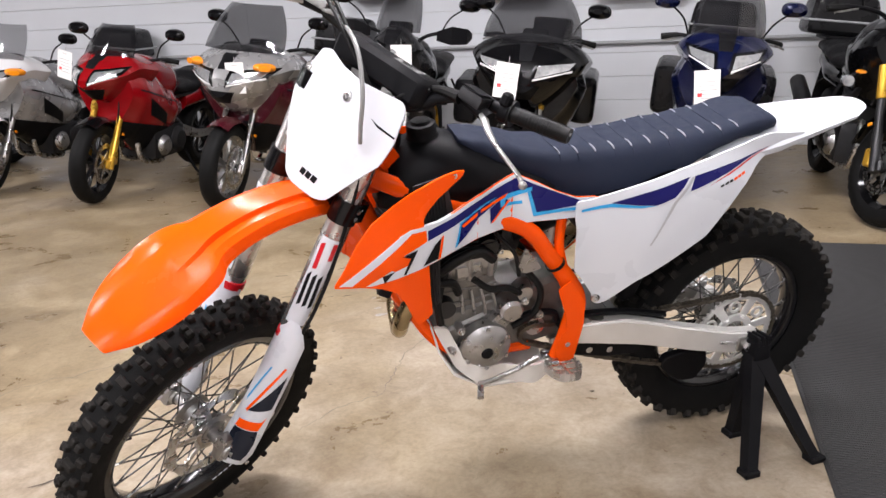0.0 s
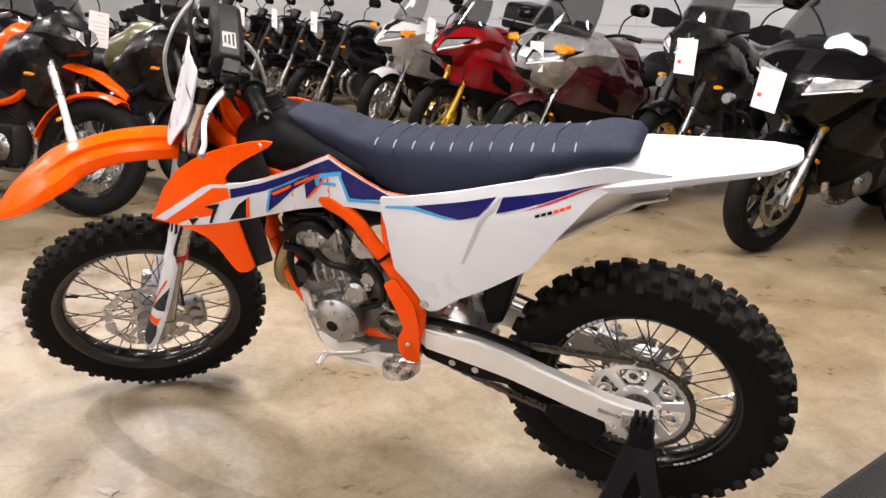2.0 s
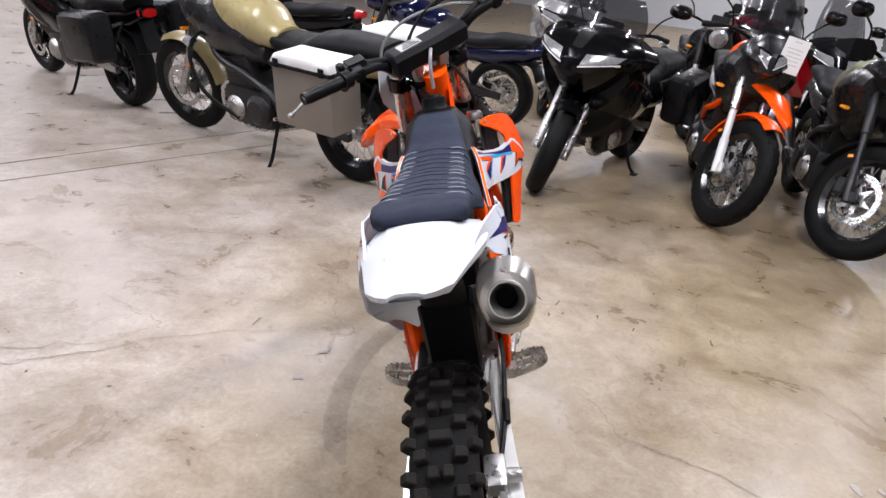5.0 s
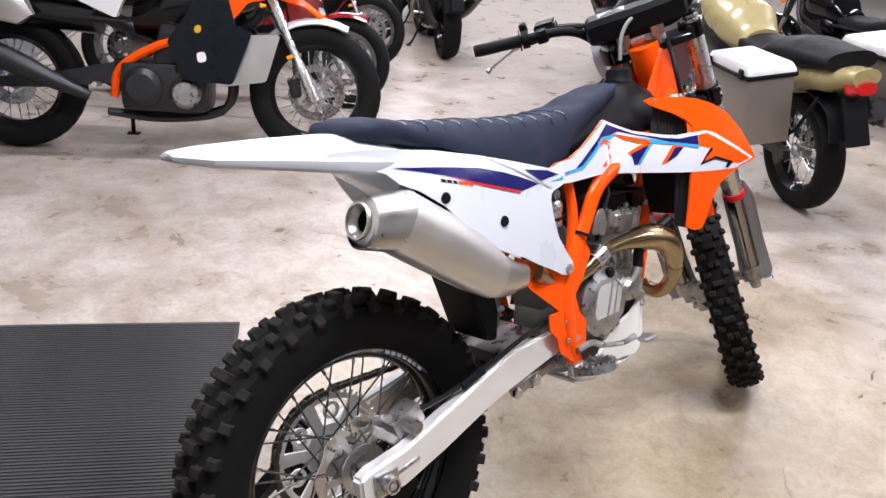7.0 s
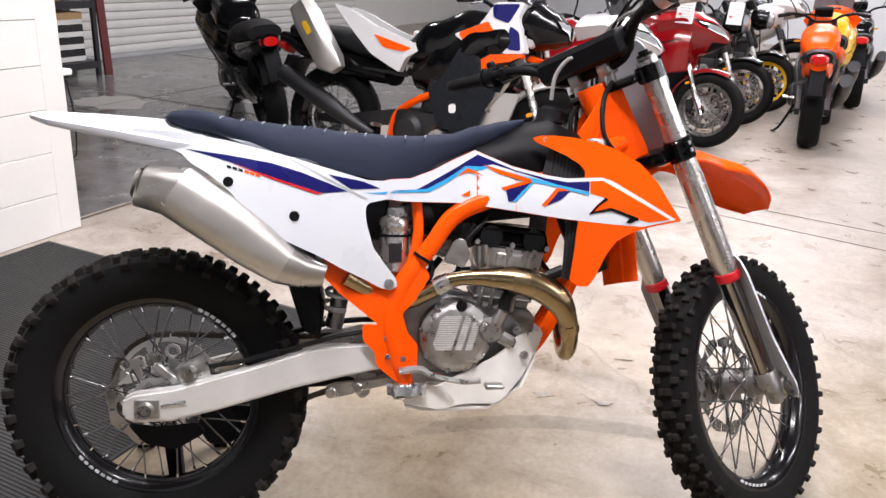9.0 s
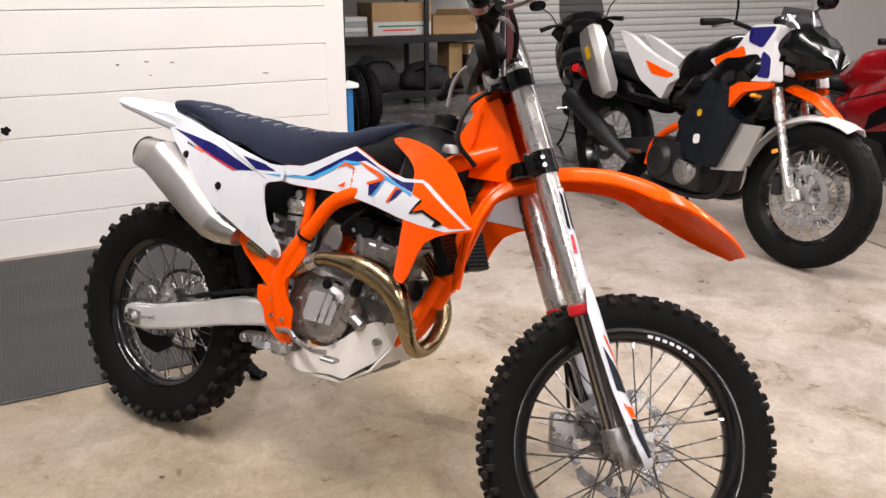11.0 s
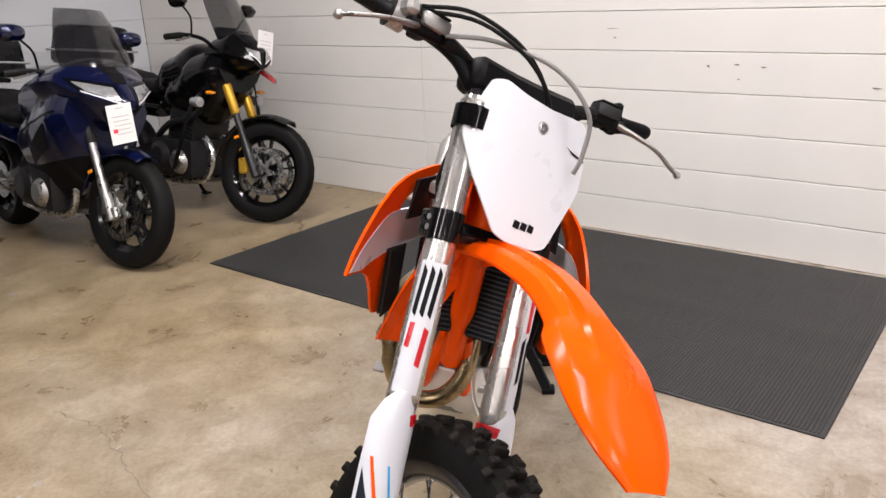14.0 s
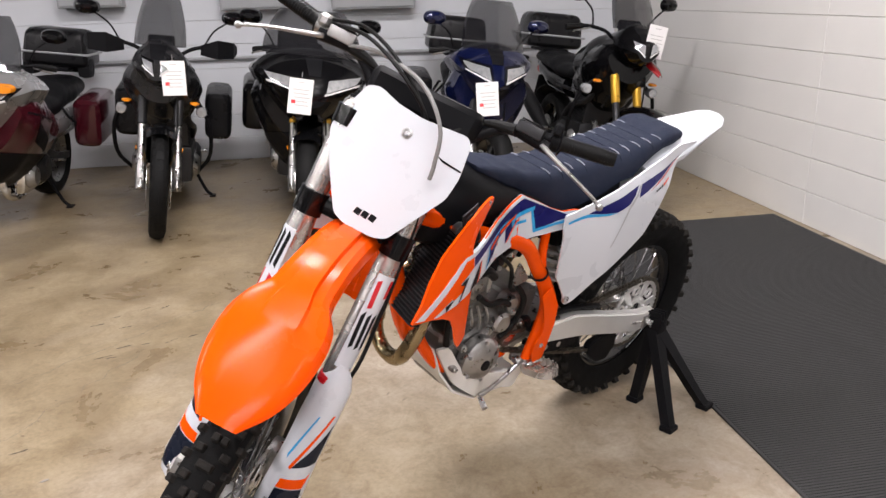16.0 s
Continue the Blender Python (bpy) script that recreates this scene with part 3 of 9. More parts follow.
part("swingarm_bridge", box(0.12, 0.20, 0.06, pose(0.44, 0, 0.105, 0, -14, 0), 0.012, 2), M_ALU, bike)
part("chain_slider", tube([(0.26, 0.082, 0.115), (0.40, 0.084, 0.150), (0.52, 0.084, 0.158), (0.58, 0.084, 0.13)], 0.012, 8, flat=0.6), M_BLACK, bike, "black chain slider")
bm = plate(chamfered([(0.30, 0.035), (0.44, 0.052), (0.56, 0.075), (0.55, 0.03), (0.42, -0.005), (0.32, -0.01)], 0.01), 0.03, 0.003, at=SPY)
part("lower_chain_guide", bm, M_BLACK, bike)
bm = plate(chamfered([(0.09, -0.03), (0.22, -0.05), (0.23, -0.085), (0.16, -0.15), (0.10, -0.155), (0.07, -0.10)], 0.012), 0.026, 0.004, at=SPY)
part("chain_guide", bm, M_BLACK, bike, "black rear chain guide")
# rear caliper, hose and disc guard on the right arm
bm = box(0.075, 0.045, 0.045, pose(0.095, -0.072, 0.075, 0, -20, 0), 0.008, 2)
add(bm, lathe([(0, 0.02), (0.014, 0.02), (0.016, 0), (0.016, -0.02)], 20, m=pose(0.09, -0.105, 0.075, 0, 0, 180)))
add(bm, box(0.13, 0.014, 0.02, pose(0.06, -0.085, 0.048, 0, 40, 0), 0.003))
part("rear_brake_caliper", bm, M_ALU, bike, "cast aluminium rear brake caliper")
part("rear_brake_hose", tube([(0.13, -0.085, 0.085), (0.24, -0.10, 0.108), (0.42, -0.11, 0.158), (0.53, -0.105, 0.175)], 0.0055, 8), M_CABLE, bike)
part("hose_clip", tube([(0.23, -0.104, 0.105), (0.29, -0.106, 0.122)], 0.009, 8), M_BLACK, bike)
bm = plate(chamfered([(-0.06, -0.05), (-0.02, -0.10), (0.05, -0.115), (0.12, -0.075), (0.10, -0.05), (0.02, -0.06)], 0.012), 0.006, 0.001, at=-0.075)
part("disc_guard", bm, M_BLACK, bike)

# all of the rear end hangs on the axle
for ob in bike.children:
    if not ob.name.startswith("front_wheel"):
        ob.matrix_basis = AXLE @ ob.matrix_basis

# frame
for s in (1, -1):
    part("frame_spar", tube([(1.13, s * 0.030, 0.60), (1.02, s * 0.072, 0.555), (0.86, s * 0.092, 0.485), (0.72, s * 0.102, 0.43), (0.655, s * 0.108, 0.35), (0.60, s * 0.110, 0.275), (0.565, s * 0.110, 0.20), (0.575, s * 0.108, 0.11), (0.600, s * 0.104, 0.025)],
                           [0.022, 0.022, 0.021, 0.021, 0.020, 0.023, 0.027, 0.026, 0.020], 12, 5, 0.75, (0, 1, 0)), M_ORANGE, bike, "orange frame spar")
    part("subframe_strut", tube([(0.60, s * 0.104, 0.275), (0.626, s * 0.096, 0.37), (0.622, s * 0.088, 0.46)], 0.0125, 10), M_ORANGE, bike)
    part("cradle_tube", tube([(1.01, s * 0.022, 0.27), (0.955, s * 0.040, 0.15), (0.885, s * 0.052, 0.070), (0.80, s * 0.056, 0.045), (0.66, s * 0.058, 0.045)], 0.0165, 10), M_ORANGE, bike)
    part("frame_clamp", lathe([(0.0225, -0.004), (0.025, -0.004), (0.025, 0.004), (0.0225, 0.004)], 20, "z", pose(0.637, s * 0.109, 0.325, 0, 32, 0), closed=True), M_BLACK, bike)
part("down_tube", tube([(1.125, 0, 0.545), (1.07, 0, 0.42), (1.01, 0, 0.25), (0.985, 0, 0.20)], 0.026, 12), M_ORANGE, bike)
bm = tube([(1.055, 0, 0.735), (1.10, 0, 0.64), (1.165, 0, 0.515)], 0.040, 20, 2)
part("head_tube", bm, M_ORANGE, bike, "orange steering head")
for s in (1, -1):
    bm = plate(chamfered([(1.075, 0.72), (1.115, 0.735), (1.195, 0.575), (1.15, 0.53), (1.00, 0.535), (0.985, 0.575), (1.03, 0.645)], 0.012), 0.005, 0.0015, at=s * 0.038)
    part("head_gusset", bm, M_ORANGE, bike)
    part("gusset_rib", tube([(1.075, s * 0.041, 0.69), (1.06, s * 0.041, 0.61), (1.02, s * 0.041, 0.56)], 0.005, 8), M_ORANGE, bike)
# right frame guard with bolts, left frame guard
GUARD_R = [(0.407, 0.330), (0.448, 0.308), (0.512, 0.276), (0.540, 0.262), (0.576, 0.268), (0.608, 0.289), (0.634, 0.320), (0.654, 0.283), (0.622, 0.230), (0.590, 0.197), (0.604, 0.151), (0.627, 0.124), (0.626, 0.070), (0.594, 0.028), (0.572, 0.038), (0.532, 0.074), (0.526, 0.108), (0.500, 0.135), (0.499, 0.172), (0.536, 0.171), (0.512, 0.191), (0.448, 0.244), (0.410, 0.283)]
guard = part("frame_guard", skin(chamfered(GUARD_R, 0.006), lambda x, z: -(0.116 + 0.008 * math.sin((z - 0.03) * 9)), 0.004, 0.03), M_ORANGE, bike, "orange plastic frame guard")
for x, z in ((0.555, 0.140), (0.557, 0.096), (0.593, 0.091)):
    part("bolt", moved(bolt(0.0065, 0.004), pose(x, -0.122, z, 0, 0, 180)), M_STEEL, guard)
GUARD_L = [(0.60, 0.285), (0.632, 0.262), (0.602, 0.18), (0.592, 0.135), (0.612, 0.10), (0.615, 0.06), (0.595, 0.02), (0.560, 0.03), (0.548, 0.15), (0.555, 0.215)]
guard = part("frame_guard", skin(chamfered(GUARD_L, 0.006), lambda x, z: 0.131 + 0.006 * math.sin((z - 0.03) * 9), 0.004, 0.03), M_ORANGE, bike, "orange plastic frame guard")
part("bolt", moved(bolt(0.0065, 0.004), pose(0.585, 0.134, 0.085)), M_STEEL, guard)

# engine
bm = box(0.34, 0.15, 0.20, pose(0.735, -0.01, 0.125, 0, 12, 0), 0.035, 3)
add(bm, box(0.16, 0.15, 0.16, pose(0.82, 0, 0.09, 0, 20, 0), 0.03, 3))
add(bm, box(0.14, 0.12, 0.10, pose(0.63, 0, 0.19, 0, -10, 0), 0.02, 2))
part("crankcase", bm, M_CAST_SHADED, bike, "cast aluminium crankcase")
CYL = pose(0.835, 0.0, 0.225, 0, 6, 0)
bm = box(0.135, 0.125, 0.11, CYL @ pose(0, 0, 0.03), 0.012, 2)
for i in range(3):
    add(bm, box(0.142, 0.132, 0.006, CYL @ pose(0, 0, -0.005 + i * 0.036), 0.002))
part("cylinder", bm, M_CAST_SHADED, bike, "cast aluminium cylinder")
bm = box(0.150, 0.140, 0.064, CYL @ pose(0.004, 0, 0.090), 0.012, 2, (1.12, 1.06))
posts = []
for s in (1, -1):
    add(bm, box(0.070, 0.012, 0.036, CYL @ pose(0.002, s * 0.072, 0.090), 0.005))
    for dx in (-0.052, 0.0, 0.052):
        posts.append(rod(CYL @ Vector((dx, s * 0.068, 0.062)), CYL @ Vector((dx * 1.15, s * 0.072, 0.122)), 0.010, 10))
head = part("cylinder_head", bm, M_ALU, bike, "pale cast cylinder head")
for post in posts:
    part("head_post", post, M_ALU, head)
bm = box(0.186, 0.152, 0.050, CYL @ pose(0.004, 0, 0.146), 0.014, 3, (0.88, 0.86))
for dx in (-0.048, 0.055):
    add(bm, rod(CYL @ Vector((dx, -0.080, 0.143)), CYL @ Vector((dx, 0.080, 0.143)), 0.027, 16))
cam_cover = part("cam_cover", bm, M_BLACK_GLOSS, bike, "black magnesium cam cover")
for s in (1, -1):
    for dx in (-0.080, 0.004, 0.088):
        part("bolt", moved(bolt(0.0065, 0.007), CYL @ pose(dx, s * 0.076, 0.128, 0, 0, 0 if s > 0 else 180)), M_STEEL, cam_cover)
    part("rib", box(0.150, 0.004, 0.005, CYL @ pose(0.004, s * 0.079, 0.160), 0.001), M_BLACK, cam_cover)
part("cover_lip", box(0.176, 0.148, 0.006, CYL @ pose(0.004, 0, 0.120), 0.002), M_DARKMETAL, head)
# clutch cover, right
CC = pose(0.717, -0.068, 0.139, 0, 0, 180)
cover = part("clutch_cover", lathe([(0, 0.052), (0.062, 0.052), (0.070, 0.049), (0.078, 0.040), (0.084, 0.038), (0.088, 0.030), (0.088, 0.0)], 48, m=CC), M_ALU, bike, "round cast clutch cover with ridges")
bm = bmesh.new()
for i in range(24):
    z = -0.05 + i * 0.0043
    for x0, x1 in ((-0.046, -0.030), (-0.022, -0.006), (0.002, 0.050)):
        lim = math.sqrt(max(0.0, 0.056 ** 2 - z * z))
        a, b = max(x0 - z * 0.3, -lim), min(x1 - z * 0.3, lim)
        if b - a > 0.006 and z > -0.03:
            add(bm, box(b - a, 0.002, 0.0021, CC @ pose((a + b) / 2, 0.053, z)))
tagged(part("cover_ridging", bm, M_ALU_BRUSH, cover), "fine ridges cast into the clutch cover", "", "", "stuff")
for i in range(8):
    a = 2 * math.pi * i / 8 + 0.2
    part("bolt", moved(bolt(0.006, 0.007), CC @ pose(0.083 * math.cos(a), 0.036, 0.083 * math.sin(a))), M_STEEL, cover)
part("oil_cap", lathe([(0, 0.012), (0.010, 0.012), (0.013, 0.008), (0.013, 0)], 16, m=CC @ pose(-0.012, 0.045, 0.074)), M_BLACK, cover)
# water pump and hoses, right front
bm = lathe([(0, 0.034), (0.022, 0.034), (0.03, 0.022), (0.034, 0.0)], 24, m=pose(0.80, -0.10, 0.155, 0, 0, 180))
add(bm, rod((0.80, -0.125, 0.155), (0.825, -0.13, 0.205), 0.014, 12))
add(bm, box(0.06, 0.03, 0.03, pose(0.83, -0.115, 0.135, 0, 30, 0), 0.008))
part("water_pump", bm, M_ALU, bike, "cast water pump housing")
part("coolant_hose", tube([(0.825, -0.13, 0.205), (0.84, -0.125, 0.245), (0.90, -0.12, 0.27), (0.965, -0.13, 0.30)], 0.014, 10), M_CABLE, bike)
# left: ignition cover, starter, front sprocket cover, hose
LC = pose(0.80, 0.080, 0.098)
cover = part("ignition_cover", lathe([(0, 0.050), (0.028, 0.050), (0.034, 0.047), (0.056, 0.040), (0.066, 0.028), (0.068, 0.0)], 40, m=LC), M_ALU, bike, "cast ignition cover")
part("sight_plug", lathe([(0, 0.008), (0.012, 0.008), (0.016, 0.005), (0.017, 0.0)], 20, m=LC @ pose(0.004, 0.047, -0.004)), M_BLACK, cover)
for i in range(6):
    a = 2 * math.pi * i / 6 + 0.5
    part("bolt", moved(bolt(0.006, 0.006), LC @ pose(0.060 * math.cos(a), 0.036, 0.060 * math.sin(a))), M_STEEL, cover)
bm = lathe([(0, 0.052), (0.024, 0.052), (0.032, 0.044), (0.036, 0.0)], 28, m=pose(0.735, 0.055, 0.19))
add(bm, lathe([(0, 0.04), (0.02, 0.04), (0.026, 0.0)], 24, m=pose(0.70, 0.055, 0.235)))
add(bm, box(0.10, 0.05, 0.05, pose(0.765, 0.07, 0.15, 0, 50, 0), 0.012, 2))
part("starter_gear_cover", bm, M_ALU, bike, "cast gear cover")
part("front_sprocket", lathe([(0, SPY + 0.012), (0.010, SPY + 0.012), (0.011, SPY + 0.005), (0.027, SPY + 0.005), (0.027, SPY - 0.003)], 14, m=pose(0.652, 0, 0.108)), M_STEEL, bike)
part("sprocket_guard", tube([(0.70, 0.085, 0.16), (0.665, 0.085, 0.165), (0.615, 0.085, 0.158), (0.60, 0.085, 0.13)], 0.010, 8), M_BLACK, bike)
part("cylinder_bracket", plate(chamfered([(0.69, 0.345), (0.715, 0.375), (0.73, 0.325), (0.715, 0.30), (0.665, 0.31)], 0.008), 0.006, 0.001, at=0.098), M_ALU, bike)
part("cylinder_bracket", plate(chamfered([(0.71, 0.365), (0.735, 0.37), (0.75, 0.33), (0.735, 0.30), (0.685, 0.315)], 0.008), 0.006, 0.001, at=-0.098), M_ALU, bike)
part("gear_lever", tube([(0.665, 0.135, 0.060), (0.73, 0.142, 0.035), (0.80, 0.150, 0.020), (0.83, 0.152, 0.018)], [0.008, 0.006, 0.006, 0.006], 8), M_ALU, bike, "aluminium gear lever")
part("gear_lever_tip", rod((0.822, 0.145, 0.014), (0.835, 0.185, 0.0), 0.0085, 10), M_STEEL, bike)
part("hose", tube([(0.925, 0.085, 0.325), (0.88, 0.09, 0.36), (0.83, 0.09, 0.375), (0.79, 0.085, 0.345)], 0.013, 10), M_CABLE, bike)
part("hose", tube([(0.93, 0.09, 0.30), (0.89, 0.085, 0.29), (0.87, 0.07, 0.25)], 0.011, 10), M_CABLE, bike)
part("wiring", tube([(0.70, 0.09, 0.30), (0.66, 0.095, 0.24), (0.67, 0.09, 0.17), (0.73, 0.095, 0.14)], 0.009, 8), M_CABLE, bike)
part("wiring", tube([(0.64, -0.05, 0.36), (0.66, -0.09, 0.29), (0.62, -0.10, 0.23)], 0.007, 8), M_CABLE, bike)
# cast ribs, bosses and dark fittings of the engine
for s in (1, -1):
    for k, (x, z, r) in enumerate(((0.745, 0.060, 0.012), (0.700, 0.215, 0.011), (0.865, 0.150, 0.011), (0.655, 0.165, 0.010), (0.885, 0.090, 0.010))):
        boss = part("boss", rod((x, s * 0.060, z), (x, s * 0.098, z), r, 12), M_ALU, bike)
        part("bolt", moved(bolt(r * 0.7, 0.006), pose(x, s * 0.098, z, 0, 0, 0 if s > 0 else 180)), M_STEEL, boss)
    for k in range(4):
        part("cast_rib", tube([(0.765 + k * 0.030, s * 0.072, 0.170 + k * 0.006), (0.775 + k * 0.028, s * 0.078, 0.215), (0.785 + k * 0.026, s * 0.068, 0.250)], 0.0042, 6, 3), M_ALU, bike)
    part("intake_boot", tube([(0.735, s * 0.02, 0.385), (0.665, s * 0.015, 0.405), (0.60, 0, 0.42)], [0.036, 0.040, 0.044], 16, 3), M_CABLE, bike)
    part("coil_lead", tube([(0.80, s * 0.05, 0.43), (0.775, s * 0.085, 0.40), (0.74, s * 0.095, 0.36), (0.72, s * 0.088, 0.29)], 0.0055, 8), M_CABLE, bike)
part("throttle_body", box(0.06, 0.10, 0.075, pose(0.735, 0.0, 0.375, 0, -12, 0), 0.014, 2), M_DARKMETAL, bike, "dark throttle body")
part("starter_motor", tube([(0.905, 0.03, 0.215), (0.905, 0.088, 0.215)], [0.028, 0.026], 18, 1), M_DARKMETAL, bike, "black starter motor")
part("sprocket_cover", plate(chamfered([(0.60, 0.075), (0.615, 0.155), (0.66, 0.185), (0.71, 0.17), (0.715, 0.12), (0.69, 0.065), (0.64, 0.055)], 0.012), 0.012, 0.002, at=0.052), M_BLACK, bike)
part("hose", tube([(0.84, 0.092, 0.30), (0.80, 0.098, 0.27), (0.755, 0.098, 0.265), (0.715, 0.092, 0.24)], 0.009, 8), M_CABLE, bike)
part("hose", tube([(0.90, 0.075, 0.35), (0.925, 0.085, 0.25), (0.915, 0.080, 0.17)], 0.010, 8), M_CABLE, bike)

# skid plate
SKIDS = {1: [(0.896, 0.152), (0.930, 0.148), (0.904, 0.092), (0.876, 0.036), (0.803, -0.020), (0.66, -0.038), (0.60, -0.025), (0.60, 0.010), (0.644, 0.022), (0.72, 0.020), (0.799, 0.036), (0.856, 0.068)],
         -1: [(0.871, 0.140), (0.938, 0.140), (0.926, 0.105), (0.885, 0.038), (0.815, -0.020), (0.695, -0.032), (0.60, -0.025), (0.588, -0.006), (0.640, 0.012), (0.694, 0.032), (0.745, 0.050), (0.800, 0.085)]}
for s in (1, -1):
    part("skid_plate", skin(chamfered(SKIDS[s], 0.008), lambda x, z, s=s: s * (0.112 - 0.045 * max(0, (x - 0.83) / 0.11) ** 1.5 + 0.012 * math.sin(x * 40)), 0.010, 0.025), M_WHITE_DULL, bike, "scuffed white skid plate")
rings = []
for x, z, w in ((0.60, -0.034, 0.10), (0.66, -0.042, 0.108), (0.80, -0.037, 0.108), (0.880, 0.012, 0.10), (0.915, 0.07, 0.075), (0.934, 0.142, 0.055)):
    n_ = Vector((0, 0, 1)) if x < 0.85 else Vector((-0.6, 0, 0.8))
    o = Vector((x, 0, z))
    rings.append([o + Vector((0, w * t, 0)) + n_ * (0.006 if k else 0) for k, ts in ((0, (-1, -0.5, 0, 0.5, 1)), (1, (1, 0.5, 0, -0.5, -1))) for t in ts])
part("skid_plate_floor", loft(rings), M_WHITE_DULL, bike)

# exhaust
PIPE = [(0.92, 0.030, 0.310), (0.965, 0.038, 0.255), (1.000, 0.035, 0.170), (1.000, -0.005, 0.105), (0.992, -0.068, 0.088), (0.990, -0.112, 0.122), (0.979, -0.132, 0.178), (0.953, -0.136, 0.229), (0.904, -0.137, 0.263), (0.837, -0.136, 0.279), (0.744, -0.130, 0.282), (0.692, -0.124, 0.271), (0.653, -0.116, 0.246), (0.60, -0.094, 0.220), (0.55, -0.094, 0.230), (0.46, -0.122, 0.284)]
pipe = part("exhaust_header", tube(PIPE, [0.021, 0.021, 0.021, 0.021, 0.020, 0.020, 0.023, 0.033, 0.034, 0.030, 0.018, 0.018, 0.018, 0.019, 0.020, 0.022], 16, 6), M_BRONZE, bike, "heat-tinted bronze exhaust header")
part("pipe_collar", tube([(0.700, -0.125, 0.274), (0.668, -0.119, 0.257)], 0.0215, 16, 1), M_STEEL, pipe)
part("pipe_joint", tube([(0.985, -0.126, 0.155), (0.981, -0.131, 0.172)], 0.0245, 16, 1), M_BRONZE, pipe)
MUF = [((0.021, -0.133, 0.486), 0.043, -22), ((0.028, -0.133, 0.484), 0.049, -25), ((0.094, -0.133, 0.474), 0.0600, -33), ((0.19, -0.133, 0.410), 0.0605, -35), ((0.27, -0.132, 0.352), 0.0565, -35), ((0.326, -0.131, 0.311), 0.0475, -33), ((0.37, -0.130, 0.295), 0.038, -25), ((0.415, -0.127, 0.288), 0.027, -15)]


def muffler_rings(items, squash=0.90):
    """Squarish oval rings; each item is a centre, a radius and the axis' pitch."""
    out = []
    for c, r, pitch in items:
        d = Vector((math.cos(radians(pitch)), 0.01, math.sin(radians(pitch))))
        u = Vector((-d.z, 0, d.x)).normalized()
        w = d.cross(u)
        ring = []
        for k in range(32):
            a = 2 * math.pi * k / 32
            e = 2.5
            ca, sa = math.cos(a), math.sin(a)
            rr = r / (abs(ca) ** e + abs(sa) ** e) ** (1 / e)
            ring.append(Vector(c) + u * ca * rr + w * sa * rr * squash)
        out.append(ring)
    return out


muffler = part("muffler", loft(muffler_rings(MUF[2:6])), M_MUFFLER, bike, "satin aluminium silencer body", smooth=50)
part("muffler_end_cap", loft(muffler_rings(MUF[:3]), cap=False), M_MUFFLER_CAP, muffler, "tapered end cap", smooth=50)
part("muffler_front_cone", loft(muffler_rings([MUF[5], MUF[6], MUF[7]])), M_MUFFLER_CAP, muffler, smooth=50)
d = Vector((0.95, 0.01, -0.28)).normalized()
out_m = Matrix.Translation((0.018, -0.133, 0.489)) @ d.to_track_quat("Y", "Z").to_matrix().to_4x4()
part("outlet", lathe([(0.046, 0.006), (0.032, 0.0), (0.030, -0.004), (0.027, 0.002), (0.021, 0.010), (0.019, 0.07), (0.0, 0.07)], 32, m=out_m), M_MUFFLER_CAP, muffler, "dark exhaust outlet")
part("outlet_rim", lathe([(0.034, -0.004), (0.033, -0.008), (0.030, -0.008), (0.028, 0.012)], 32, m=out_m), M_MUFFLER_CAP, muffler)
part("outlet_bore", lathe([(0.0186, 0.004), (0.0186, 0.06), (0.0, 0.06)], 24, m=out_m @ pose(0, 0.006, 0)), M_BLACK, muffler)
for x, y, z in ((0.110, -0.176, 0.499), (0.079, -0.178, 0.449), (0.322, -0.168, 0.308)):
    part("rivet", moved(bolt(0.006, 0.005), pose(x, y, z, 0, 0, 180)), M_STEEL, muffler)
SHROUD_FLARE = [(0.50, 0.124), (0.66, 0.114), (0.76, 0.106), (0.85, 0.126), (0.92, 0.158), (1.00, 0.196), (1.06, 0.215), (1.12, 0.226), (1.20, 0.238)]


def shroud_y(x, z):
    base = SHROUD_FLARE[0][1] if x <= 0.5 else SHROUD_FLARE[-1][1]
    for (x0, y0), (x1, y1) in zip(SHROUD_FLARE, SHROUD_FLARE[1:]):
        if x0 < x <= x1:
            base = y0 + (y1 - y0) * (x - x0) / (x1 - x0)
    return base - 0.17 * max(0.0, z - 0.46) * max(0.3, min(1.0, (x - 0.68) / 0.12))


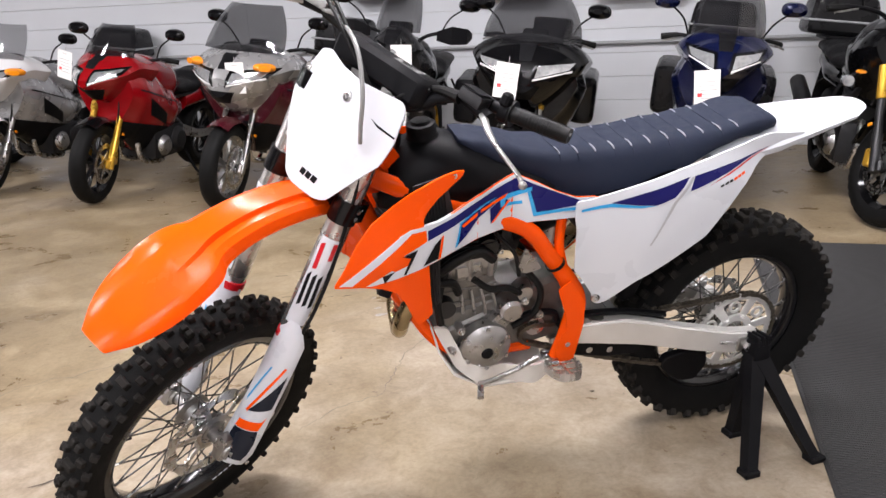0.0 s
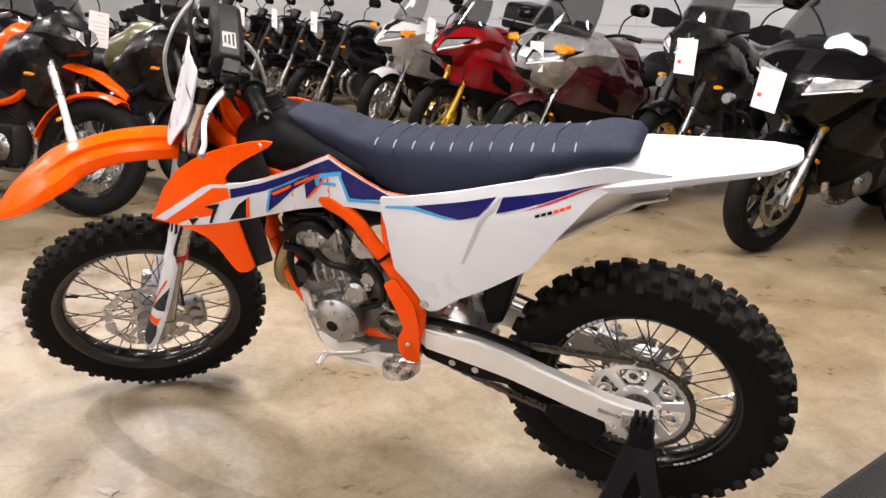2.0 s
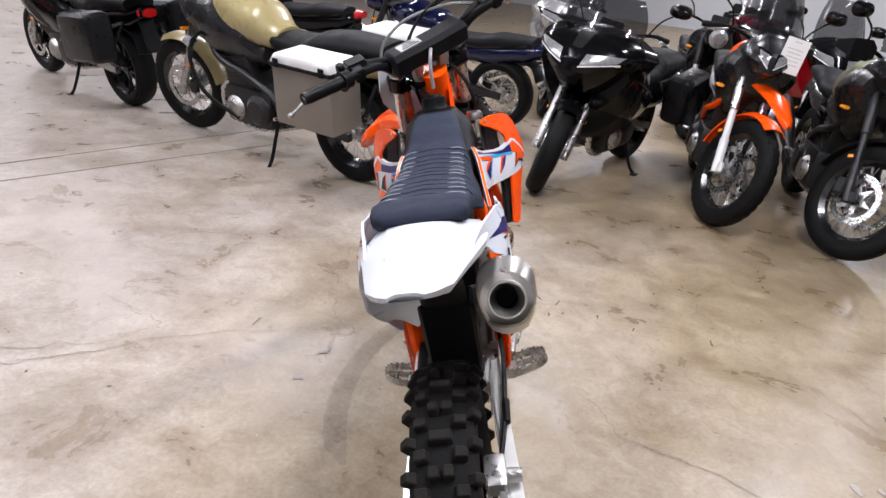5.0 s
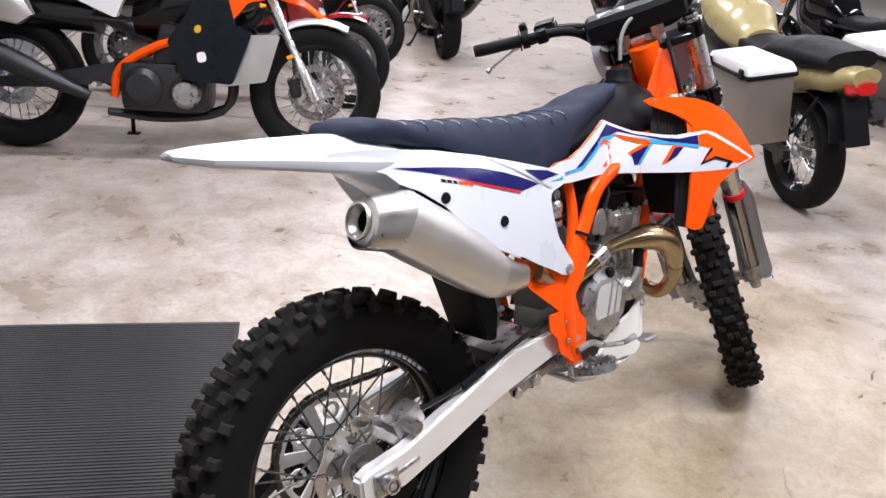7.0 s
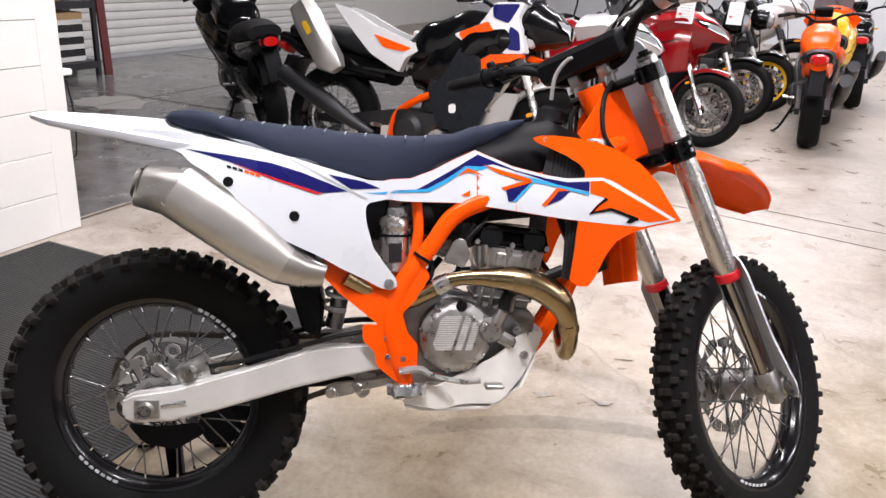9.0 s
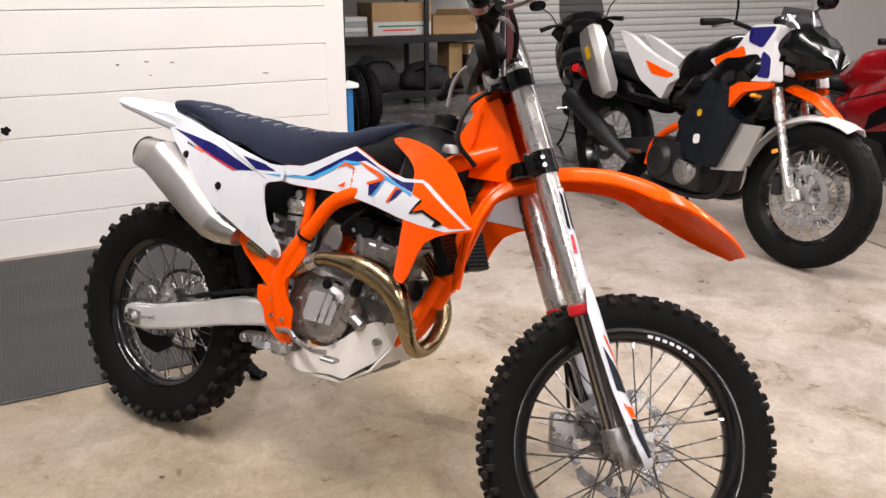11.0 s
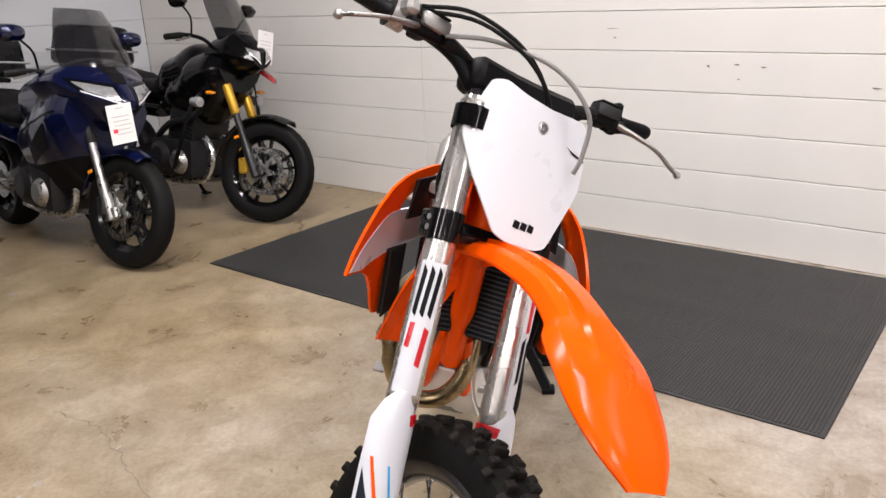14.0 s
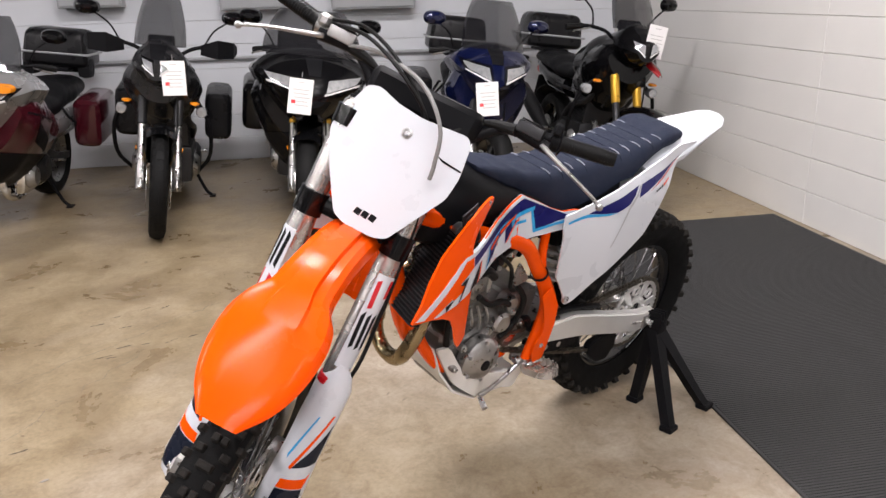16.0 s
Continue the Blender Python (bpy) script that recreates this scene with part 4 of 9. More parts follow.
# radiators with cores, left and right
for s in (1, -1):
    cm = pose(1.012, s * 0.072, 0.41, 0, -22, s * -10)
    rad = part("radiator", box(0.03, 0.095, 0.25, cm, 0.004), M_BLACK, bike, "black radiator behind the shroud")
    bm = bmesh.new()
    for i in range(24):
        add(bm, box(0.004, 0.090, 0.0035, cm @ pose(0.016, 0, -0.12 + i * 0.0103)))
    tagged(part("finned_core", bm, M_RADIATOR, rad), "fine dark radiator fins", "", "", "stuff")
    # louvre grilles seen from the side and through the notch of the shroud
    bm = bmesh.new()
    for i in range(8):
        u = 0.948 + i * 0.0066 + (0.0 if s > 0 else 0.018)
        v = shroud_y(u, 0.40) - 0.016
        add(bm, rod((u + 0.006, s * v, 0.432), (u - 0.008, s * (v - 0.004), 0.275 + 0.0025 * max(0, 6 - i)), 0.0022, 5))
    add(bm, skin([(0.945, 0.434), (0.998, 0.430), (0.985, 0.268), (0.937, 0.285)] if s > 0 else [(0.962, 0.434), (1.016, 0.430), (1.004, 0.268), (0.955, 0.285)], lambda x, z, s=s: s * (shroud_y(x, 0.40) - 0.022), 0.004, 0.05))
    for i in range(9):
        u = 0.925 + i * 0.008
        add(bm, rod((u, s * (shroud_y(u, 0.53) - 0.020), 0.505), (u + 0.012, s * (shroud_y(u, 0.56) - 0.020), 0.590), 0.0022, 5))
    add(bm, skin([(0.905, 0.500), (1.000, 0.500), (1.010, 0.595), (0.93, 0.595)], lambda x, z, s=s: s * (shroud_y(x, z) - 0.026), 0.004, 0.05))
    part("louvre_grille", bm, M_RADIATOR, rad, "dark radiator louvres")
    part("radiator_tank", tube([cm @ Vector((0, -0.038, 0.13)), cm @ Vector((0, 0.038, 0.13))], 0.018, 12), M_ALU, rad)
part("radiator_cap", lathe([(0, 0.02), (0.02, 0.02), (0.024, 0.012), (0.024, 0)], 16, "z", pose(1.04, -0.10, 0.585)), M_ALU, bike)

# tank, airbox, shock
TANK = [(0.60, 0.500, 0.535, 0.075), (0.70, 0.500, 0.570, 0.082), (0.78, 0.500, 0.602, 0.088), (0.86, 0.490, 0.637, 0.092), (0.94, 0.480, 0.655, 0.096), (1.01, 0.475, 0.625, 0.088), (1.06, 0.49, 0.575, 0.055)]
rings = []
for x, zb, zt, w in TANK:
    h = zt - zb
    rings.append([(x, y * w, zb + t * h) for y, t in ((0.55, 0), (1, 0.18), (1.05, 0.45), (0.92, 0.72), (0.55, 0.95), (0, 1), (-0.55, 0.95), (-0.92, 0.72), (-1.05, 0.45), (-1, 0.18), (-0.55, 0))])
tank = part("fuel_tank", loft(rings), M_BLACK, bike, "black plastic fuel tank", smooth=60)
part("fuel_cap", lathe([(0, 0.038), (0.020, 0.038), (0.024, 0.032), (0.032, 0.030), (0.034, 0.022), (0.034, 0.006), (0.038, 0.0)], 20, "z", pose(0.952, 0.004, 0.646, 0, 8, 0)), M_BLACK, tank, "black fuel cap")
part("vent_hose", tube([(0.955, 0, 0.70), (0.965, 0.0, 0.76), (1.0, -0.005, 0.80), (1.05, 0, 0.79)], 0.005, 8), M_HOSE, tank)
part("tank_lower", box(0.28, 0.13, 0.09, pose(0.80, 0, 0.45, 0, -6, 0), 0.025, 2), M_BLACK, bike)
part("airbox", box(0.26, 0.16, 0.16, pose(0.43, 0, 0.45, 0, 8, 0), 0.03, 2), M_BLACK, bike, "black airbox")
bm = tube([(0.574, -0.060, 0.398), (0.574, -0.062, 0.290)], 0.038, 24, 1)
add(bm, lathe([(0.038, 0.0), (0.0405, 0.004), (0.0405, 0.020), (0.036, 0.030), (0.020, 0.036), (0, 0.036)], 24, "z", pose(0.574, -0.060, 0.385)))
reservoir = part("shock_reservoir", bm, M_FORK, bike, "silver shock reservoir")
part("reservoir_bolt", rod((0.584, -0.090, 0.428), (0.584, -0.030, 0.428), 0.011, 12), M_STEEL, reservoir)
part("reservoir_mount", box(0.050, 0.050, 0.030, pose(0.580, -0.050, 0.424), 0.008, 2), M_ALU, reservoir)
part("reservoir_ring", lathe([(0.0385, -0.003), (0.041, -0.003), (0.041, 0.003), (0.0385, 0.003)], 24, "z", pose(0.574, -0.060, 0.374), closed=True), M_BLACK, reservoir)
part("reservoir_label", box(0.030, 0.002, 0.045, pose(0.574, -0.1000, 0.335), 0.0005), M_DARKMETAL, reservoir, "dark printed label")
part("shock_adjuster", rod((0.572, -0.02, 0.300), (0.572, -0.096, 0.300), 0.010, 10), M_BLACK, reservoir)
helix = [(0.50 + 0.03 * math.cos(i * 0.6) - 0.07 * i / 84, 0.034 * math.sin(i * 0.6), 0.44 - 0.26 * i / 84) for i in range(84)]
part("shock_spring", tube(helix, 0.006, 8, 1), M_WHITE, bike, "white shock spring")
part("shock_body", rod((0.50, 0, 0.46), (0.43, 0, 0.14), 0.021, 14), M_ALU, bike)
part("linkage", box(0.16, 0.05, 0.025, pose(0.50, 0, 0.025, 0, 14, 0), 0.008, 2), M_ALU, bike)
for s in (1, -1):
    arm = part("link_arm", plate(chamfered([(0.410, 0.012), (0.424, -0.018), (0.470, -0.008), (0.560, 0.014), (0.622, -0.002), (0.628, 0.020), (0.578, 0.040), (0.500, 0.026), (0.440, 0.022)], 0.008), 0.016, 0.004, at=s * 0.068), M_ALU, bike, "cast linkage arm")
    for x, z in ((0.426, 0.000), (0.489, 0.010), (0.612, 0.010)):
        part("link_bolt", lathe([(0, 0.012), (0.009, 0.012), (0.011, 0.009), (0.0135, 0.008), (0.0135, 0.0)], 16, m=pose(x, s * 0.076, z, 0, 0, 0 if s > 0 else 180)), M_STEEL, arm)
    part("rocker", plate(chamfered([(0.478, -0.004), (0.500, -0.026), (0.520, -0.010), (0.512, 0.048), (0.492, 0.050)], 0.006), 0.012, 0.003, at=s * 0.052), M_ALU, bike, "cast shock rocker")
part("mud_flap", plate(chamfered([(0.29, 0.36), (0.37, 0.37), (0.41, 0.20), (0.40, 0.13), (0.36, 0.14), (0.33, 0.24)], 0.01), 0.12, 0.008), M_BLACK, bike, "black inner mudguard")
part("inner_fender", tube([(0.40, 0, 0.15), (0.35, 0, 0.27), (0.28, 0, 0.39), (0.20, 0, 0.47)], 0.050, 12, 4, 0.18, (1, 0, 0)), M_BLACK, bike)

# foot pegs and brake pedal
for s in (1, -1):
    bm = bmesh.new()
    ring = rounded([(0.035, 0.0), (0.04, 0.05), (0.02, 0.085), (-0.02, 0.085), (-0.04, 0.05), (-0.035, 0.0)], 3)
    for a, b in zip(ring, ring[1:] + ring[:1]):
        add(bm, box(math.hypot(b[0] - a[0], b[1] - a[1]) + 0.002, 0.004, 0.020, pose((a[0] + b[0]) / 2, (a[1] + b[1]) / 2, 0, 0, 0, math.degrees(math.atan2(b[1] - a[1], b[0] - a[0])))))
        add(bm, box(0.006, 0.004, 0.006, pose(a[0], a[1], 0.012, 0, 0, 20)))
    for yy in (0.025, 0.055):
        add(bm, box(0.074, 0.004, 0.016, pose(0, yy, 0)))
    add(bm, box(0.004, 0.08, 0.016, pose(0, 0.042, 0)))
    m = pose(0.60, s * 0.125, 0.018, s * 14, 0, 0)
    peg = part("foot_peg", moved(bm, m @ Matrix.Diagonal((1, s, 1, 1))), M_STEEL, bike, "serrated steel foot peg")
    part("peg_mount", box(0.05, 0.03, 0.035, pose(0.595, s * 0.118, 0.012), 0.005), M_STEEL, peg)
part("brake_pedal", tube([(0.585, -0.125, 0.062), (0.633, -0.132, 0.068), (0.662, -0.140, 0.054), (0.727, -0.150, 0.042), (0.771, -0.152, 0.045)], [0.009, 0.008, 0.007, 0.007, 0.008], 8), M_ALU, bike, "aluminium brake pedal")
part("pedal_pad", box(0.045, 0.03, 0.010, pose(0.80, -0.168, 0.036), 0.003), M_ALU, bike)

# ---- bodywork ----
SHROUD = [(1.198, 0.424), (1.172, 0.464), (1.147, 0.507), (1.110, 0.549), (1.060, 0.579), (1.018, 0.595), (0.975, 0.604), (0.935, 0.609), (0.905, 0.609), (0.885, 0.604), (0.893, 0.594), (0.923, 0.580), (0.955, 0.565), (0.982, 0.546), (0.994, 0.530), (0.992, 0.511),
          (0.956, 0.511), (0.914, 0.520), (0.842, 0.538), (0.756, 0.574), (0.706, 0.552), (0.656, 0.526), (0.606, 0.507), (0.560, 0.505), (0.515, 0.492), (0.513, 0.462), (0.592, 0.454), (0.710, 0.452), (0.804, 0.441), (0.893, 0.429), (0.962, 0.420), (0.980, 0.419),
          (0.973, 0.335), (0.966, 0.282), (0.984, 0.271), (1.004, 0.272), (1.018, 0.293), (1.038, 0.342), (1.060, 0.377), (1.092, 0.396), (1.132, 0.410)]
FIELD = [(0.560, 0.5045), (0.606, 0.5065), (0.656, 0.5255), (0.706, 0.5515), (0.756, 0.5735), (0.842, 0.5375), (0.914, 0.5195), (0.956, 0.513), (1.026, 0.517), (1.048, 0.510), (1.186, 0.427), (1.116, 0.410), (1.049, 0.414), (0.955, 0.422), (0.893, 0.430), (0.804, 0.442), (0.710, 0.453), (0.592, 0.455), (0.514, 0.463), (0.516, 0.4915)]
DECALS = {-1: [
    (M_NAVY, 0.0018, "navy graphic band", [(0.562, 0.479), (0.620, 0.482), (0.646, 0.496), (0.704, 0.529), (0.762, 0.564), (0.845, 0.530), (0.914, 0.512), (0.955, 0.505), (1.001, 0.508), (1.000, 0.485), (0.931, 0.500), (0.872, 0.520), (0.797, 0.542), (0.765, 0.535), (0.731, 0.536), (0.691, 0.506), (0.646, 0.481), (0.620, 0.477)]),
    (M_CYAN, 0.0026, "cyan graphic streak", [(0.517, 0.472), (0.620, 0.476), (0.648, 0.476), (0.694, 0.501), (0.734, 0.529), (0.771, 0.528), (0.790, 0.536), (0.734, 0.537), (0.689, 0.508), (0.644, 0.484), (0.620, 0.482)]),
    (M_CYAN, 0.0030, "cyan graphic streak", [(0.805, 0.531), (0.880, 0.514), (0.931, 0.500), (1.000, 0.483), (0.999, 0.477), (0.930, 0.494), (0.880, 0.504), (0.812, 0.523)]),
    (M_ORANGE, 0.0018, "orange graphic field", [(1.002, 0.508), (1.029, 0.510), (1.173, 0.427), (1.128, 0.420), (1.103, 0.426), (1.045, 0.448), (1.001, 0.437), (1.018, 0.459), (1.033, 0.472), (1.002, 0.481)]),
    (M_ORANGE, 0.0034, "orange graphic edge", [(0.775, 0.541), (0.878, 0.511), (0.883, 0.500), (0.810, 0.521)]),
    (M_NAVY, 0.0026, "dark angular graphic mark", [(0.825, 0.487), (0.881, 0.504), (0.841, 0.458), (0.831, 0.458)]),
    (M_ORANGE, 0.0034, "orange graphic edge", [(0.815, 0.489), (0.881, 0.510), (0.881, 0.502), (0.822, 0.483)]),
    (M_CYAN, 0.0030, "cyan graphic edge", [(0.841, 0.458), (0.881, 0.503), (0.887, 0.503), (0.849, 0.458)]),
    (M_ORANGE, 0.0026, "orange graphic edge", [(0.723, 0.469), (0.744, 0.482), (0.744, 0.468)]),
    (M_NAVY, 0.0026, "dark angular graphic mark", [(0.911, 0.450), (0.937, 0.486), (0.962, 0.485), (0.940, 0.464)]),
    (M_ORANGE, 0.0030, "orange graphic edge", [(0.902, 0.451), (0.934, 0.492), (0.962, 0.487), (0.938, 0.484), (0.912, 0.450)]),
    (M_ORANGE, 0.0030, "orange graphic edge", [(0.713, 0.513), (0.738, 0.533), (0.776, 0.516), (0.739, 0.524)]),
    (M_BLACKGRAPH, 0.0030, "dark angular graphic mark", [(0.999, 0.435), (1.018, 0.458), (1.033, 0.473), (1.040, 0.469), (1.022, 0.456), (1.010, 0.441), (1.045, 0.451), (1.103, 0.430), (1.104, 0.423), (1.045, 0.444)]),
    (M_BLACKGRAPH, 0.0030, "dark angular graphic mark", [(1.077, 0.418), (1.090, 0.434), (1.106, 0.427), (1.088, 0.417)])],
    1: [
    (M_NAVY, 0.0018, "navy graphic band", [(0.752, 0.566), (0.667, 0.529), (0.574, 0.490), (0.636, 0.484), (0.703, 0.474), (0.718, 0.506), (0.723, 0.537), (0.794, 0.523), (0.861, 0.504), (0.916, 0.490), (0.984, 0.480), (0.984, 0.503), (0.950, 0.506), (0.916, 0.510), (0.845, 0.528)]),
    (M_ORANGE, 0.0018, "orange graphic field", [(1.160, 0.421), (1.022, 0.509), (0.988, 0.506), (0.986, 0.481), (1.044, 0.465), (1.022, 0.458), (1.042, 0.420), (1.071, 0.438), (1.093, 0.428), (1.130, 0.413)]),
    (M_CYAN, 0.0030, "cyan graphic streak", [(0.722, 0.534), (0.703, 0.478), (0.636, 0.482), (0.560, 0.486), (0.516, 0.478), (0.574, 0.476), (0.637, 0.475), (0.710, 0.468), (0.728, 0.530)]),
    (M_NAVY, 0.0026, "dark angular graphic mark", [(0.908, 0.438), (0.896, 0.489), (0.828, 0.514), (0.789, 0.521), (0.848, 0.488), (0.881, 0.458)]),
    (M_ORANGE, 0.0032, "orange graphic edge", [(0.896, 0.484), (0.828, 0.511), (0.775, 0.531), (0.778, 0.523), (0.828, 0.504), (0.890, 0.478)]),
    (M_CYAN, 0.0036, "cyan graphic edge", [(0.896, 0.489), (0.828, 0.516), (0.800, 0.527), (0.828, 0.520), (0.900, 0.492), (0.913, 0.438), (0.907, 0.438)]),
    (M_NAVY, 0.0026, "dark angular graphic mark", [(0.818, 0.466), (0.819, 0.502), (0.777, 0.526), (0.774, 0.512)]),
    (M_ORANGE, 0.0032, "orange graphic edge", [(0.818, 0.466), (0.775, 0.513), (0.766, 0.515), (0.809, 0.469)]),
    (M_CYAN, 0.0032, "cyan graphic edge", [(0.794, 0.524), (0.718, 0.543), (0.718, 0.533), (0.780, 0.516), (0.782, 0.508), (0.740, 0.510), (0.738, 0.502), (0.792, 0.500)]),
    (M_BLACKGRAPH, 0.0030, "dark angular graphic mark", [(1.093, 0.429), (1.065, 0.434), (1.088, 0.411)]),
    (M_WHITE, 0.0024, "white angular graphic mark", [(1.072, 0.432), (1.030, 0.440), (1.044, 0.416), (1.082, 0.413)]),
    (M_BLACKGRAPH, 0.0030, "dark angular graphic mark", [(1.046, 0.464), (1.010, 0.470), (1.038, 0.418), (1.044, 0.420), (1.027, 0.455)]),
    (M_BLACKGRAPH, 0.0030, "dark angular graphic mark", [(0.996, 0.425), (0.969, 0.464), (0.950, 0.477), (0.958, 0.427)]),
    (M_ORANGE, 0.0034, "orange graphic edge", [(0.958, 0.426), (0.949, 0.478), (0.943, 0.480), (0.951, 0.427)]),
    (M_ORANGE, 0.0030, "orange graphic edge", [(0.778, 0.448), (0.753, 0.462), (0.756, 0.448)])]}
for s in (1, -1):
    fy = lambda x, z, s=s: s * shroud_y(x, z)
    shroud = part("radiator_shroud", skin(chamfered(SHROUD, 0.004), fy, 0.006, 0.022), M_ORANGE, bike, "orange radiator shroud with white and navy graphics", smooth=45)
    part("decal", skin(FIELD, fy, 0.0085, 0.022, s * 0.0010), M_WHITE, shroud, "white graphic field", smooth=45)
    for mt, lift, lab, o in DECALS[s]:
        part("decal", skin(o, fy, 0.0, 0.022, s * lift), mt, shroud, lab, smooth=45)
    part("bolt", moved(bolt(0.006, 0.004), pose(0.912, s * 0.1275, 0.600, 0, 0, 0 if s > 0 else 180)), M_STEEL, shroud)


def panel_y(x, z, tuck=0.42, bulge=0.0):
    wide = max(0.0, min(1.0, (x - 0.02) / 0.14)) * max(0.0, min(1.0, (0.56 - x) / 0.16)) * max(0.0, min(1.0, (0.59 - z) / 0.07))
    return bulge * wide + 0.128 + 0.010 * math.sin(max(0.0, min(1.0, (z - 0.2) / 0.36)) * math.pi) - 0.05 * max(0.0, z - 0.50) - 0.15 * max(0.0, 0.20 - x) - tuck * max(0.0, 0.27 - x) * max(0.0, min(1.0, (0.60 - z) / 0.09))


M_SEAM = mat("panel_seam", (0.42, 0.43, 0.45), 0.4)
PANEL_L = [(0.613, 0.467), (0.605, 0.432), (0.602, 0.386), (0.596, 0.314), (0.564, 0.275), (0.537, 0.233), (0.533, 0.213), (0.520, 0.202), (0.494, 0.211), (0.429, 0.268), (0.348, 0.319), (0.258, 0.383), (0.199, 0.465), (0.132, 0.545), (0.077, 0.584), (0.001, 0.597), (-0.020, 0.606), (0.102, 0.620), (0.148, 0.612), (0.266, 0.581), (0.388, 0.552), (0.492, 0.526), (0.573, 0.505), (0.612, 0.503)]
PANEL_R = [(0.562, 0.500), (0.560, 0.462), (0.510, 0.451), (0.504, 0.437), (0.508, 0.402), (0.523, 0.351), (0.549, 0.313), (0.574, 0.281), (0.578, 0.262), (0.562, 0.253), (0.539, 0.259), (0.511, 0.275), (0.448, 0.307), (0.405, 0.332), (0.325, 0.369), (0.286, 0.385), (0.253, 0.425), (0.206, 0.479), (0.159, 0.515), (0.124, 0.533), (0.101, 0.556), (0.072, 0.567), (-0.020, 0.592), (0.000, 0.608), (0.081, 0.603), (0.201, 0.585), (0.323, 0.556), (0.447, 0.520), (0.511, 0.502)]
PDEC = {1: [
    (M_NAVY, 0.0012, "navy graphic band", [(0.528, 0.494), (0.426, 0.521), (0.330, 0.544), (0.349, 0.521), (0.368, 0.499), (0.413, 0.483), (0.459, 0.485)]),
    (M_NAVY, 0.0012, "navy graphic band", [(0.329, 0.510), (0.317, 0.544), (0.252, 0.556), (0.094, 0.588), (0.157, 0.571), (0.227, 0.542)]),
    (M_CYAN, 0.0014, "cyan graphic streak", [(0.600, 0.483), (0.528, 0.493), (0.459, 0.484), (0.413, 0.482), (0.448, 0.478), (0.529, 0.484), (0.600, 0.477)]),
    (M_RED, 0.0016, "red graphic line", [(0.279, 0.519), (0.227, 0.540), (0.157, 0.569), (0.094, 0.587), (0.151, 0.567), (0.222, 0.538)])],
    -1: [
    (M_NAVY, 0.0012, "navy graphic band", [(0.112, 0.565), (0.204, 0.553), (0.300, 0.537), (0.361, 0.519), (0.423, 0.495), (0.466, 0.477), (0.410, 0.473), (0.325, 0.499), (0.204, 0.540)]),
    (M_NAVY, 0.0012, "navy graphic band", [(0.423, 0.514), (0.498, 0.500), (0.538, 0.484), (0.473, 0.482)]),
    (M_CYAN, 0.0012, "cyan graphic streak", [(0.555, 0.478), (0.54, 0.476), (0.50, 0.474), (0.55, 0.471)]),
    (M_RED, 0.0016, "red graphic line", [(0.205, 0.539), (0.301, 0.507), (0.410, 0.472), (0.398, 0.470), (0.301, 0.502)])]}
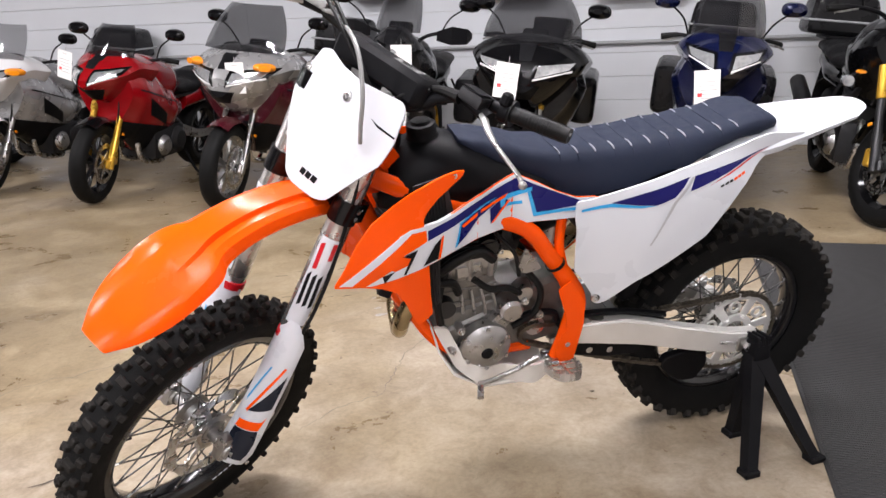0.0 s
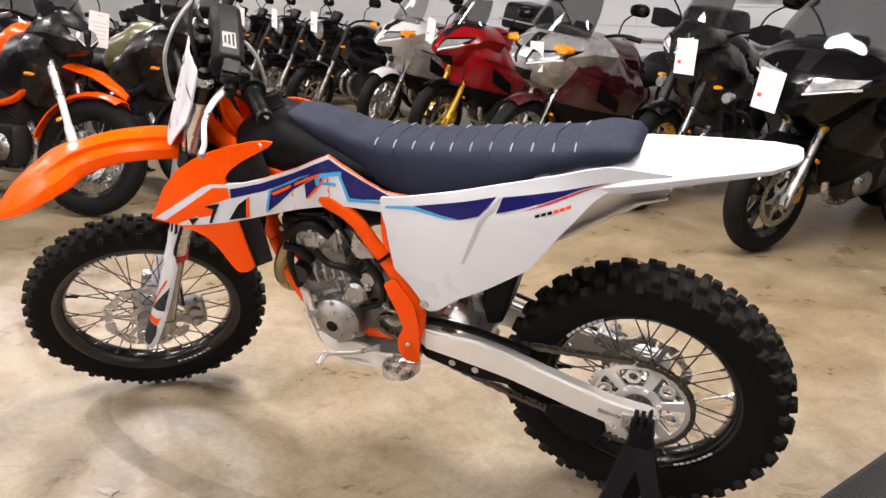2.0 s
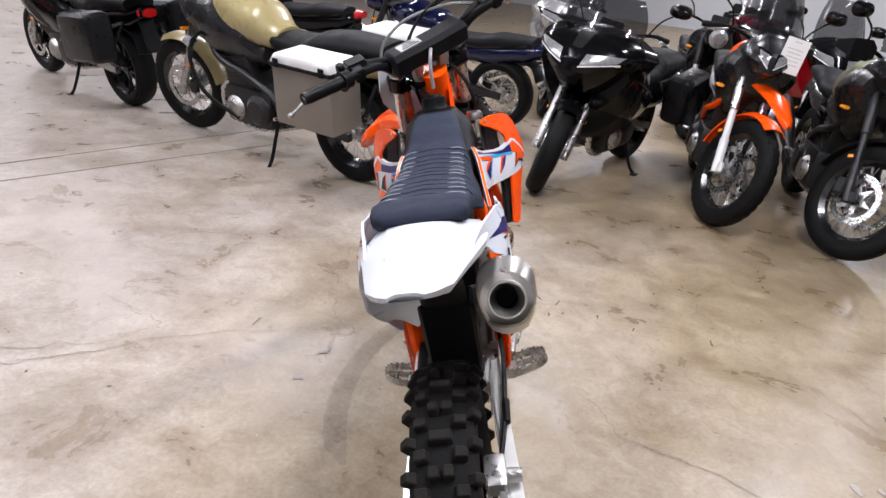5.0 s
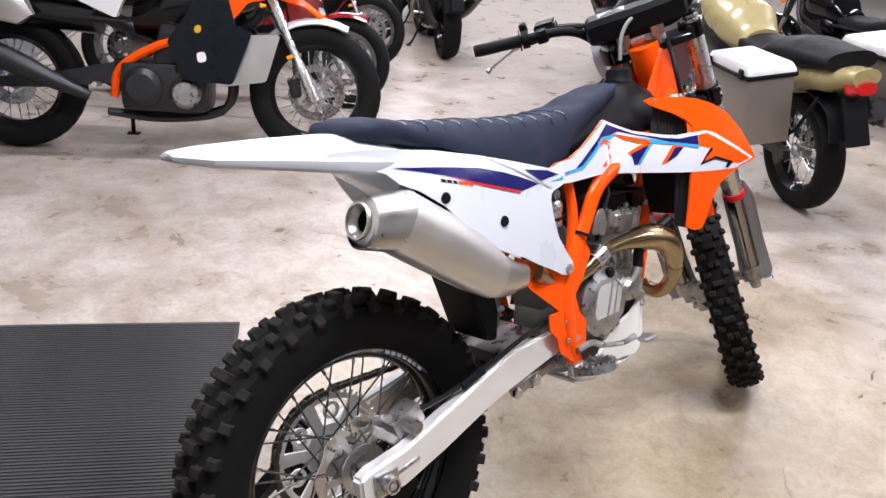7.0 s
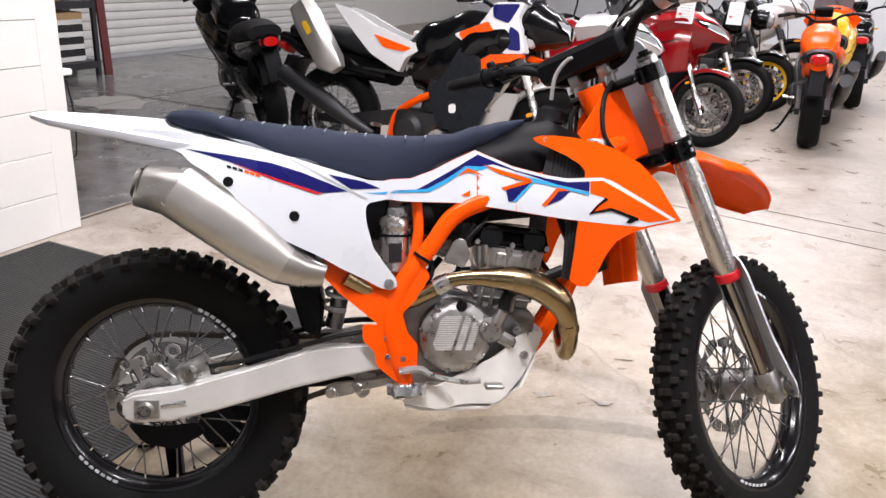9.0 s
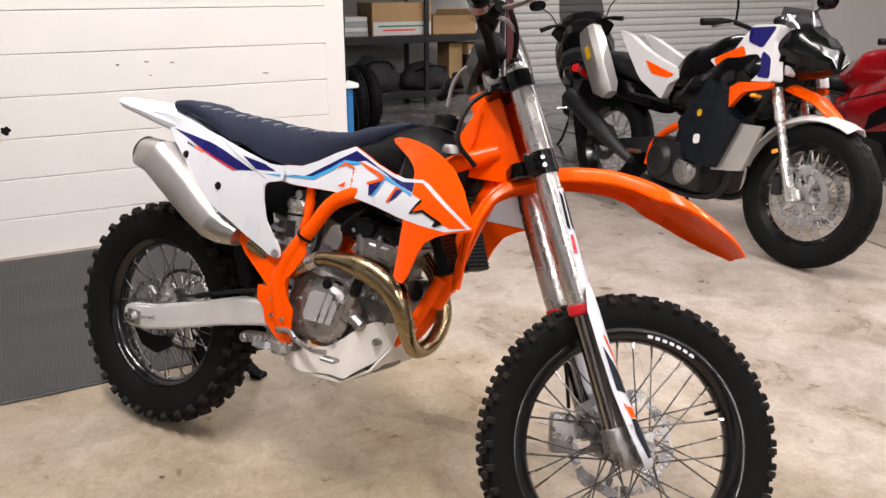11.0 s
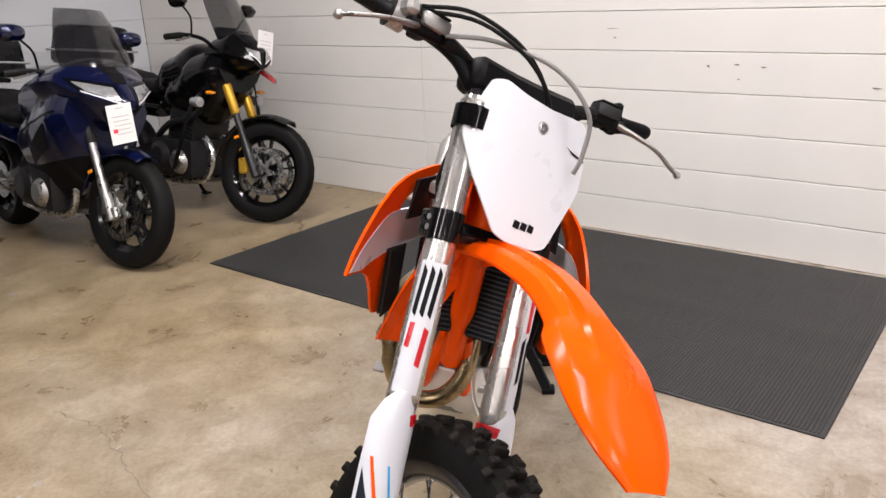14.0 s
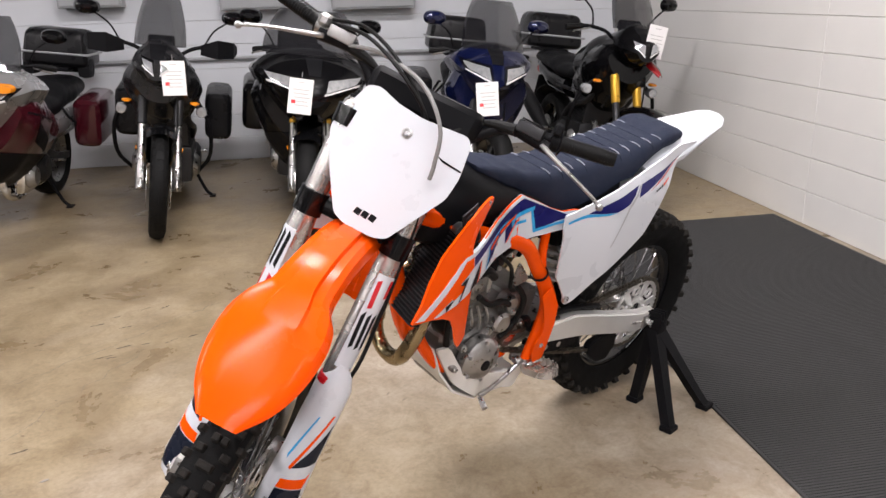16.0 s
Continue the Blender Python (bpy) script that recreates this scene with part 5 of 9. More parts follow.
for s, outline in ((1, PANEL_L), (-1, PANEL_R)):
    py = lambda x, z, s=s: s * panel_y(x, z, 0.08 if s > 0 else 0.06, 0.022 if s > 0 else 0.016)
    panel = part("side_panel", skin(chamfered(outline, 0.006), py, 0.005, 0.022), M_WHITE, bike, "white side number panel with navy stripe", smooth=45)
    for mt, lift, lab, o in PDEC[s]:
        part("decal", skin(o, py, 0.0, 0.022, s * lift), mt, panel, lab, smooth=45)
    bm = bmesh.new()
    bx, bz, dz = (0.246, 0.516, 0.0042) if s > 0 else (0.203, 0.532, -0.0036)
    for i, w in enumerate((0.010, 0.010, 0.009)):
        x = bx - s * i * 0.013
        add(bm, skin([(x, bz + i * dz), (x - s * w, bz + dz * (i + 0.8)), (x - s * (w + 0.001), bz - 0.006 + dz * (i + 0.8)), (x - s * 0.001, bz - 0.006 + i * dz)], py, 0.0, 0.02, s * 0.0012))
    part("model_marking", bm, M_BLACKGRAPH, panel)
    bm = bmesh.new()
    for i in range(3):
        x = bx - s * (i + 3.2) * 0.012
        add(bm, skin([(x, bz + (i + 3) * dz), (x - s * 0.010, bz + dz * (i + 3.8)), (x - s * 0.011, bz - 0.006 + dz * (i + 3.8)), (x - s * 0.001, bz - 0.006 + (i + 3) * dz)], py, 0.0, 0.02, s * 0.0012))
    part("model_marking", bm, M_ORANGE, panel)
    if s < 0:
        for x, z in ((0.207, 0.495), (0.349, 0.422)):
            part("hole_plug", lathe([(0, 0.003), (0.010, 0.003), (0.0115, 0.0)], 16, m=pose(x, py(x, z), z, 0, 0, 180)), M_BLACK, panel)
        bx, bz = 0.559, 0.268
        part("seam", skin([(0.324, 0.553), (0.329, 0.5535), (0.511, 0.461), (0.506, 0.459)], py, 0.0, 0.022, -0.0015), M_SEAM, panel)
    else:
        bx, bz = 0.527, 0.223
        part("cut_line", skin([(0.324, 0.543), (0.316, 0.542), (0.361, 0.485), (0.410, 0.375), (0.415, 0.374), (0.370, 0.486)], py, 0.0, 0.022, 0.0014), M_SEAM, panel)
        # inner flange behind the rear edge of the left panel
        edge = [(0.429, 0.268), (0.348, 0.319), (0.258, 0.383), (0.199, 0.465), (0.132, 0.545), (0.077, 0.584), (0.001, 0.597)]
        deep = [(0.400, 0.078, 0.262), (0.332, 0.066, 0.299), (0.295, 0.027, 0.360), (0.250, 0.010, 0.430), (0.190, 0.0, 0.500), (0.120, 0.0, 0.555), (0.030, 0.0, 0.584)]
        rings = []
        for (x, z), q in zip(edge, deep):
            o = Vector((x, py(x, z) - 0.003, z))
            line = [o.lerp(Vector(q), u) + Vector((0.030, 0.012, 0)) * math.sin(u * math.pi) for u in (0, 0.15, 0.35, 0.6, 0.8, 1.0)]
            rings.append(line + [v + Vector((0.004, 0, 0.003)) for v in line[::-1]])
        part("inner_flange", loft(rings), M_WHITE, panel, "white inner flange", smooth=50)
    part("bolt", moved(lathe([(0, 0.003), (0.005, 0.003), (0.0055, 0.006), (0.011, 0.005), (0.012, 0)], 18), pose(bx, py(bx, bz), bz, 0, 0, 0 if s > 0 else 180)), M_STEEL, panel)

# seat
SEAT = [(0.055, 0.632, 0.637, 0.0602, 0.633), (0.075, 0.618, 0.651, 0.0843, 0.636), (0.12, 0.606, 0.655, 0.0912, 0.635), (0.22, 0.592, 0.635, 0.0894, 0.613), (0.35, 0.562, 0.624, 0.0843, 0.597), (0.48, 0.524, 0.611, 0.0808, 0.583), (0.58, 0.502, 0.606, 0.0774, 0.577), (0.63, 0.512, 0.606, 0.0798, 0.579), (0.7, 0.545, 0.612, 0.0740, 0.589), (0.78, 0.580, 0.634, 0.0670, 0.612), (0.84, 0.612, 0.646, 0.0590, 0.633), (0.872, 0.630, 0.650, 0.0510, 0.643), (0.88, 0.638, 0.650, 0.043, 0.646)]
def seat_ring(x, zb, zt, w, zs):
    f = max(0.0, min(1.0, (0.72 - x) / 0.2)) * max(0.0, min(1.0, (x - 0.17) / 0.15))
    half = [((0.86 + 0.42 * f) * w, zb - 0.012 * f), ((0.97 + 0.28 * f) * w, zb + 0.40 * (zs - zb)), ((1.0 + 0.10 * f) * w, zs), (0.95 * w, zs + 0.55 * (zt - zs)), (0.76 * w, zs + 0.86 * (zt - zs)), (0.40 * w, zt - 0.002), (0, zt)]
    return [(x, y, z) for y, z in half] + [(x, -y, z) for y, z in half[-2::-1]]
SE = []
for i in range(45):
    x = 0.055 + (0.88 - 0.055) * i / 44
    SE.append(seat_ring(x, *lerp_table(x, SEAT)))
seat = part("seat", loft(SE), M_SEAT, bike, "navy ribbed seat cover", smooth=60)
for i in range(11):
    x = 0.19 + i * 0.046
    q = seat_ring(x, *lerp_table(x, SEAT))
    arc = smooth_path([(p[0] - 0.012 * abs(p[1]) / 0.1, p[1] * 1.003, p[2] + 0.0004) for p in q[2:-2]], 4)
    lifted = [p + Vector((0, 0, 0.0012)) for p in arc]
    for k, (a, b) in enumerate(((5, 12), (len(arc) - 12, len(arc) - 5))):
        part("seat_rib", tube(lifted[a:b], [0.0004] + [0.0019] * (b - a - 2) + [0.0004], 6, 1), M_SEAT_RIB, seat, "pale grey seat rib")
    part("seat_groove", tube(arc[1:-1], 0.0011, 6, 1), M_SEAT, seat)

# rear fender
RF = [(-0.246, 0.634, 0.641, 0.026), (-0.236, 0.630, 0.643, 0.040), (-0.195, 0.616, 0.645, 0.063), (-0.08, 0.594, 0.641, 0.084), (0.06, 0.566, 0.632, 0.110), (0.12, 0.558, 0.618, 0.113), (0.18, 0.552, 0.594, 0.112), (0.24, 0.546, 0.572, 0.108)]
def fender_ring(x, zb, zt, w):
    h = zt - zb
    half = [(0.95 * w, zb), (0.985 * w, zb + 0.14 * h), (1.0 * w, zb + 0.28 * h), (0.80 * w, zb + 0.60 * h), (0.50 * w, zb + 0.92 * h), (0.22 * w, zt - 0.0005), (0, zt)]
    out = [(x, y, z) for y, z in half]
    out += [(x, -y, z) for _, y, z in out[-2::-1]]
    inn = [(x, y * 0.93, z - 0.005) for _, y, z in out[::-1]]
    return out + inn
part("rear_fender", loft([fender_ring(*r) for r in RF]), M_WHITE, bike, "white rear fender", smooth=16)
bm = loft([[(x, y * w, z) for y, z in ((1, zt), (0.55, zb), (-0.55, zb), (-1, zt))] for x, zt, zb, w in ((-0.10, 0.608, 0.603, 0.060), (0.0, 0.592, 0.582, 0.072), (0.06, 0.580, 0.566, 0.078), (0.12, 0.560, 0.527, 0.078), (0.17, 0.540, 0.492, 0.072))])
part("under_fender", bm, M_WHITE, bike, "white under-fender skirt")

# ---- steering assembly ----
SPOT = STEER
def spart(name, bm, material, parent=None, label="", smooth=35):
    """A part in the steering frame."""
    if parent is None:
        return part(name, bm, material, bike, label, SPOT, smooth)
    return part(name, bm, material, parent, label, None, smooth)


FL, FF = 0.105, 0.034
for s in (1, -1):
    y = s * FL
    leg = spart("fork_tube", lathe([(0, 0.242), (0.020, 0.242), (0.022, 0.236), (0.0255, 0.232), (0.027, 0.20), (0.027, -0.02), (0.0295, -0.06), (0.0295, -0.30), (0.027, -0.325), (0.0, -0.325)], 28, "z", pose(FF, y, 0)), M_FORK, None, "silver fork outer tube")
    spart("fork_cap", lathe([(0, 0.256), (0.012, 0.256), (0.013, 0.248), (0.019, 0.248), (0.020, 0.241)], 12, "z", pose(FF, y, 0)), M_BLACK, leg)
    spart("dust_seal", lathe([(0.0275, -0.322), (0.031, -0.324), (0.031, -0.342), (0.026, -0.347)], 28, "z", pose(FF, y, 0)), M_RED, leg, "red dust seal")
    spart("fork_slider", lathe([(0.024, -0.34), (0.024, -0.63), (0.0, -0.63)], 24, "z", pose(FF, y, 0)), M_SLIDER, leg, "polished fork slider")
    bm = box(0.085, 0.034, 0.070, pose(AXF - 0.012, y, -0.663), 0.012, 2)
    add(bm, lathe([(0, 0.022), (0.024, 0.022), (0.027, 0.016), (0.027, -0.016), (0.024, -0.022), (0, -0.022)], 24, m=pose(AXF, y, -0.668)))
    add(bm, lathe([(0.026, -0.60), (0.029, -0.605), (0.029, -0.65), (0, -0.65)], 20, "z", pose(FF, y, 0)))
    add(bm, moved(bolt(0.007, 0.006), pose(AXF, y + s * 0.022, -0.693, 0, 0, 0 if s > 0 else 180)))
    lug = spart("axle_lug", bm, M_ALU, leg, "cast axle lug")
    # printed fork sticker on the front of the tube: white with black and red bars
    def on_tube(pts, lift, rad=0.0297):
        bm = bmesh.new()
        vs = []
        (a0, h0), (a1, h1), (a2, h2), (a3, h3) = pts
        for i in range(7):
            u = i / 6
            line = []
            for k in range(5):
                v = k / 4
                a = (a0 * (1 - u) + a1 * u) * (1 - v) + (a3 * (1 - u) + a2 * u) * v
                h = (h0 * (1 - u) + h1 * u) * (1 - v) + (h3 * (1 - u) + h2 * u) * v
                r = rad + lift
                line.append(bm.verts.new((FF + r * math.cos(radians(a)), y + r * math.sin(radians(a)), h)))
            vs.append(line)
        for p, q in zip(vs, vs[1:]):
            for k in range(4):
                bm.faces.new((p[k], p[k + 1], q[k + 1], q[k]))
        return bm
    c = 35 * s
    # long sticker: slanted black strokes and a red hook, mirrored from leg to leg
    spart("sticker", on_tube([(c - 46, -0.062), (c + 46, -0.062), (c + 46, -0.290), (c - 46, -0.290)], 0.0006), M_WHITE, leg, "white fork sticker")
    top, red = (-0.150, -0.070) if s > 0 else (-0.068, -0.170)
    for a in (-36, -10, 16):
        spart("sticker_stroke", on_tube([(c + s * a, top - 0.012), (c + s * (a + 15), top), (c + s * (a + 22), top - 0.084), (c + s * (a + 7), top - 0.092)], 0.0012), M_BLACKGRAPH, leg)
    spart("sticker_hook", on_tube([(c - s * 34, red - 0.010), (c - s * 16, red - 0.004), (c - s * 10, red - 0.070), (c - s * 28, red - 0.074)], 0.0012), M_RED, leg)
    spart("sticker_hook", on_tube([(c + s * 16, red), (c + s * 34, red), (c + s * 38, red - 0.042), (c + s * 20, red - 0.044)], 0.0012), M_RED, leg)
    # fork guard: a wrapped shield ahead of the slider
    rings = []
    for h, hw, fx, wr in ((-0.285, 0.012, 0.064, 0.3), (-0.305, 0.030, 0.066, 0.6), (-0.34, 0.042, 0.068, 1), (-0.42, 0.043, 0.070, 1), (-0.52, 0.043, 0.075, 1), (-0.60, 0.047, 0.084, 1), (-0.655, 0.049, 0.092, 1), (-0.69, 0.040, 0.094, 0.8), (-0.700, 0.020, 0.092, 0.5)):
        o = []
        for k in range(9):
            a = radians(-80 + 160 * k / 8)
            o.append((fx - 0.040 * wr * (1 - math.cos(a)), y + s * 0.010 + hw * math.sin(a) / math.sin(radians(80)), h))
        rings.append(o + [(p[0] - 0.004, p[1], p[2]) for p in o[::-1]])
    fg = spart("fork_guard", loft(rings), M_WHITE, None, "white fork guard with navy graphics", smooth=50)

    def guard_face(pts, lift):
        """Patch on the guard: (across -1..1, h)."""
        tab = [(-0.700, 0.020, 0.092, 0.5), (-0.69, 0.040, 0.094, 0.8), (-0.655, 0.049, 0.092, 1), (-0.60, 0.047, 0.084, 1), (-0.52, 0.043, 0.075, 1), (-0.42, 0.043, 0.070, 1), (-0.34, 0.042, 0.068, 1), (-0.305, 0.030, 0.066, 0.6)]
        bm = skin([(u * 0.1, v) for u, v in pts], lambda x, z: 1.0, 0.0, 0.012)
        for v in bm.verts:
            u, h = v.co.x / 0.1, v.co.z
            lin = None
            for p, q in zip(tab, tab[1:]):
                if h <= q[0] or q is tab[-1]:
                    t = max(0, min(1, (h - p[0]) / (q[0] - p[0])))
                    lin = [m_ + (n_ - m_) * t for m_, n_ in zip(p[1:], q[1:])]
                    break
            hw, fx, wr = lin
            a = radians(80) * max(-1, min(1, u))
            v.co = Vector((fx - 0.040 * wr * (1 - math.cos(a)) + lift, y + s * 0.010 + (hw + lift * 0.6) * math.sin(a) / math.sin(radians(80)), h))
        return bm
    w = s
    spart("decal", guard_face([(-0.05 * w, -0.680), (0.75 * w, -0.675), (0.85 * w, -0.62), (0.75 * w, -0.585), (-0.2 * w, -0.60), (-0.25 * w, -0.66)], 0.0008), M_INKNAVY, fg, "navy graphic block")
    spart("decal", guard_face([(-0.2 * w, -0.598), (0.75 * w, -0.583), (0.85 * w, -0.545), (0.72 * w, -0.558), (-0.15 * w, -0.575)], 0.0008), M_ORANGE, fg, "orange graphic edge")
    spart("decal", guard_face([(0.0 * w, -0.545), (0.9 * w, -0.52), (0.9 * w, -0.42), (0.35 * w, -0.50)], 0.0008), M_INKNAVY, fg, "navy graphic block")
    spart("decal", guard_face([(0.0 * w, -0.548), (-0.1 * w, -0.545), (0.62 * w, -0.40), (0.72 * w, -0.40)], 0.0010), M_ORANGE, fg, "orange graphic streak")
    spart("decal", guard_face([(-0.3 * w, -0.53), (-0.35 * w, -0.52), (0.1 * w, -0.41), (0.16 * w, -0.41)], 0.0010), M_CYAN, fg, "cyan graphic streak")
    for h_ in (-0.685, -0.60):
        spart("bolt", moved(bolt(0.0055, 0.004), pose(0.055, y + s * 0.052, h_, 0, 0, 0 if s > 0 else 180)), M_STEEL, fg)
spart("axle", rod((AXF, -0.135, -0.668), (AXF, 0.135, -0.668), 0.011, 16), M_STEEL, None, "hollow steel axle")
for s in (1, -1):
    spart("axle_spacer", rod((AXF, s * 0.045, -0.668), (AXF, s * 0.088, -0.668), 0.018, 16), M_ALU)

# triple clamps
for h, th, f0 in ((0.203, 0.022, -0.02), (0.005, 0.036, -0.025)):
    bm = box(0.075, 0.20, th, pose(0.002, 0, h), 0.010, 2)
    for s in (1, -1):
        add(bm, lathe([(0.0275, h - th / 2 - 0.010), (0.0325, h - th / 2 - 0.010), (0.0325, h + th / 2 + 0.008), (0.0275, h + th / 2 + 0.008)], 28, "z", pose(FF, s * FL, 0), closed=True))
        lug_y = FL + (0.016 if h < 0.1 else -0.006)
        add(bm, box(0.028, 0.02, th + 0.016, pose(FF - 0.030, s * lug_y, h), 0.004))
        for dz in (-0.010, 0.010):
            add(bm, moved(bolt(0.006, 0.008), pose(FF - 0.018, s * (lug_y + 0.010), h + dz, 0, 0, 0 if s > 0 else 180)))
    cl = spart("triple_clamp", bm, M_BLACK_GLOSS, None, "black anodised triple clamp")
    for s in (1, -1):
        for dz in (-0.009, 0.009):
            if h < 0.1:
                spart("clamp_screw", rod((FF - 0.004, s * (FL + 0.026), h + dz), (FF - 0.004, s * (FL + 0.034), h + dz), 0.0055, 10), M_STEEL, cl)
spart("stem_nut", lathe([(0, 0.024), (0.012, 0.024), (0.016, 0.018), (0.018, 0.0)], 6, "z", pose(0, 0, 0.213)), M_ALU)

# handlebar with pad, grips, controls
SPOT = STEER @ pose(-0.028, 0.022, -0.004)
BAR = [(-0.035, 0.410, 0.372), (-0.022, 0.30, 0.355), (-0.008, 0.205, 0.340), (0.012, 0.150, 0.312), (0.022, 0.095, 0.262), (0.024, 0.0, 0.256)]
bar_pts = BAR + [(x, -y, z) for x, y, z in BAR[-2::-1]]
bar = spart("handlebar", tube(bar_pts, 0.0125, 12, 5), M_BLACK, None, "matt black tapered handlebar")
bm = loft([[(0.018 + 0.036 * k * a - 0.004 * (k < 1), y, 0.300 + 0.033 * k * b) for a, b in ((-1, -0.7), (-0.7, -1), (0.7, -1), (1, -0.7), (1, 0.6), (0.62, 1), (-0.62, 1), (-1, 0.6))] for y, k in ((-0.130, 0.62), (-0.122, 0.90), (-0.112, 1.0), (-0.03, 0.95), (0.03, 0.95), (0.112, 1.0), (0.122, 0.90), (0.130, 0.62))])
pad = spart("bar_pad", bm, M_BLACK, None, "black foam handlebar pad", smooth=40)
spart("pad_label", box(0.030, 0.070, 0.0012, pose(0.016, 0.055, 0.3328)), M_HOSE, pad, "pale printed pad label")
for k in range(3):
    spart("pad_label_bar", box(0.005, 0.055 - 0.012 * k, 0.0006, pose(0.007 + 0.009 * k, 0.055, 0.3337)), M_BLACKGRAPH, pad)
for s in (1, -1):
    bm = rod((0.010, s * 0.045, 0.20), (0.022, s * 0.045, 0.262), 0.017, 14)
    add(bm, box(0.045, 0.034, 0.040, pose(0.022, s * 0.045, 0.256), 0.008, 2))
    spart("bar_mount", bm, M_ALU, bar, "aluminium handlebar mount")
    g0, g1 = Vector((-0.036, s * 0.412, 0.3725)), Vector((-0.0225, s * 0.295, 0.354))
    grip = spart("grip", tube([g0, g0.lerp(g1, 0.06), g0.lerp(g1, 0.94), g1], [0.012, 0.0165, 0.0165, 0.022], 14, 3), M_CABLE, bar, "black rubber grip")
    bm = bmesh.new()
    for i in range(14):
        p = g0.lerp(g1, 0.1 + i * 0.058)
        add(bm, tube([p, p + (g1 - g0) * 0.012], 0.0178, 12, 1))
    tagged(spart("grip_ribbing", bm, M_BLACK, grip), "fine rubber ribs round the grip", "", "", "stuff")
    spart("grip_flange", tube([g1, g1 + (g1 - g0).normalized() * 0.004], 0.027, 16, 1), M_CABLE, grip)
    q = (g0 - g1).normalized()
    spart("grip_end_mark", box(0.012, 0.001, 0.012, pose(*(g0 + q * 0.0012), 0, 0, 0)), M_WHITE, grip)
    # perch, master cylinder, lever
    cx, cz = -0.012, 0.347
    bm = box(0.042, 0.030, 0.036, pose(cx + 0.008, s * 0.235, cz - 0.004, 0, 0, s * -6), 0.006, 2)
    add(bm, rod((cx + 0.022, s * 0.20, cz - 0.010), (cx + 0.035, s * 0.275, cz - 0.016), 0.0135, 12))
    perch = spart("lever_perch", bm, M_BLACK, None, "black lever perch")
    spart("reservoir", box(0.034, 0.060, 0.026, pose(cx + 0.034, s * 0.225, cz + 0.002, 0, 0, s * -8), 0.005, 2), M_DARKMETAL if s > 0 else M_ALU, perch, "cast fluid reservoir")
    spart("reservoir_lid", box(0.036, 0.050, 0.004, pose(cx + 0.034, s * 0.225, cz + 0.018, 0, 0, s * -8), 0.001), M_BLACK, perch)
    lever = tube([(cx + 0.040, s * 0.262, cz - 0.016), (cx + 0.066, s * 0.300, cz - 0.030), (cx + 0.082, s * 0.350, cz - 0.046), (cx + 0.080, s * 0.400, cz - 0.064), (cx + 0.085, s * 0.420, cz - 0.074)], [0.010, 0.008, 0.006, 0.006, 0.006], 10, 5, 0.65, (0, 0, 1))
    add(lever, lathe([(0, 0.0085), (0.006, 0.006), (0.0085, 0), (0.006, -0.006), (0, -0.0085)], 12, m=pose(cx + 0.085, s * 0.422, cz - 0.075)))
    spart("lever", lever, M_ALU, perch, "polished ball-end lever")
    spart("lever_boot", tube([(cx + 0.034, s * 0.195, cz - 0.012), (cx + 0.030, s * 0.150, cz - 0.020), (cx + 0.034, s * 0.120, cz - 0.030)], [0.0135, 0.010, 0.005], 10), M_CABLE, perch)
bm = rod((-0.018, 0.270, 0.351), (-0.021, 0.288, 0.3535), 0.024, 16)
add(bm, box(0.024, 0.020, 0.028, pose(0.0, 0.278, 0.376), 0.005))
spart("switch_block", bm, M_BLACK, bar, "black switch block")
bm = rod((-0.018, -0.262, 0.350), (-0.021, -0.292, 0.3535), 0.026, 16)
add(bm, box(0.045, 0.03, 0.03, pose(0.012, -0.272, 0.362), 0.008))
spart("throttle_housing", bm, M_ALU, bar, "cast throttle housing")
# cables and hoses
spart("throttle_cable", tube([(0.02, -0.26, 0.37), (0.065, -0.17, 0.385), (0.10, -0.06, 0.345), (0.085, 0.02, 0.27), (0.03, 0.04, 0.14), (-0.03, 0.03, 0.02)], 0.0042, 8), M_CABLE)
spart("throttle_cable", tube([(0.02, -0.262, 0.362), (0.075, -0.16, 0.370), (0.105, -0.05, 0.330), (0.08, 0.035, 0.26), (0.02, 0.05, 0.14), (-0.04, 0.035, 0.02)], 0.0042, 8), M_CABLE)
spart("brake_hose", tube([(0.03, -0.20, 0.338), (0.075, -0.12, 0.352), (0.125, -0.01, 0.335), (0.150, 0.065, 0.275), (0.135, 0.085, 0.205), (0.118, 0.088, 0.17)], 0.0046, 8), M_HOSE, None, "braided front brake hose")
spart("brake_hose", tube([(0.085, 0.088, 0.15), (0.075, 0.105, 0.02), (0.062, 0.118, -0.16), (0.070, 0.120, -0.30), (0.045, 0.072, -0.44), (0.02, 0.066, -0.56)], 0.0046, 8), M_CABLE)
spart("clutch_hose", tube([(0.03, 0.13, 0.318), (0.05, 0.08, 0.27), (0.0, 0.06, 0.20), (-0.06, 0.07, 0.10), (-0.12, 0.05, -0.02)], 0.0046, 8), M_CABLE)
spart("wiring_loom", tube([(0.01, 0.05, 0.20), (-0.055, 0.055, 0.17), (-0.085, 0.055, 0.08), (-0.065, 0.05, 0.03)], 0.006, 8), M_CABLE)
spart("wiring_loom", tube([(0.0, -0.06, 0.22), (-0.06, -0.062, 0.19), (-0.10, -0.058, 0.12), (-0.075, -0.055, 0.05)], 0.006, 8), M_CABLE)
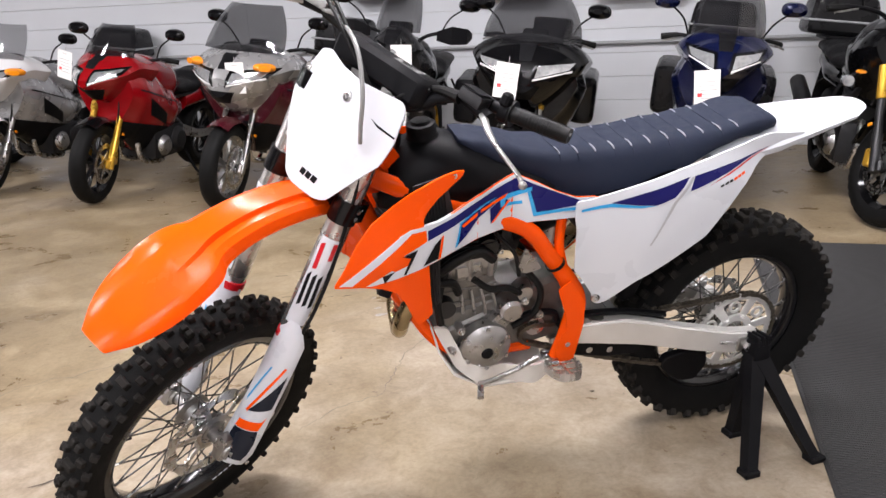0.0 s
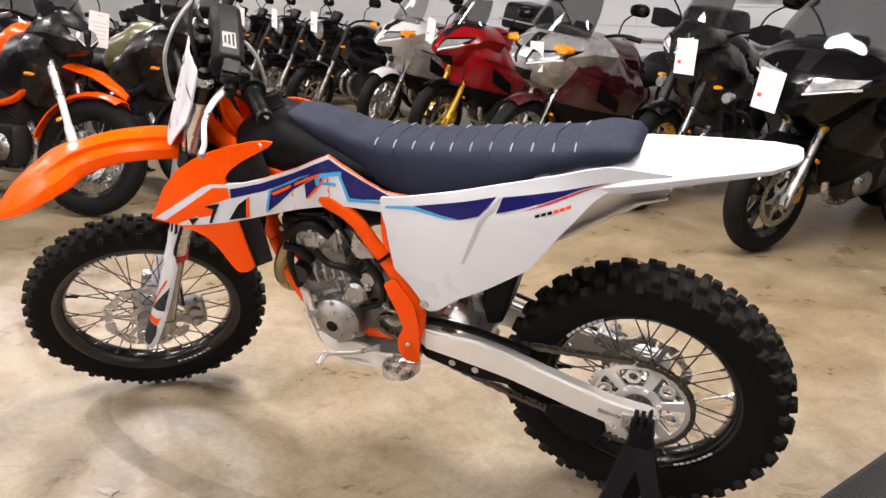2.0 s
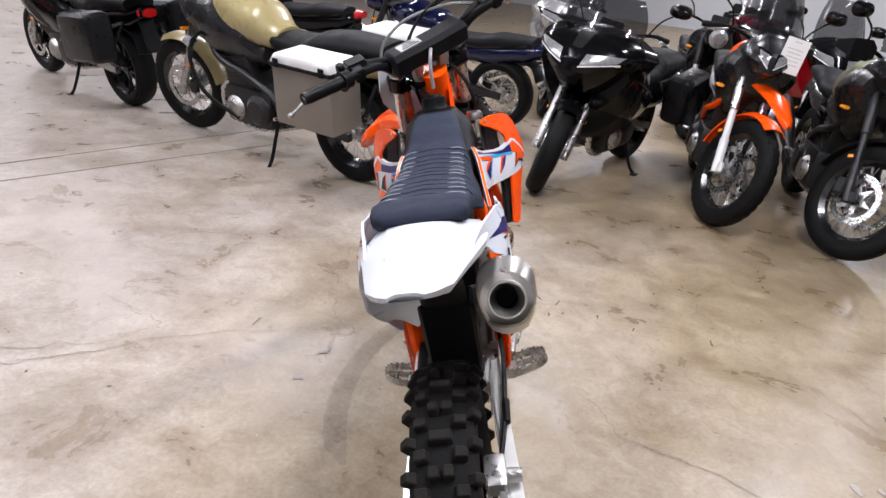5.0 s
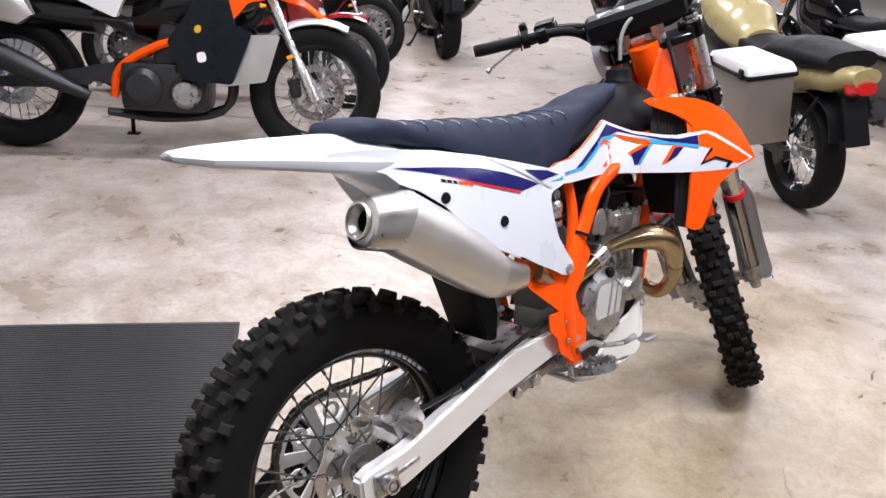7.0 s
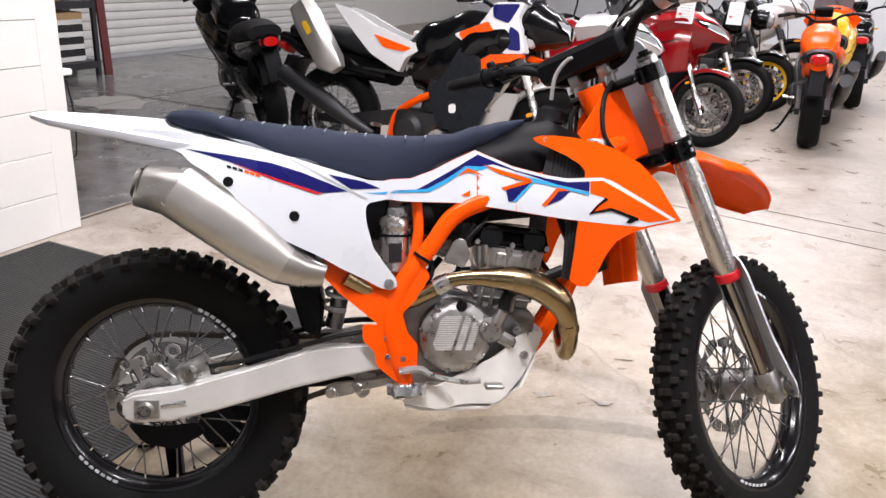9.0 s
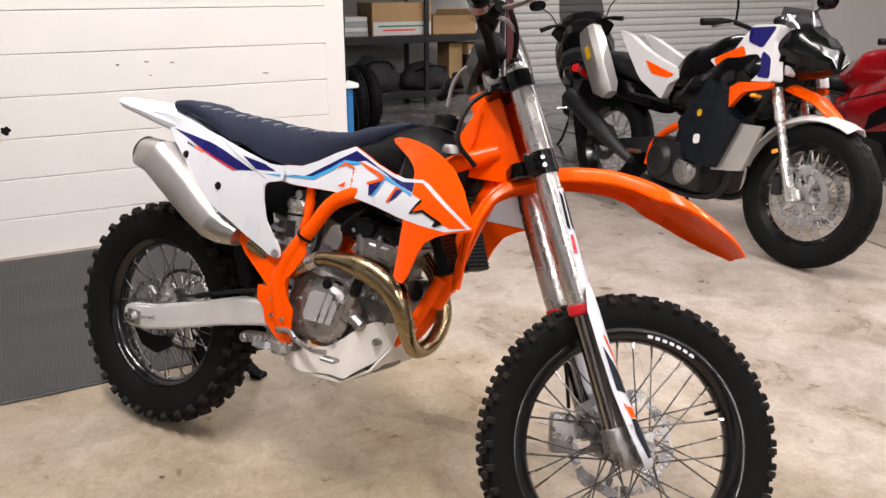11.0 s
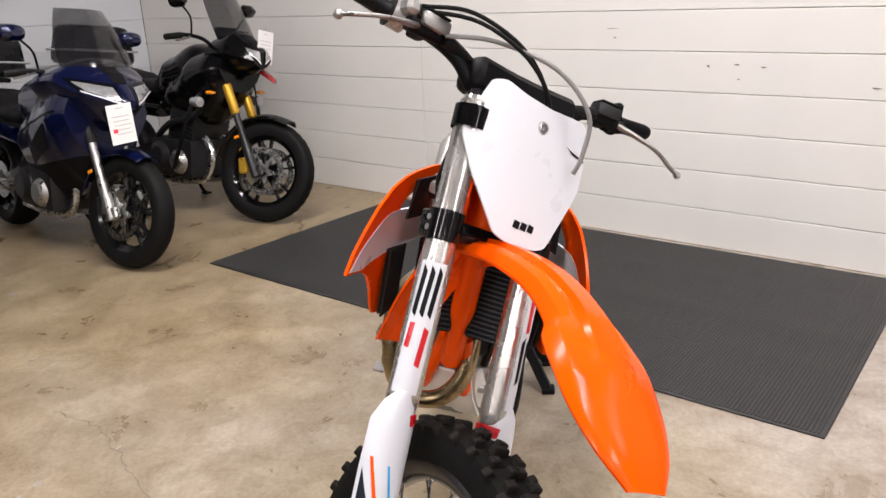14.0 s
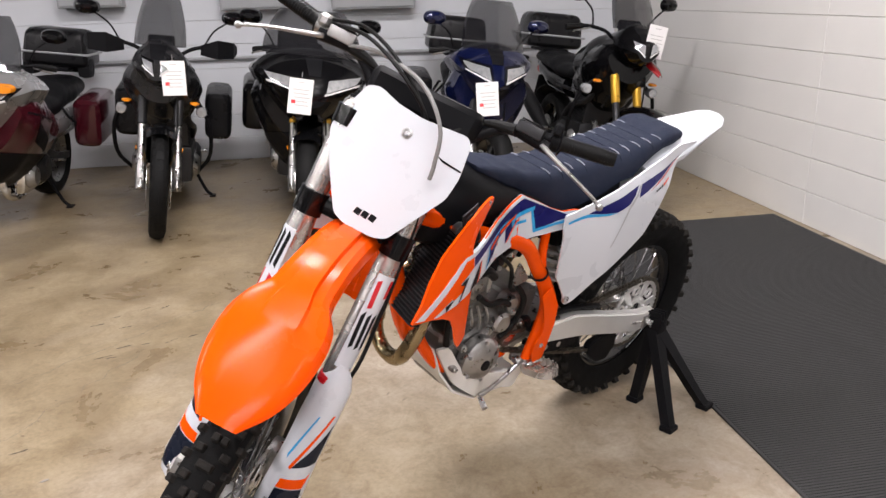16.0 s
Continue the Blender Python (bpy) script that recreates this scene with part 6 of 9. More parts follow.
# front caliper
SPOT = STEER @ pose(AXF - 0.065, 0, 0)
bm = box(0.055, 0.045, 0.095, pose(-0.065, 0.058, -0.610, 0, 18, 0), 0.010, 2)
add(bm, lathe([(0, 0.014), (0.016, 0.014), (0.018, 0)], 18, m=pose(-0.060, 0.080, -0.590)))
add(bm, lathe([(0, 0.014), (0.016, 0.014), (0.018, 0)], 18, m=pose(-0.072, 0.080, -0.632)))
add(bm, box(0.10, 0.012, 0.03, pose(-0.02, 0.085, -0.625, 0, 10, 0), 0.003))
spart("front_brake_caliper", bm, M_ALU, None, "cast front brake caliper")

# number plate
SPOT = STEER @ pose(-0.021, 0.022, 0)
PL = [(-0.115, 0.280), (-0.088, 0.288), (-0.040, 0.274), (0.02, 0.268), (0.118, 0.276), (0.132, 0.262), (0.140, 0.190), (0.134, 0.140), (0.062, 0.014), (0.035, 0.004), (-0.035, 0.004), (-0.062, 0.014), (-0.125, 0.110), (-0.152, 0.170), (-0.148, 0.195)]
bm = bmesh.new()
bm = skin(chamfered(PL, 0.008), lambda x, z: 1.0, 0.0, 0.02)
for v in bm.verts:
    l, h = v.co.x, v.co.z
    v.co = Vector((0.114 - 0.075 * h - 1.1 * l * l, l, h))
g = bmesh.ops.extrude_face_region(bm, geom=bm.faces[:])
bmesh.ops.translate(bm, vec=(-0.004, 0, 0), verts=[v for v in g["geom"] if isinstance(v, bmesh.types.BMVert)])
number_plate = spart("number_plate", bm, M_WHITE, None, "blank white front number plate", smooth=50)


def plate_patch(pts, lift):
    bm = skin(pts, lambda x, z: 1.0, 0.0, 0.02)
    for v in bm.verts:
        l, h = v.co.x, v.co.z
        v.co = Vector((0.114 - 0.075 * h - 1.1 * l * l + lift, l, h))
    return bm


spart("plate_slot", plate_patch([(0.075, 0.216), (0.095, 0.206), (0.137, 0.202), (0.137, 0.206), (0.095, 0.211)], 0.0008), M_BLACKGRAPH, number_plate)
spart("bolt", moved(lathe([(0, 0.002), (0.005, 0.002), (0.006, 0.005), (0.011, 0.004), (0.012, 0)], 18), pose(0.096, 0.004, 0.228, 0, 0, -90)), M_STEEL, number_plate)
for i, x in enumerate((-0.017, 0.0, 0.017)):
    spart("plate_mark", plate_patch([(x - 0.008, 0.034), (x - 0.005, 0.048), (x + 0.009, 0.046), (x + 0.006, 0.032)], 0.0009), M_BLACKGRAPH, number_plate)

SPOT = STEER @ pose(0, 0.012, -0.004)
# front fender: ridge line (f, h) with half width and side drop
FEN = [(-0.225, -0.215, 0.050, 0.010), (-0.17, -0.105, 0.054, 0.014), (-0.10, -0.026, 0.056, 0.020), (-0.03, 0.006, 0.058, 0.028), (0.05, 0.010, 0.060, 0.034), (0.13, -0.002, 0.061, 0.036), (0.21, -0.026, 0.061, 0.038), (0.268, -0.054, 0.063, 0.040), (0.312, -0.083, 0.068, 0.044), (0.342, -0.109, 0.090, 0.044), (0.380, -0.148, 0.100, 0.038), (0.424, -0.206, 0.096, 0.029), (0.462, -0.262, 0.074, 0.018), (0.486, -0.308, 0.038, 0.006)]
FEN_A = smooth_path([r[:3] for r in FEN], 4)
FEN_B = smooth_path([(r[3], 0, 0) for r in FEN], 4)
rings = []
for i_ in range(len(FEN_A)):
    t = i_ / (len(FEN_A) - 1)
    f, h, w = FEN_A[i_]
    dr = FEN_B[i_].x
    a, b = FEN_A[max(0, i_ - 1)], FEN_A[min(len(FEN_A) - 1, i_ + 1)]
    tx, tz = b[0] - a[0], b[1] - a[1]
    ln_ = math.hypot(tx, tz)
    nx, nz = -tz / ln_, tx / ln_
    if nz < 0:
        nx, nz = -nx, -nz
    prof = [(-1.0, -1.0), (-0.95, -0.72), (-0.86, -0.42), (-0.66, -0.22), (-0.40, -0.23), (-0.34, 0.05), (0, 0.09), (0.34, 0.05), (0.40, -0.23), (0.66, -0.22), (0.86, -0.42), (0.95, -0.72), (1.0, -1.0)]
    fade = max(0.0, min(1.0, (0.86 - t) / 0.25))
    ring = []
    for y, d in prof:
        dd = d
        if abs(y) < 0.6:
            dd = d * fade + (-0.02 - 0.10 * abs(y)) * (1 - fade)
        ring.append(Vector((f + nx * dd * dr, y * w, h + nz * dd * dr)))
    rings.append(ring + [Vector((p.x - nx * 0.005, p.y * 0.965, p.z - nz * 0.005)) for p in ring[::-1]])
spart("front_fender", loft(rings), M_ORANGE, None, "glossy orange front fender", smooth=30)

# paddock stand under the left end of the rear axle
stand = thing("bike_stand", "black plastic tripod stand under the rear axle", "bike stand", pose(0.035, 0.19, 0))
TOP = Vector((-0.02, -0.03, 0.318))
bm = box(0.055, 0.06, 0.06, pose(TOP.x, TOP.y, TOP.z - 0.01, 0, 0, 0), 0.008, 2)
for i in range(3):
    add(bm, box(0.010, 0.064, 0.03, pose(TOP.x - 0.016 + i * 0.016, TOP.y, TOP.z + 0.02), 0.002))
part("cradle", bm, M_BLACK, stand, "ribbed cradle")
for fx, fy in ((0.094, 0.111), (-0.121, 0.121), (0.0, -0.08)):
    foot = Vector((fx, fy, 0.0))
    leg = []
    for t, w in ((0.0, 0.052), (0.35, 0.044), (0.8, 0.036), (1.0, 0.034)):
        p = TOP.lerp(foot, t) + Vector((0, 0, -0.02 * (1 - t)))
        p.z = max(p.z, 0.006)
        leg.append([p + Vector((w / 2 * a, 0.017 * b, 0)) for a, b in ((-1, -1), (1, -1), (1, 1), (-1, 1))])
    part("leg", loft(leg), M_BLACK, stand)
    part("foot", box(0.05, 0.045, 0.02, pose(fx, fy, 0.010), 0.004), M_BLACK, stand)


# ---- the other motorcycles in the shop ----
P_BLACK = M_BLACK_GLOSS
P_BLUE = mat("blue_metallic_paint", (0.003, 0.006, 0.038), 0.18, metal=0.3, var=0.1, coat=0.5)
P_RED = mat("red_paint", (0.25, 0.003, 0.006), 0.2, var=0.06, coat=0.4)
P_MAROON = mat("maroon_paint", (0.05, 0.005, 0.010), 0.16, var=0.1, coat=0.7)
P_SILVER = mat("silver_paint", (0.36, 0.36, 0.36), 0.26, metal=0.5, var=0.04, coat=0.5)
P_WHITE = mat("white_paint", (0.66, 0.66, 0.66), 0.2, var=0.03, coat=0.4)
P_OLIVE = mat("olive_paint", (0.13, 0.135, 0.055), 0.35, var=0.08, coat=0.3)
P_TAN = mat("sand_paint", (0.34, 0.28, 0.13), 0.3, var=0.06, coat=0.4)
P_GREY = mat("dark_grey_paint", (0.010, 0.010, 0.011), 0.28, var=0.1)
P_GOLD = mat("gold_anodised", (0.62, 0.36, 0.04), 0.3, metal=0.6, var=0.05)
P_YELLOW = mat("yellow_paint", (0.65, 0.38, 0.01), 0.3, coat=0.3)
P_LEATHER = mat("black_vinyl", (0.007, 0.007, 0.008), 0.55, var=0.2, scale=20, bump=0.4, bscale=400, spec=0.14)
P_GLASS = glassy("tinted_windscreen", (0.012, 0.012, 0.014), 0.03, 0.55)
P_CLEAR = glassy("clear_windscreen", (0.05, 0.05, 0.055), 0.03, 0.35)
P_LENS = mat("headlight_lens", (0.42, 0.43, 0.44), 0.08, metal=0.55, var=0.5, scale=45, bump=0.6, bscale=70, coat=0.8)
P_AMBER = mat("amber_lens", (0.85, 0.28, 0.01), 0.2, var=0.1, coat=0.5)
P_TAIL = mat("red_lens", (0.55, 0.01, 0.01), 0.2, var=0.1, coat=0.5)
P_PAPER = mat("paper_tag", (0.82, 0.81, 0.80), 0.7, var=0.03)
P_INK = mat("grey_print", (0.45, 0.44, 0.43), 0.7)
P_INKRED = mat("red_print", (0.80, 0.06, 0.07), 0.7)
P_TYRE = mat("road_tyre", (0.006, 0.006, 0.006), 0.6, var=0.3, scale=20, bump=0.4, bscale=120, spec=0.12)
P_DISC = mat("brake_disc_steel", (0.42, 0.42, 0.41), 0.26, metal=1.0, var=0.25, scale=60)
P_CASE = mat("black_case_plastic", (0.008, 0.008, 0.009), 0.3, var=0.15, bump=0.2, bscale=500, spec=0.2)


def hull(rows, n=24, e=2.4, chin=0.0, crown=0.0):
    """A closed body of squarish sections: x, bottom, top, half width, shift of the widest point 0..1, roundness."""
    rings = []
    xs = [r[0] for r in rows]
    k = max(10, int(abs(xs[-1] - xs[0]) / 0.035))
    for i in range(k + 1):
        x = xs[0] + (xs[-1] - xs[0]) * i / k
        tab = rows if xs[0] < xs[-1] else rows[::-1]
        zb, zt, w, mid = lerp_table(x, tab)
        zm = zb + (zt - zb) * mid
        ring = []
        for j in range(n):
            a = 2 * math.pi * j / n
            c, s_ = math.cos(a), math.sin(a)
            y = w * math.copysign(abs(c) ** (2 / e), c)
            h = math.copysign(abs(s_) ** (2 / e), s_)
            y *= 1 - (crown * h if h > 0 else -chin * h)
            ring.append((x, y, zm + h * ((zt - zm) if h > 0 else (zm - zb))))
        rings.append(ring)
    return loft(rings)


def patch(bm, test, lift=0.004):
    """The faces of bm whose centre and normal pass the test, lifted off as a shell of their own."""
    bmesh.ops.recalc_face_normals(bm, faces=bm.faces)
    out, seen = bmesh.new(), {}
    for f in bm.faces:
        c = f.calc_center_median()
        if test(c, f.normal):
            vs = []
            for v in f.verts:
                if v.index not in seen or True:
                    seen[v.index] = seen.get(v.index) or out.verts.new(v.co + v.normal * lift)
                vs.append(seen[v.index])
            out.faces.new(vs)
    bm.free()
    g = bmesh.ops.extrude_face_region(out, geom=out.faces[:])
    bmesh.ops.translate(out, vec=(-0.006, 0, 0), verts=[v for v in g["geom"] if isinstance(v, bmesh.types.BMVert)])
    return out


def cut(bm, planes, lift=0.004):
    """What is left of a hull inside the planes, lifted off as a thin shell."""
    for co, no in planes:
        bmesh.ops.bisect_plane(bm, geom=bm.verts[:] + bm.edges[:] + bm.faces[:], plane_co=co, plane_no=no, clear_outer=True, dist=1e-6)
    bmesh.ops.recalc_face_normals(bm, faces=bm.faces)
    bm.normal_update()
    for v in bm.verts:
        v.co += v.normal * lift
    return bm


def yz_planes(pts, s, xmin):
    """Planes that keep a convex outline in (y, z), mirrored by s, ahead of xmin."""
    P = [Vector((0, s * y, z)) for y, z in pts]
    mid = sum(P, Vector()) / len(P)
    out = [(Vector((xmin, 0, 0)), Vector((-1, 0, 0)))]
    for a, b in zip(P, P[1:] + P[:1]):
        n_ = Vector((0, (b - a).z, -(b - a).y)).normalized()
        out.append((a, n_ if n_.dot(mid - a) < 0 else -n_))
    return out


def xz_planes(pts, s, ymin):
    P = [Vector((x, 0, z)) for x, z in pts]
    mid = sum(P, Vector()) / len(P)
    out = [(Vector((0, s * ymin, 0)), Vector((0, -s, 0)))]
    for a, b in zip(P, P[1:] + P[:1]):
        n_ = Vector(((b - a).z, 0, -(b - a).x)).normalized()
        out.append((a, n_ if n_.dot(mid - a) < 0 else -n_))
    return out


def moto_wheel(name, R, half, rim_r, parent, m, style, rim_mat, block):
    prof = [(rim_r - 0.008, half * 0.72), (rim_r + 0.012, half * 0.92), (rim_r + (R - rim_r) * 0.5, half), (R - 0.022, half * 0.86), (R - 0.006, half * 0.5), (R, 0)]
    tyre = part(name, lathe(prof + [(r, -y) for r, y in prof[-2::-1]], 44), P_TYRE, parent, "", m)
    if block:
        bm = bmesh.new()
        n = 34
        for k in range(n):
            for y, t, o in ((half * 0.62, 30, 0), (-half * 0.62, -30, 0), (half * 0.2, 8, 0.5), (-half * 0.2, -8, 0.5)):
                a = 360 * (k + o) / n
                add(bm, box(0.014, half * 0.34, R * 0.105, pose(0, 0, 0, 0, a, 0) @ pose(R - 0.008 - 0.010 * (o == 0), y, 0, 0, 0, t), 0))
        tagged(part("tread", bm, P_TYRE, tyre, smooth=0), "blocks of tyre tread", "", "", "stuff")
    rp = [(rim_r - 0.006, half * 0.75), (rim_r + 0.004, half * 0.75), (rim_r - 0.016, half * 0.55), (rim_r - 0.024, 0), (rim_r - 0.016, -half * 0.55), (rim_r + 0.004, -half * 0.75), (rim_r - 0.006, -half * 0.75), (rim_r - 0.034, -half * 0.3), (rim_r - 0.034, half * 0.3)]
    part("rim", lathe(rp, 44, closed=True), rim_mat, tyre)
    bm = lathe([(0, 0.055), (0.02, 0.055), (0.03, 0.04), (0.045, 0.035), (0.035, 0), (0.045, -0.035), (0.03, -0.04), (0.02, -0.055), (0, -0.055)], 20)
    if style == "wire":
        part("hub", bm, M_ALU, tyre)
        bm = bmesh.new()
        for k in range(28):
            s = 1 if k % 2 else -1
            a = 2 * math.pi * k / 28
            o = 0.8 * (1 if (k // 2) % 2 else -1)
            add(bm, rod((0.042 * math.cos(a + o), s * 0.033, 0.042 * math.sin(a + o)), ((rim_r - 0.03) * math.cos(a), s * 0.008, (rim_r - 0.03) * math.sin(a)), 0.0028, 5))
        tagged(part("wire_spoking", bm, M_STEEL, tyre), "thin wire spokes", "", "", "stuff")
    else:
        part("hub", bm, rim_mat, tyre)
        spoke = None
        for i in range(int(style)):
            for o in (-12, 12):
                q = pose(0, 0, 0, 0, 360 * i / int(style) + o, 0)
                if spoke is None:
                    spoke = part("wheel_spoke", loft([[(r, w * u, t * v) for u, v in ((1, 1), (-1, 1), (-1, -1), (1, -1))] for r, w, t in ((0.035, 0.020, 0.010), (rim_r * 0.6, 0.011, 0.0055), (rim_r - 0.022, 0.015, 0.008))]), rim_mat, tyre, m=q)
                else:
                    shared("wheel_spoke", spoke, q, tyre)
    return tyre


def tag_on(parent, m, w=0.135, h=0.20):
    """A paper price tag: white sheet with printed bars."""
    t = part("price_tag", box(w, 0.0012, h, None, 0.0), P_PAPER, parent, "white paper price tag", m, smooth=0)
    bm = bmesh.new()
    for i in range(6):
        add(bm, box(w * (0.30, 0.7, 0.62, 0.66, 0.5, 0.6)[i], 0.0004, h * 0.018, pose(0.008 * (i > 2), -0.0009, h * (0.40 - i * 0.11) - 0.02 * (i > 0))))
    part("print", bm, P_INK, t, smooth=0)
    part("print", box(w * 0.17, 0.0004, h * 0.10, pose(-w * 0.28, -0.0009, -h * 0.16)), P_INKRED, t, smooth=0)
    part("tag_string", rod((0, 0, h / 2 - 0.006), (0.0, 0.01, h / 2 + 0.035), 0.0012, 5), P_INK, t)


STYLES = {
    # tank, front fairing, nose, seat, tail
    "tour": dict(
        body=[(0.42, 0.42, 0.74, 0.20, 0.5), (0.62, 0.32, 0.86, 0.29, 0.55), (0.90, 0.28, 1.02, 0.34, 0.6), (1.10, 0.34, 1.08, 0.36, 0.6), (1.26, 0.52, 1.06, 0.31, 0.55)],
        nose=[(1.00, 0.58, 1.08, 0.38, 0.72), (1.20, 0.60, 1.10, 0.36, 0.72), (1.34, 0.66, 1.05, 0.30, 0.7), (1.44, 0.72, 0.98, 0.21, 0.65), (1.50, 0.78, 0.90, 0.09, 0.6)],
        tank=[(0.45, 0.66, 0.86, 0.13, 0.5), (0.62, 0.62, 1.00, 0.20, 0.5), (0.90, 0.62, 1.05, 0.20, 0.5), (1.05, 0.66, 1.02, 0.17, 0.5)],
        seat=[(-0.42, 0.70, 0.86, 0.15, 0.5), (-0.1, 0.66, 0.88, 0.18, 0.5), (0.12, 0.64, 0.88, 0.18, 0.5), (0.22, 0.62, 0.80, 0.18, 0.5), (0.45, 0.62, 0.77, 0.16, 0.5), (0.62, 0.66, 0.84, 0.12, 0.5)],
        tail=[(-0.55, 0.55, 0.72, 0.12, 0.5), (-0.3, 0.46, 0.76, 0.20, 0.5), (0.1, 0.44, 0.74, 0.20, 0.5), (0.4, 0.46, 0.70, 0.16, 0.5)],
        screen=(1.30, 1.06, 0.30, 0.42), bars=(0.92, 1.06, 0.36), lights=(1.40, 0.90, 0.19, 0.062), fork=(0.10, 0.05), chin=0.45, crown=0.15),
    "sport": dict(
        body=[(0.50, 0.46, 0.72, 0.16, 0.5), (0.70, 0.34, 0.84, 0.23, 0.55), (0.95, 0.30, 0.98, 0.26, 0.6), (1.15, 0.42, 1.02, 0.27, 0.6), (1.27, 0.56, 1.0, 0.23, 0.55)],
        nose=[(1.00, 0.70, 1.06, 0.28, 0.7), (1.20, 0.70, 1.10, 0.26, 0.7), (1.36, 0.74, 1.03, 0.20, 0.65), (1.46, 0.80, 0.96, 0.12, 0.6), (1.52, 0.85, 0.90, 0.04, 0.5)],
        tank=[(0.45, 0.70, 0.84, 0.11, 0.5), (0.62, 0.68, 0.98, 0.18, 0.5), (0.86, 0.68, 1.04, 0.18, 0.5), (1.02, 0.70, 0.99, 0.14, 0.5)],
        seat=[(-0.32, 0.76, 0.87, 0.12, 0.5), (0.0, 0.72, 0.88, 0.15, 0.5), (0.14, 0.70, 0.86, 0.16, 0.5), (0.25, 0.68, 0.80, 0.16, 0.5), (0.45, 0.68, 0.79, 0.14, 0.5), (0.60, 0.70, 0.84, 0.10, 0.5)],
        tail=[(-0.45, 0.72, 0.82, 0.06, 0.5), (-0.25, 0.64, 0.80, 0.12, 0.5), (0.1, 0.56, 0.76, 0.15, 0.5), (0.4, 0.54, 0.72, 0.14, 0.5)],
        screen=(1.30, 1.05, 0.20, 0.34), bars=(0.98, 1.02, 0.35), lights=(1.38, 0.92, 0.13, 0.062), fork=(0.10, 0.05), chin=0.55, crown=0.25),
    "adv": dict(
        body=[(0.58, 0.60, 0.80, 0.14, 0.5), (0.75, 0.56, 0.96, 0.19, 0.55), (0.98, 0.58, 1.06, 0.24, 0.6), (1.14, 0.68, 1.08, 0.23, 0.6), (1.24, 0.80, 1.06, 0.17, 0.55)],
        nose=[(1.10, 0.92, 1.14, 0.17, 0.5), (1.25, 0.90, 1.18, 0.16, 0.5), (1.36, 0.92, 1.12, 0.13, 0.5), (1.44, 0.95, 1.05, 0.07, 0.5)],
        tank=[(0.48, 0.74, 0.88, 0.11, 0.5), (0.66, 0.74, 1.02, 0.17, 0.5), (0.88, 0.74, 1.10, 0.18, 0.5), (1.06, 0.78, 1.08, 0.14, 0.5)],
        seat=[(-0.30, 0.82, 0.92, 0.13, 0.5), (0.0, 0.78, 0.93, 0.15, 0.5), (0.16, 0.76, 0.91, 0.16, 0.5), (0.27, 0.74, 0.86, 0.16, 0.5), (0.48, 0.74, 0.86, 0.13, 0.5), (0.64, 0.78, 0.92, 0.09, 0.5)],
        tail=[(-0.42, 0.78, 0.86, 0.07, 0.5), (-0.2, 0.70, 0.84, 0.12, 0.5), (0.1, 0.62, 0.80, 0.14, 0.5), (0.4, 0.60, 0.78, 0.13, 0.5)],
        screen=(1.30, 1.14, 0.15, 0.30), bars=(1.02, 1.14, 0.41), lights=(1.36, 1.02, 0.055, 0.055), fork=(0.105, 0.05), chin=0.4, crown=0.25),
    "naked": dict(
        body=[(0.55, 0.52, 0.72, 0.12, 0.5), (0.75, 0.48, 0.80, 0.15, 0.55), (0.95, 0.50, 0.86, 0.16, 0.6), (1.05, 0.62, 0.86, 0.12, 0.6)],
        nose=[(1.18, 0.84, 1.02, 0.10, 0.5), (1.26, 0.82, 1.04, 0.11, 0.5), (1.34, 0.84, 1.02, 0.10, 0.5), (1.38, 0.88, 0.98, 0.06, 0.5)],
        tank=[(0.45, 0.68, 0.80, 0.10, 0.5), (0.62, 0.68, 0.93, 0.16, 0.5), (0.86, 0.68, 0.98, 0.17, 0.5), (1.06, 0.72, 0.93, 0.11, 0.5)],
        seat=[(-0.30, 0.72, 0.82, 0.10, 0.5), (0.0, 0.68, 0.82, 0.13, 0.5), (0.2, 0.66, 0.78, 0.14, 0.5), (0.45, 0.66, 0.77, 0.13, 0.5), (0.58, 0.68, 0.80, 0.10, 0.5)],
        tail=[(-0.40, 0.68, 0.76, 0.06, 0.5), (-0.2, 0.60, 0.76, 0.10, 0.5), (0.1, 0.54, 0.74, 0.12, 0.5), (0.4, 0.54, 0.70, 0.12, 0.5)],
        screen=None, bars=(1.06, 1.06, 0.38), lights=(1.37, 0.93, 0.0, 0.085), fork=(0.10, 0.05), chin=0.1, crown=0.1),
}


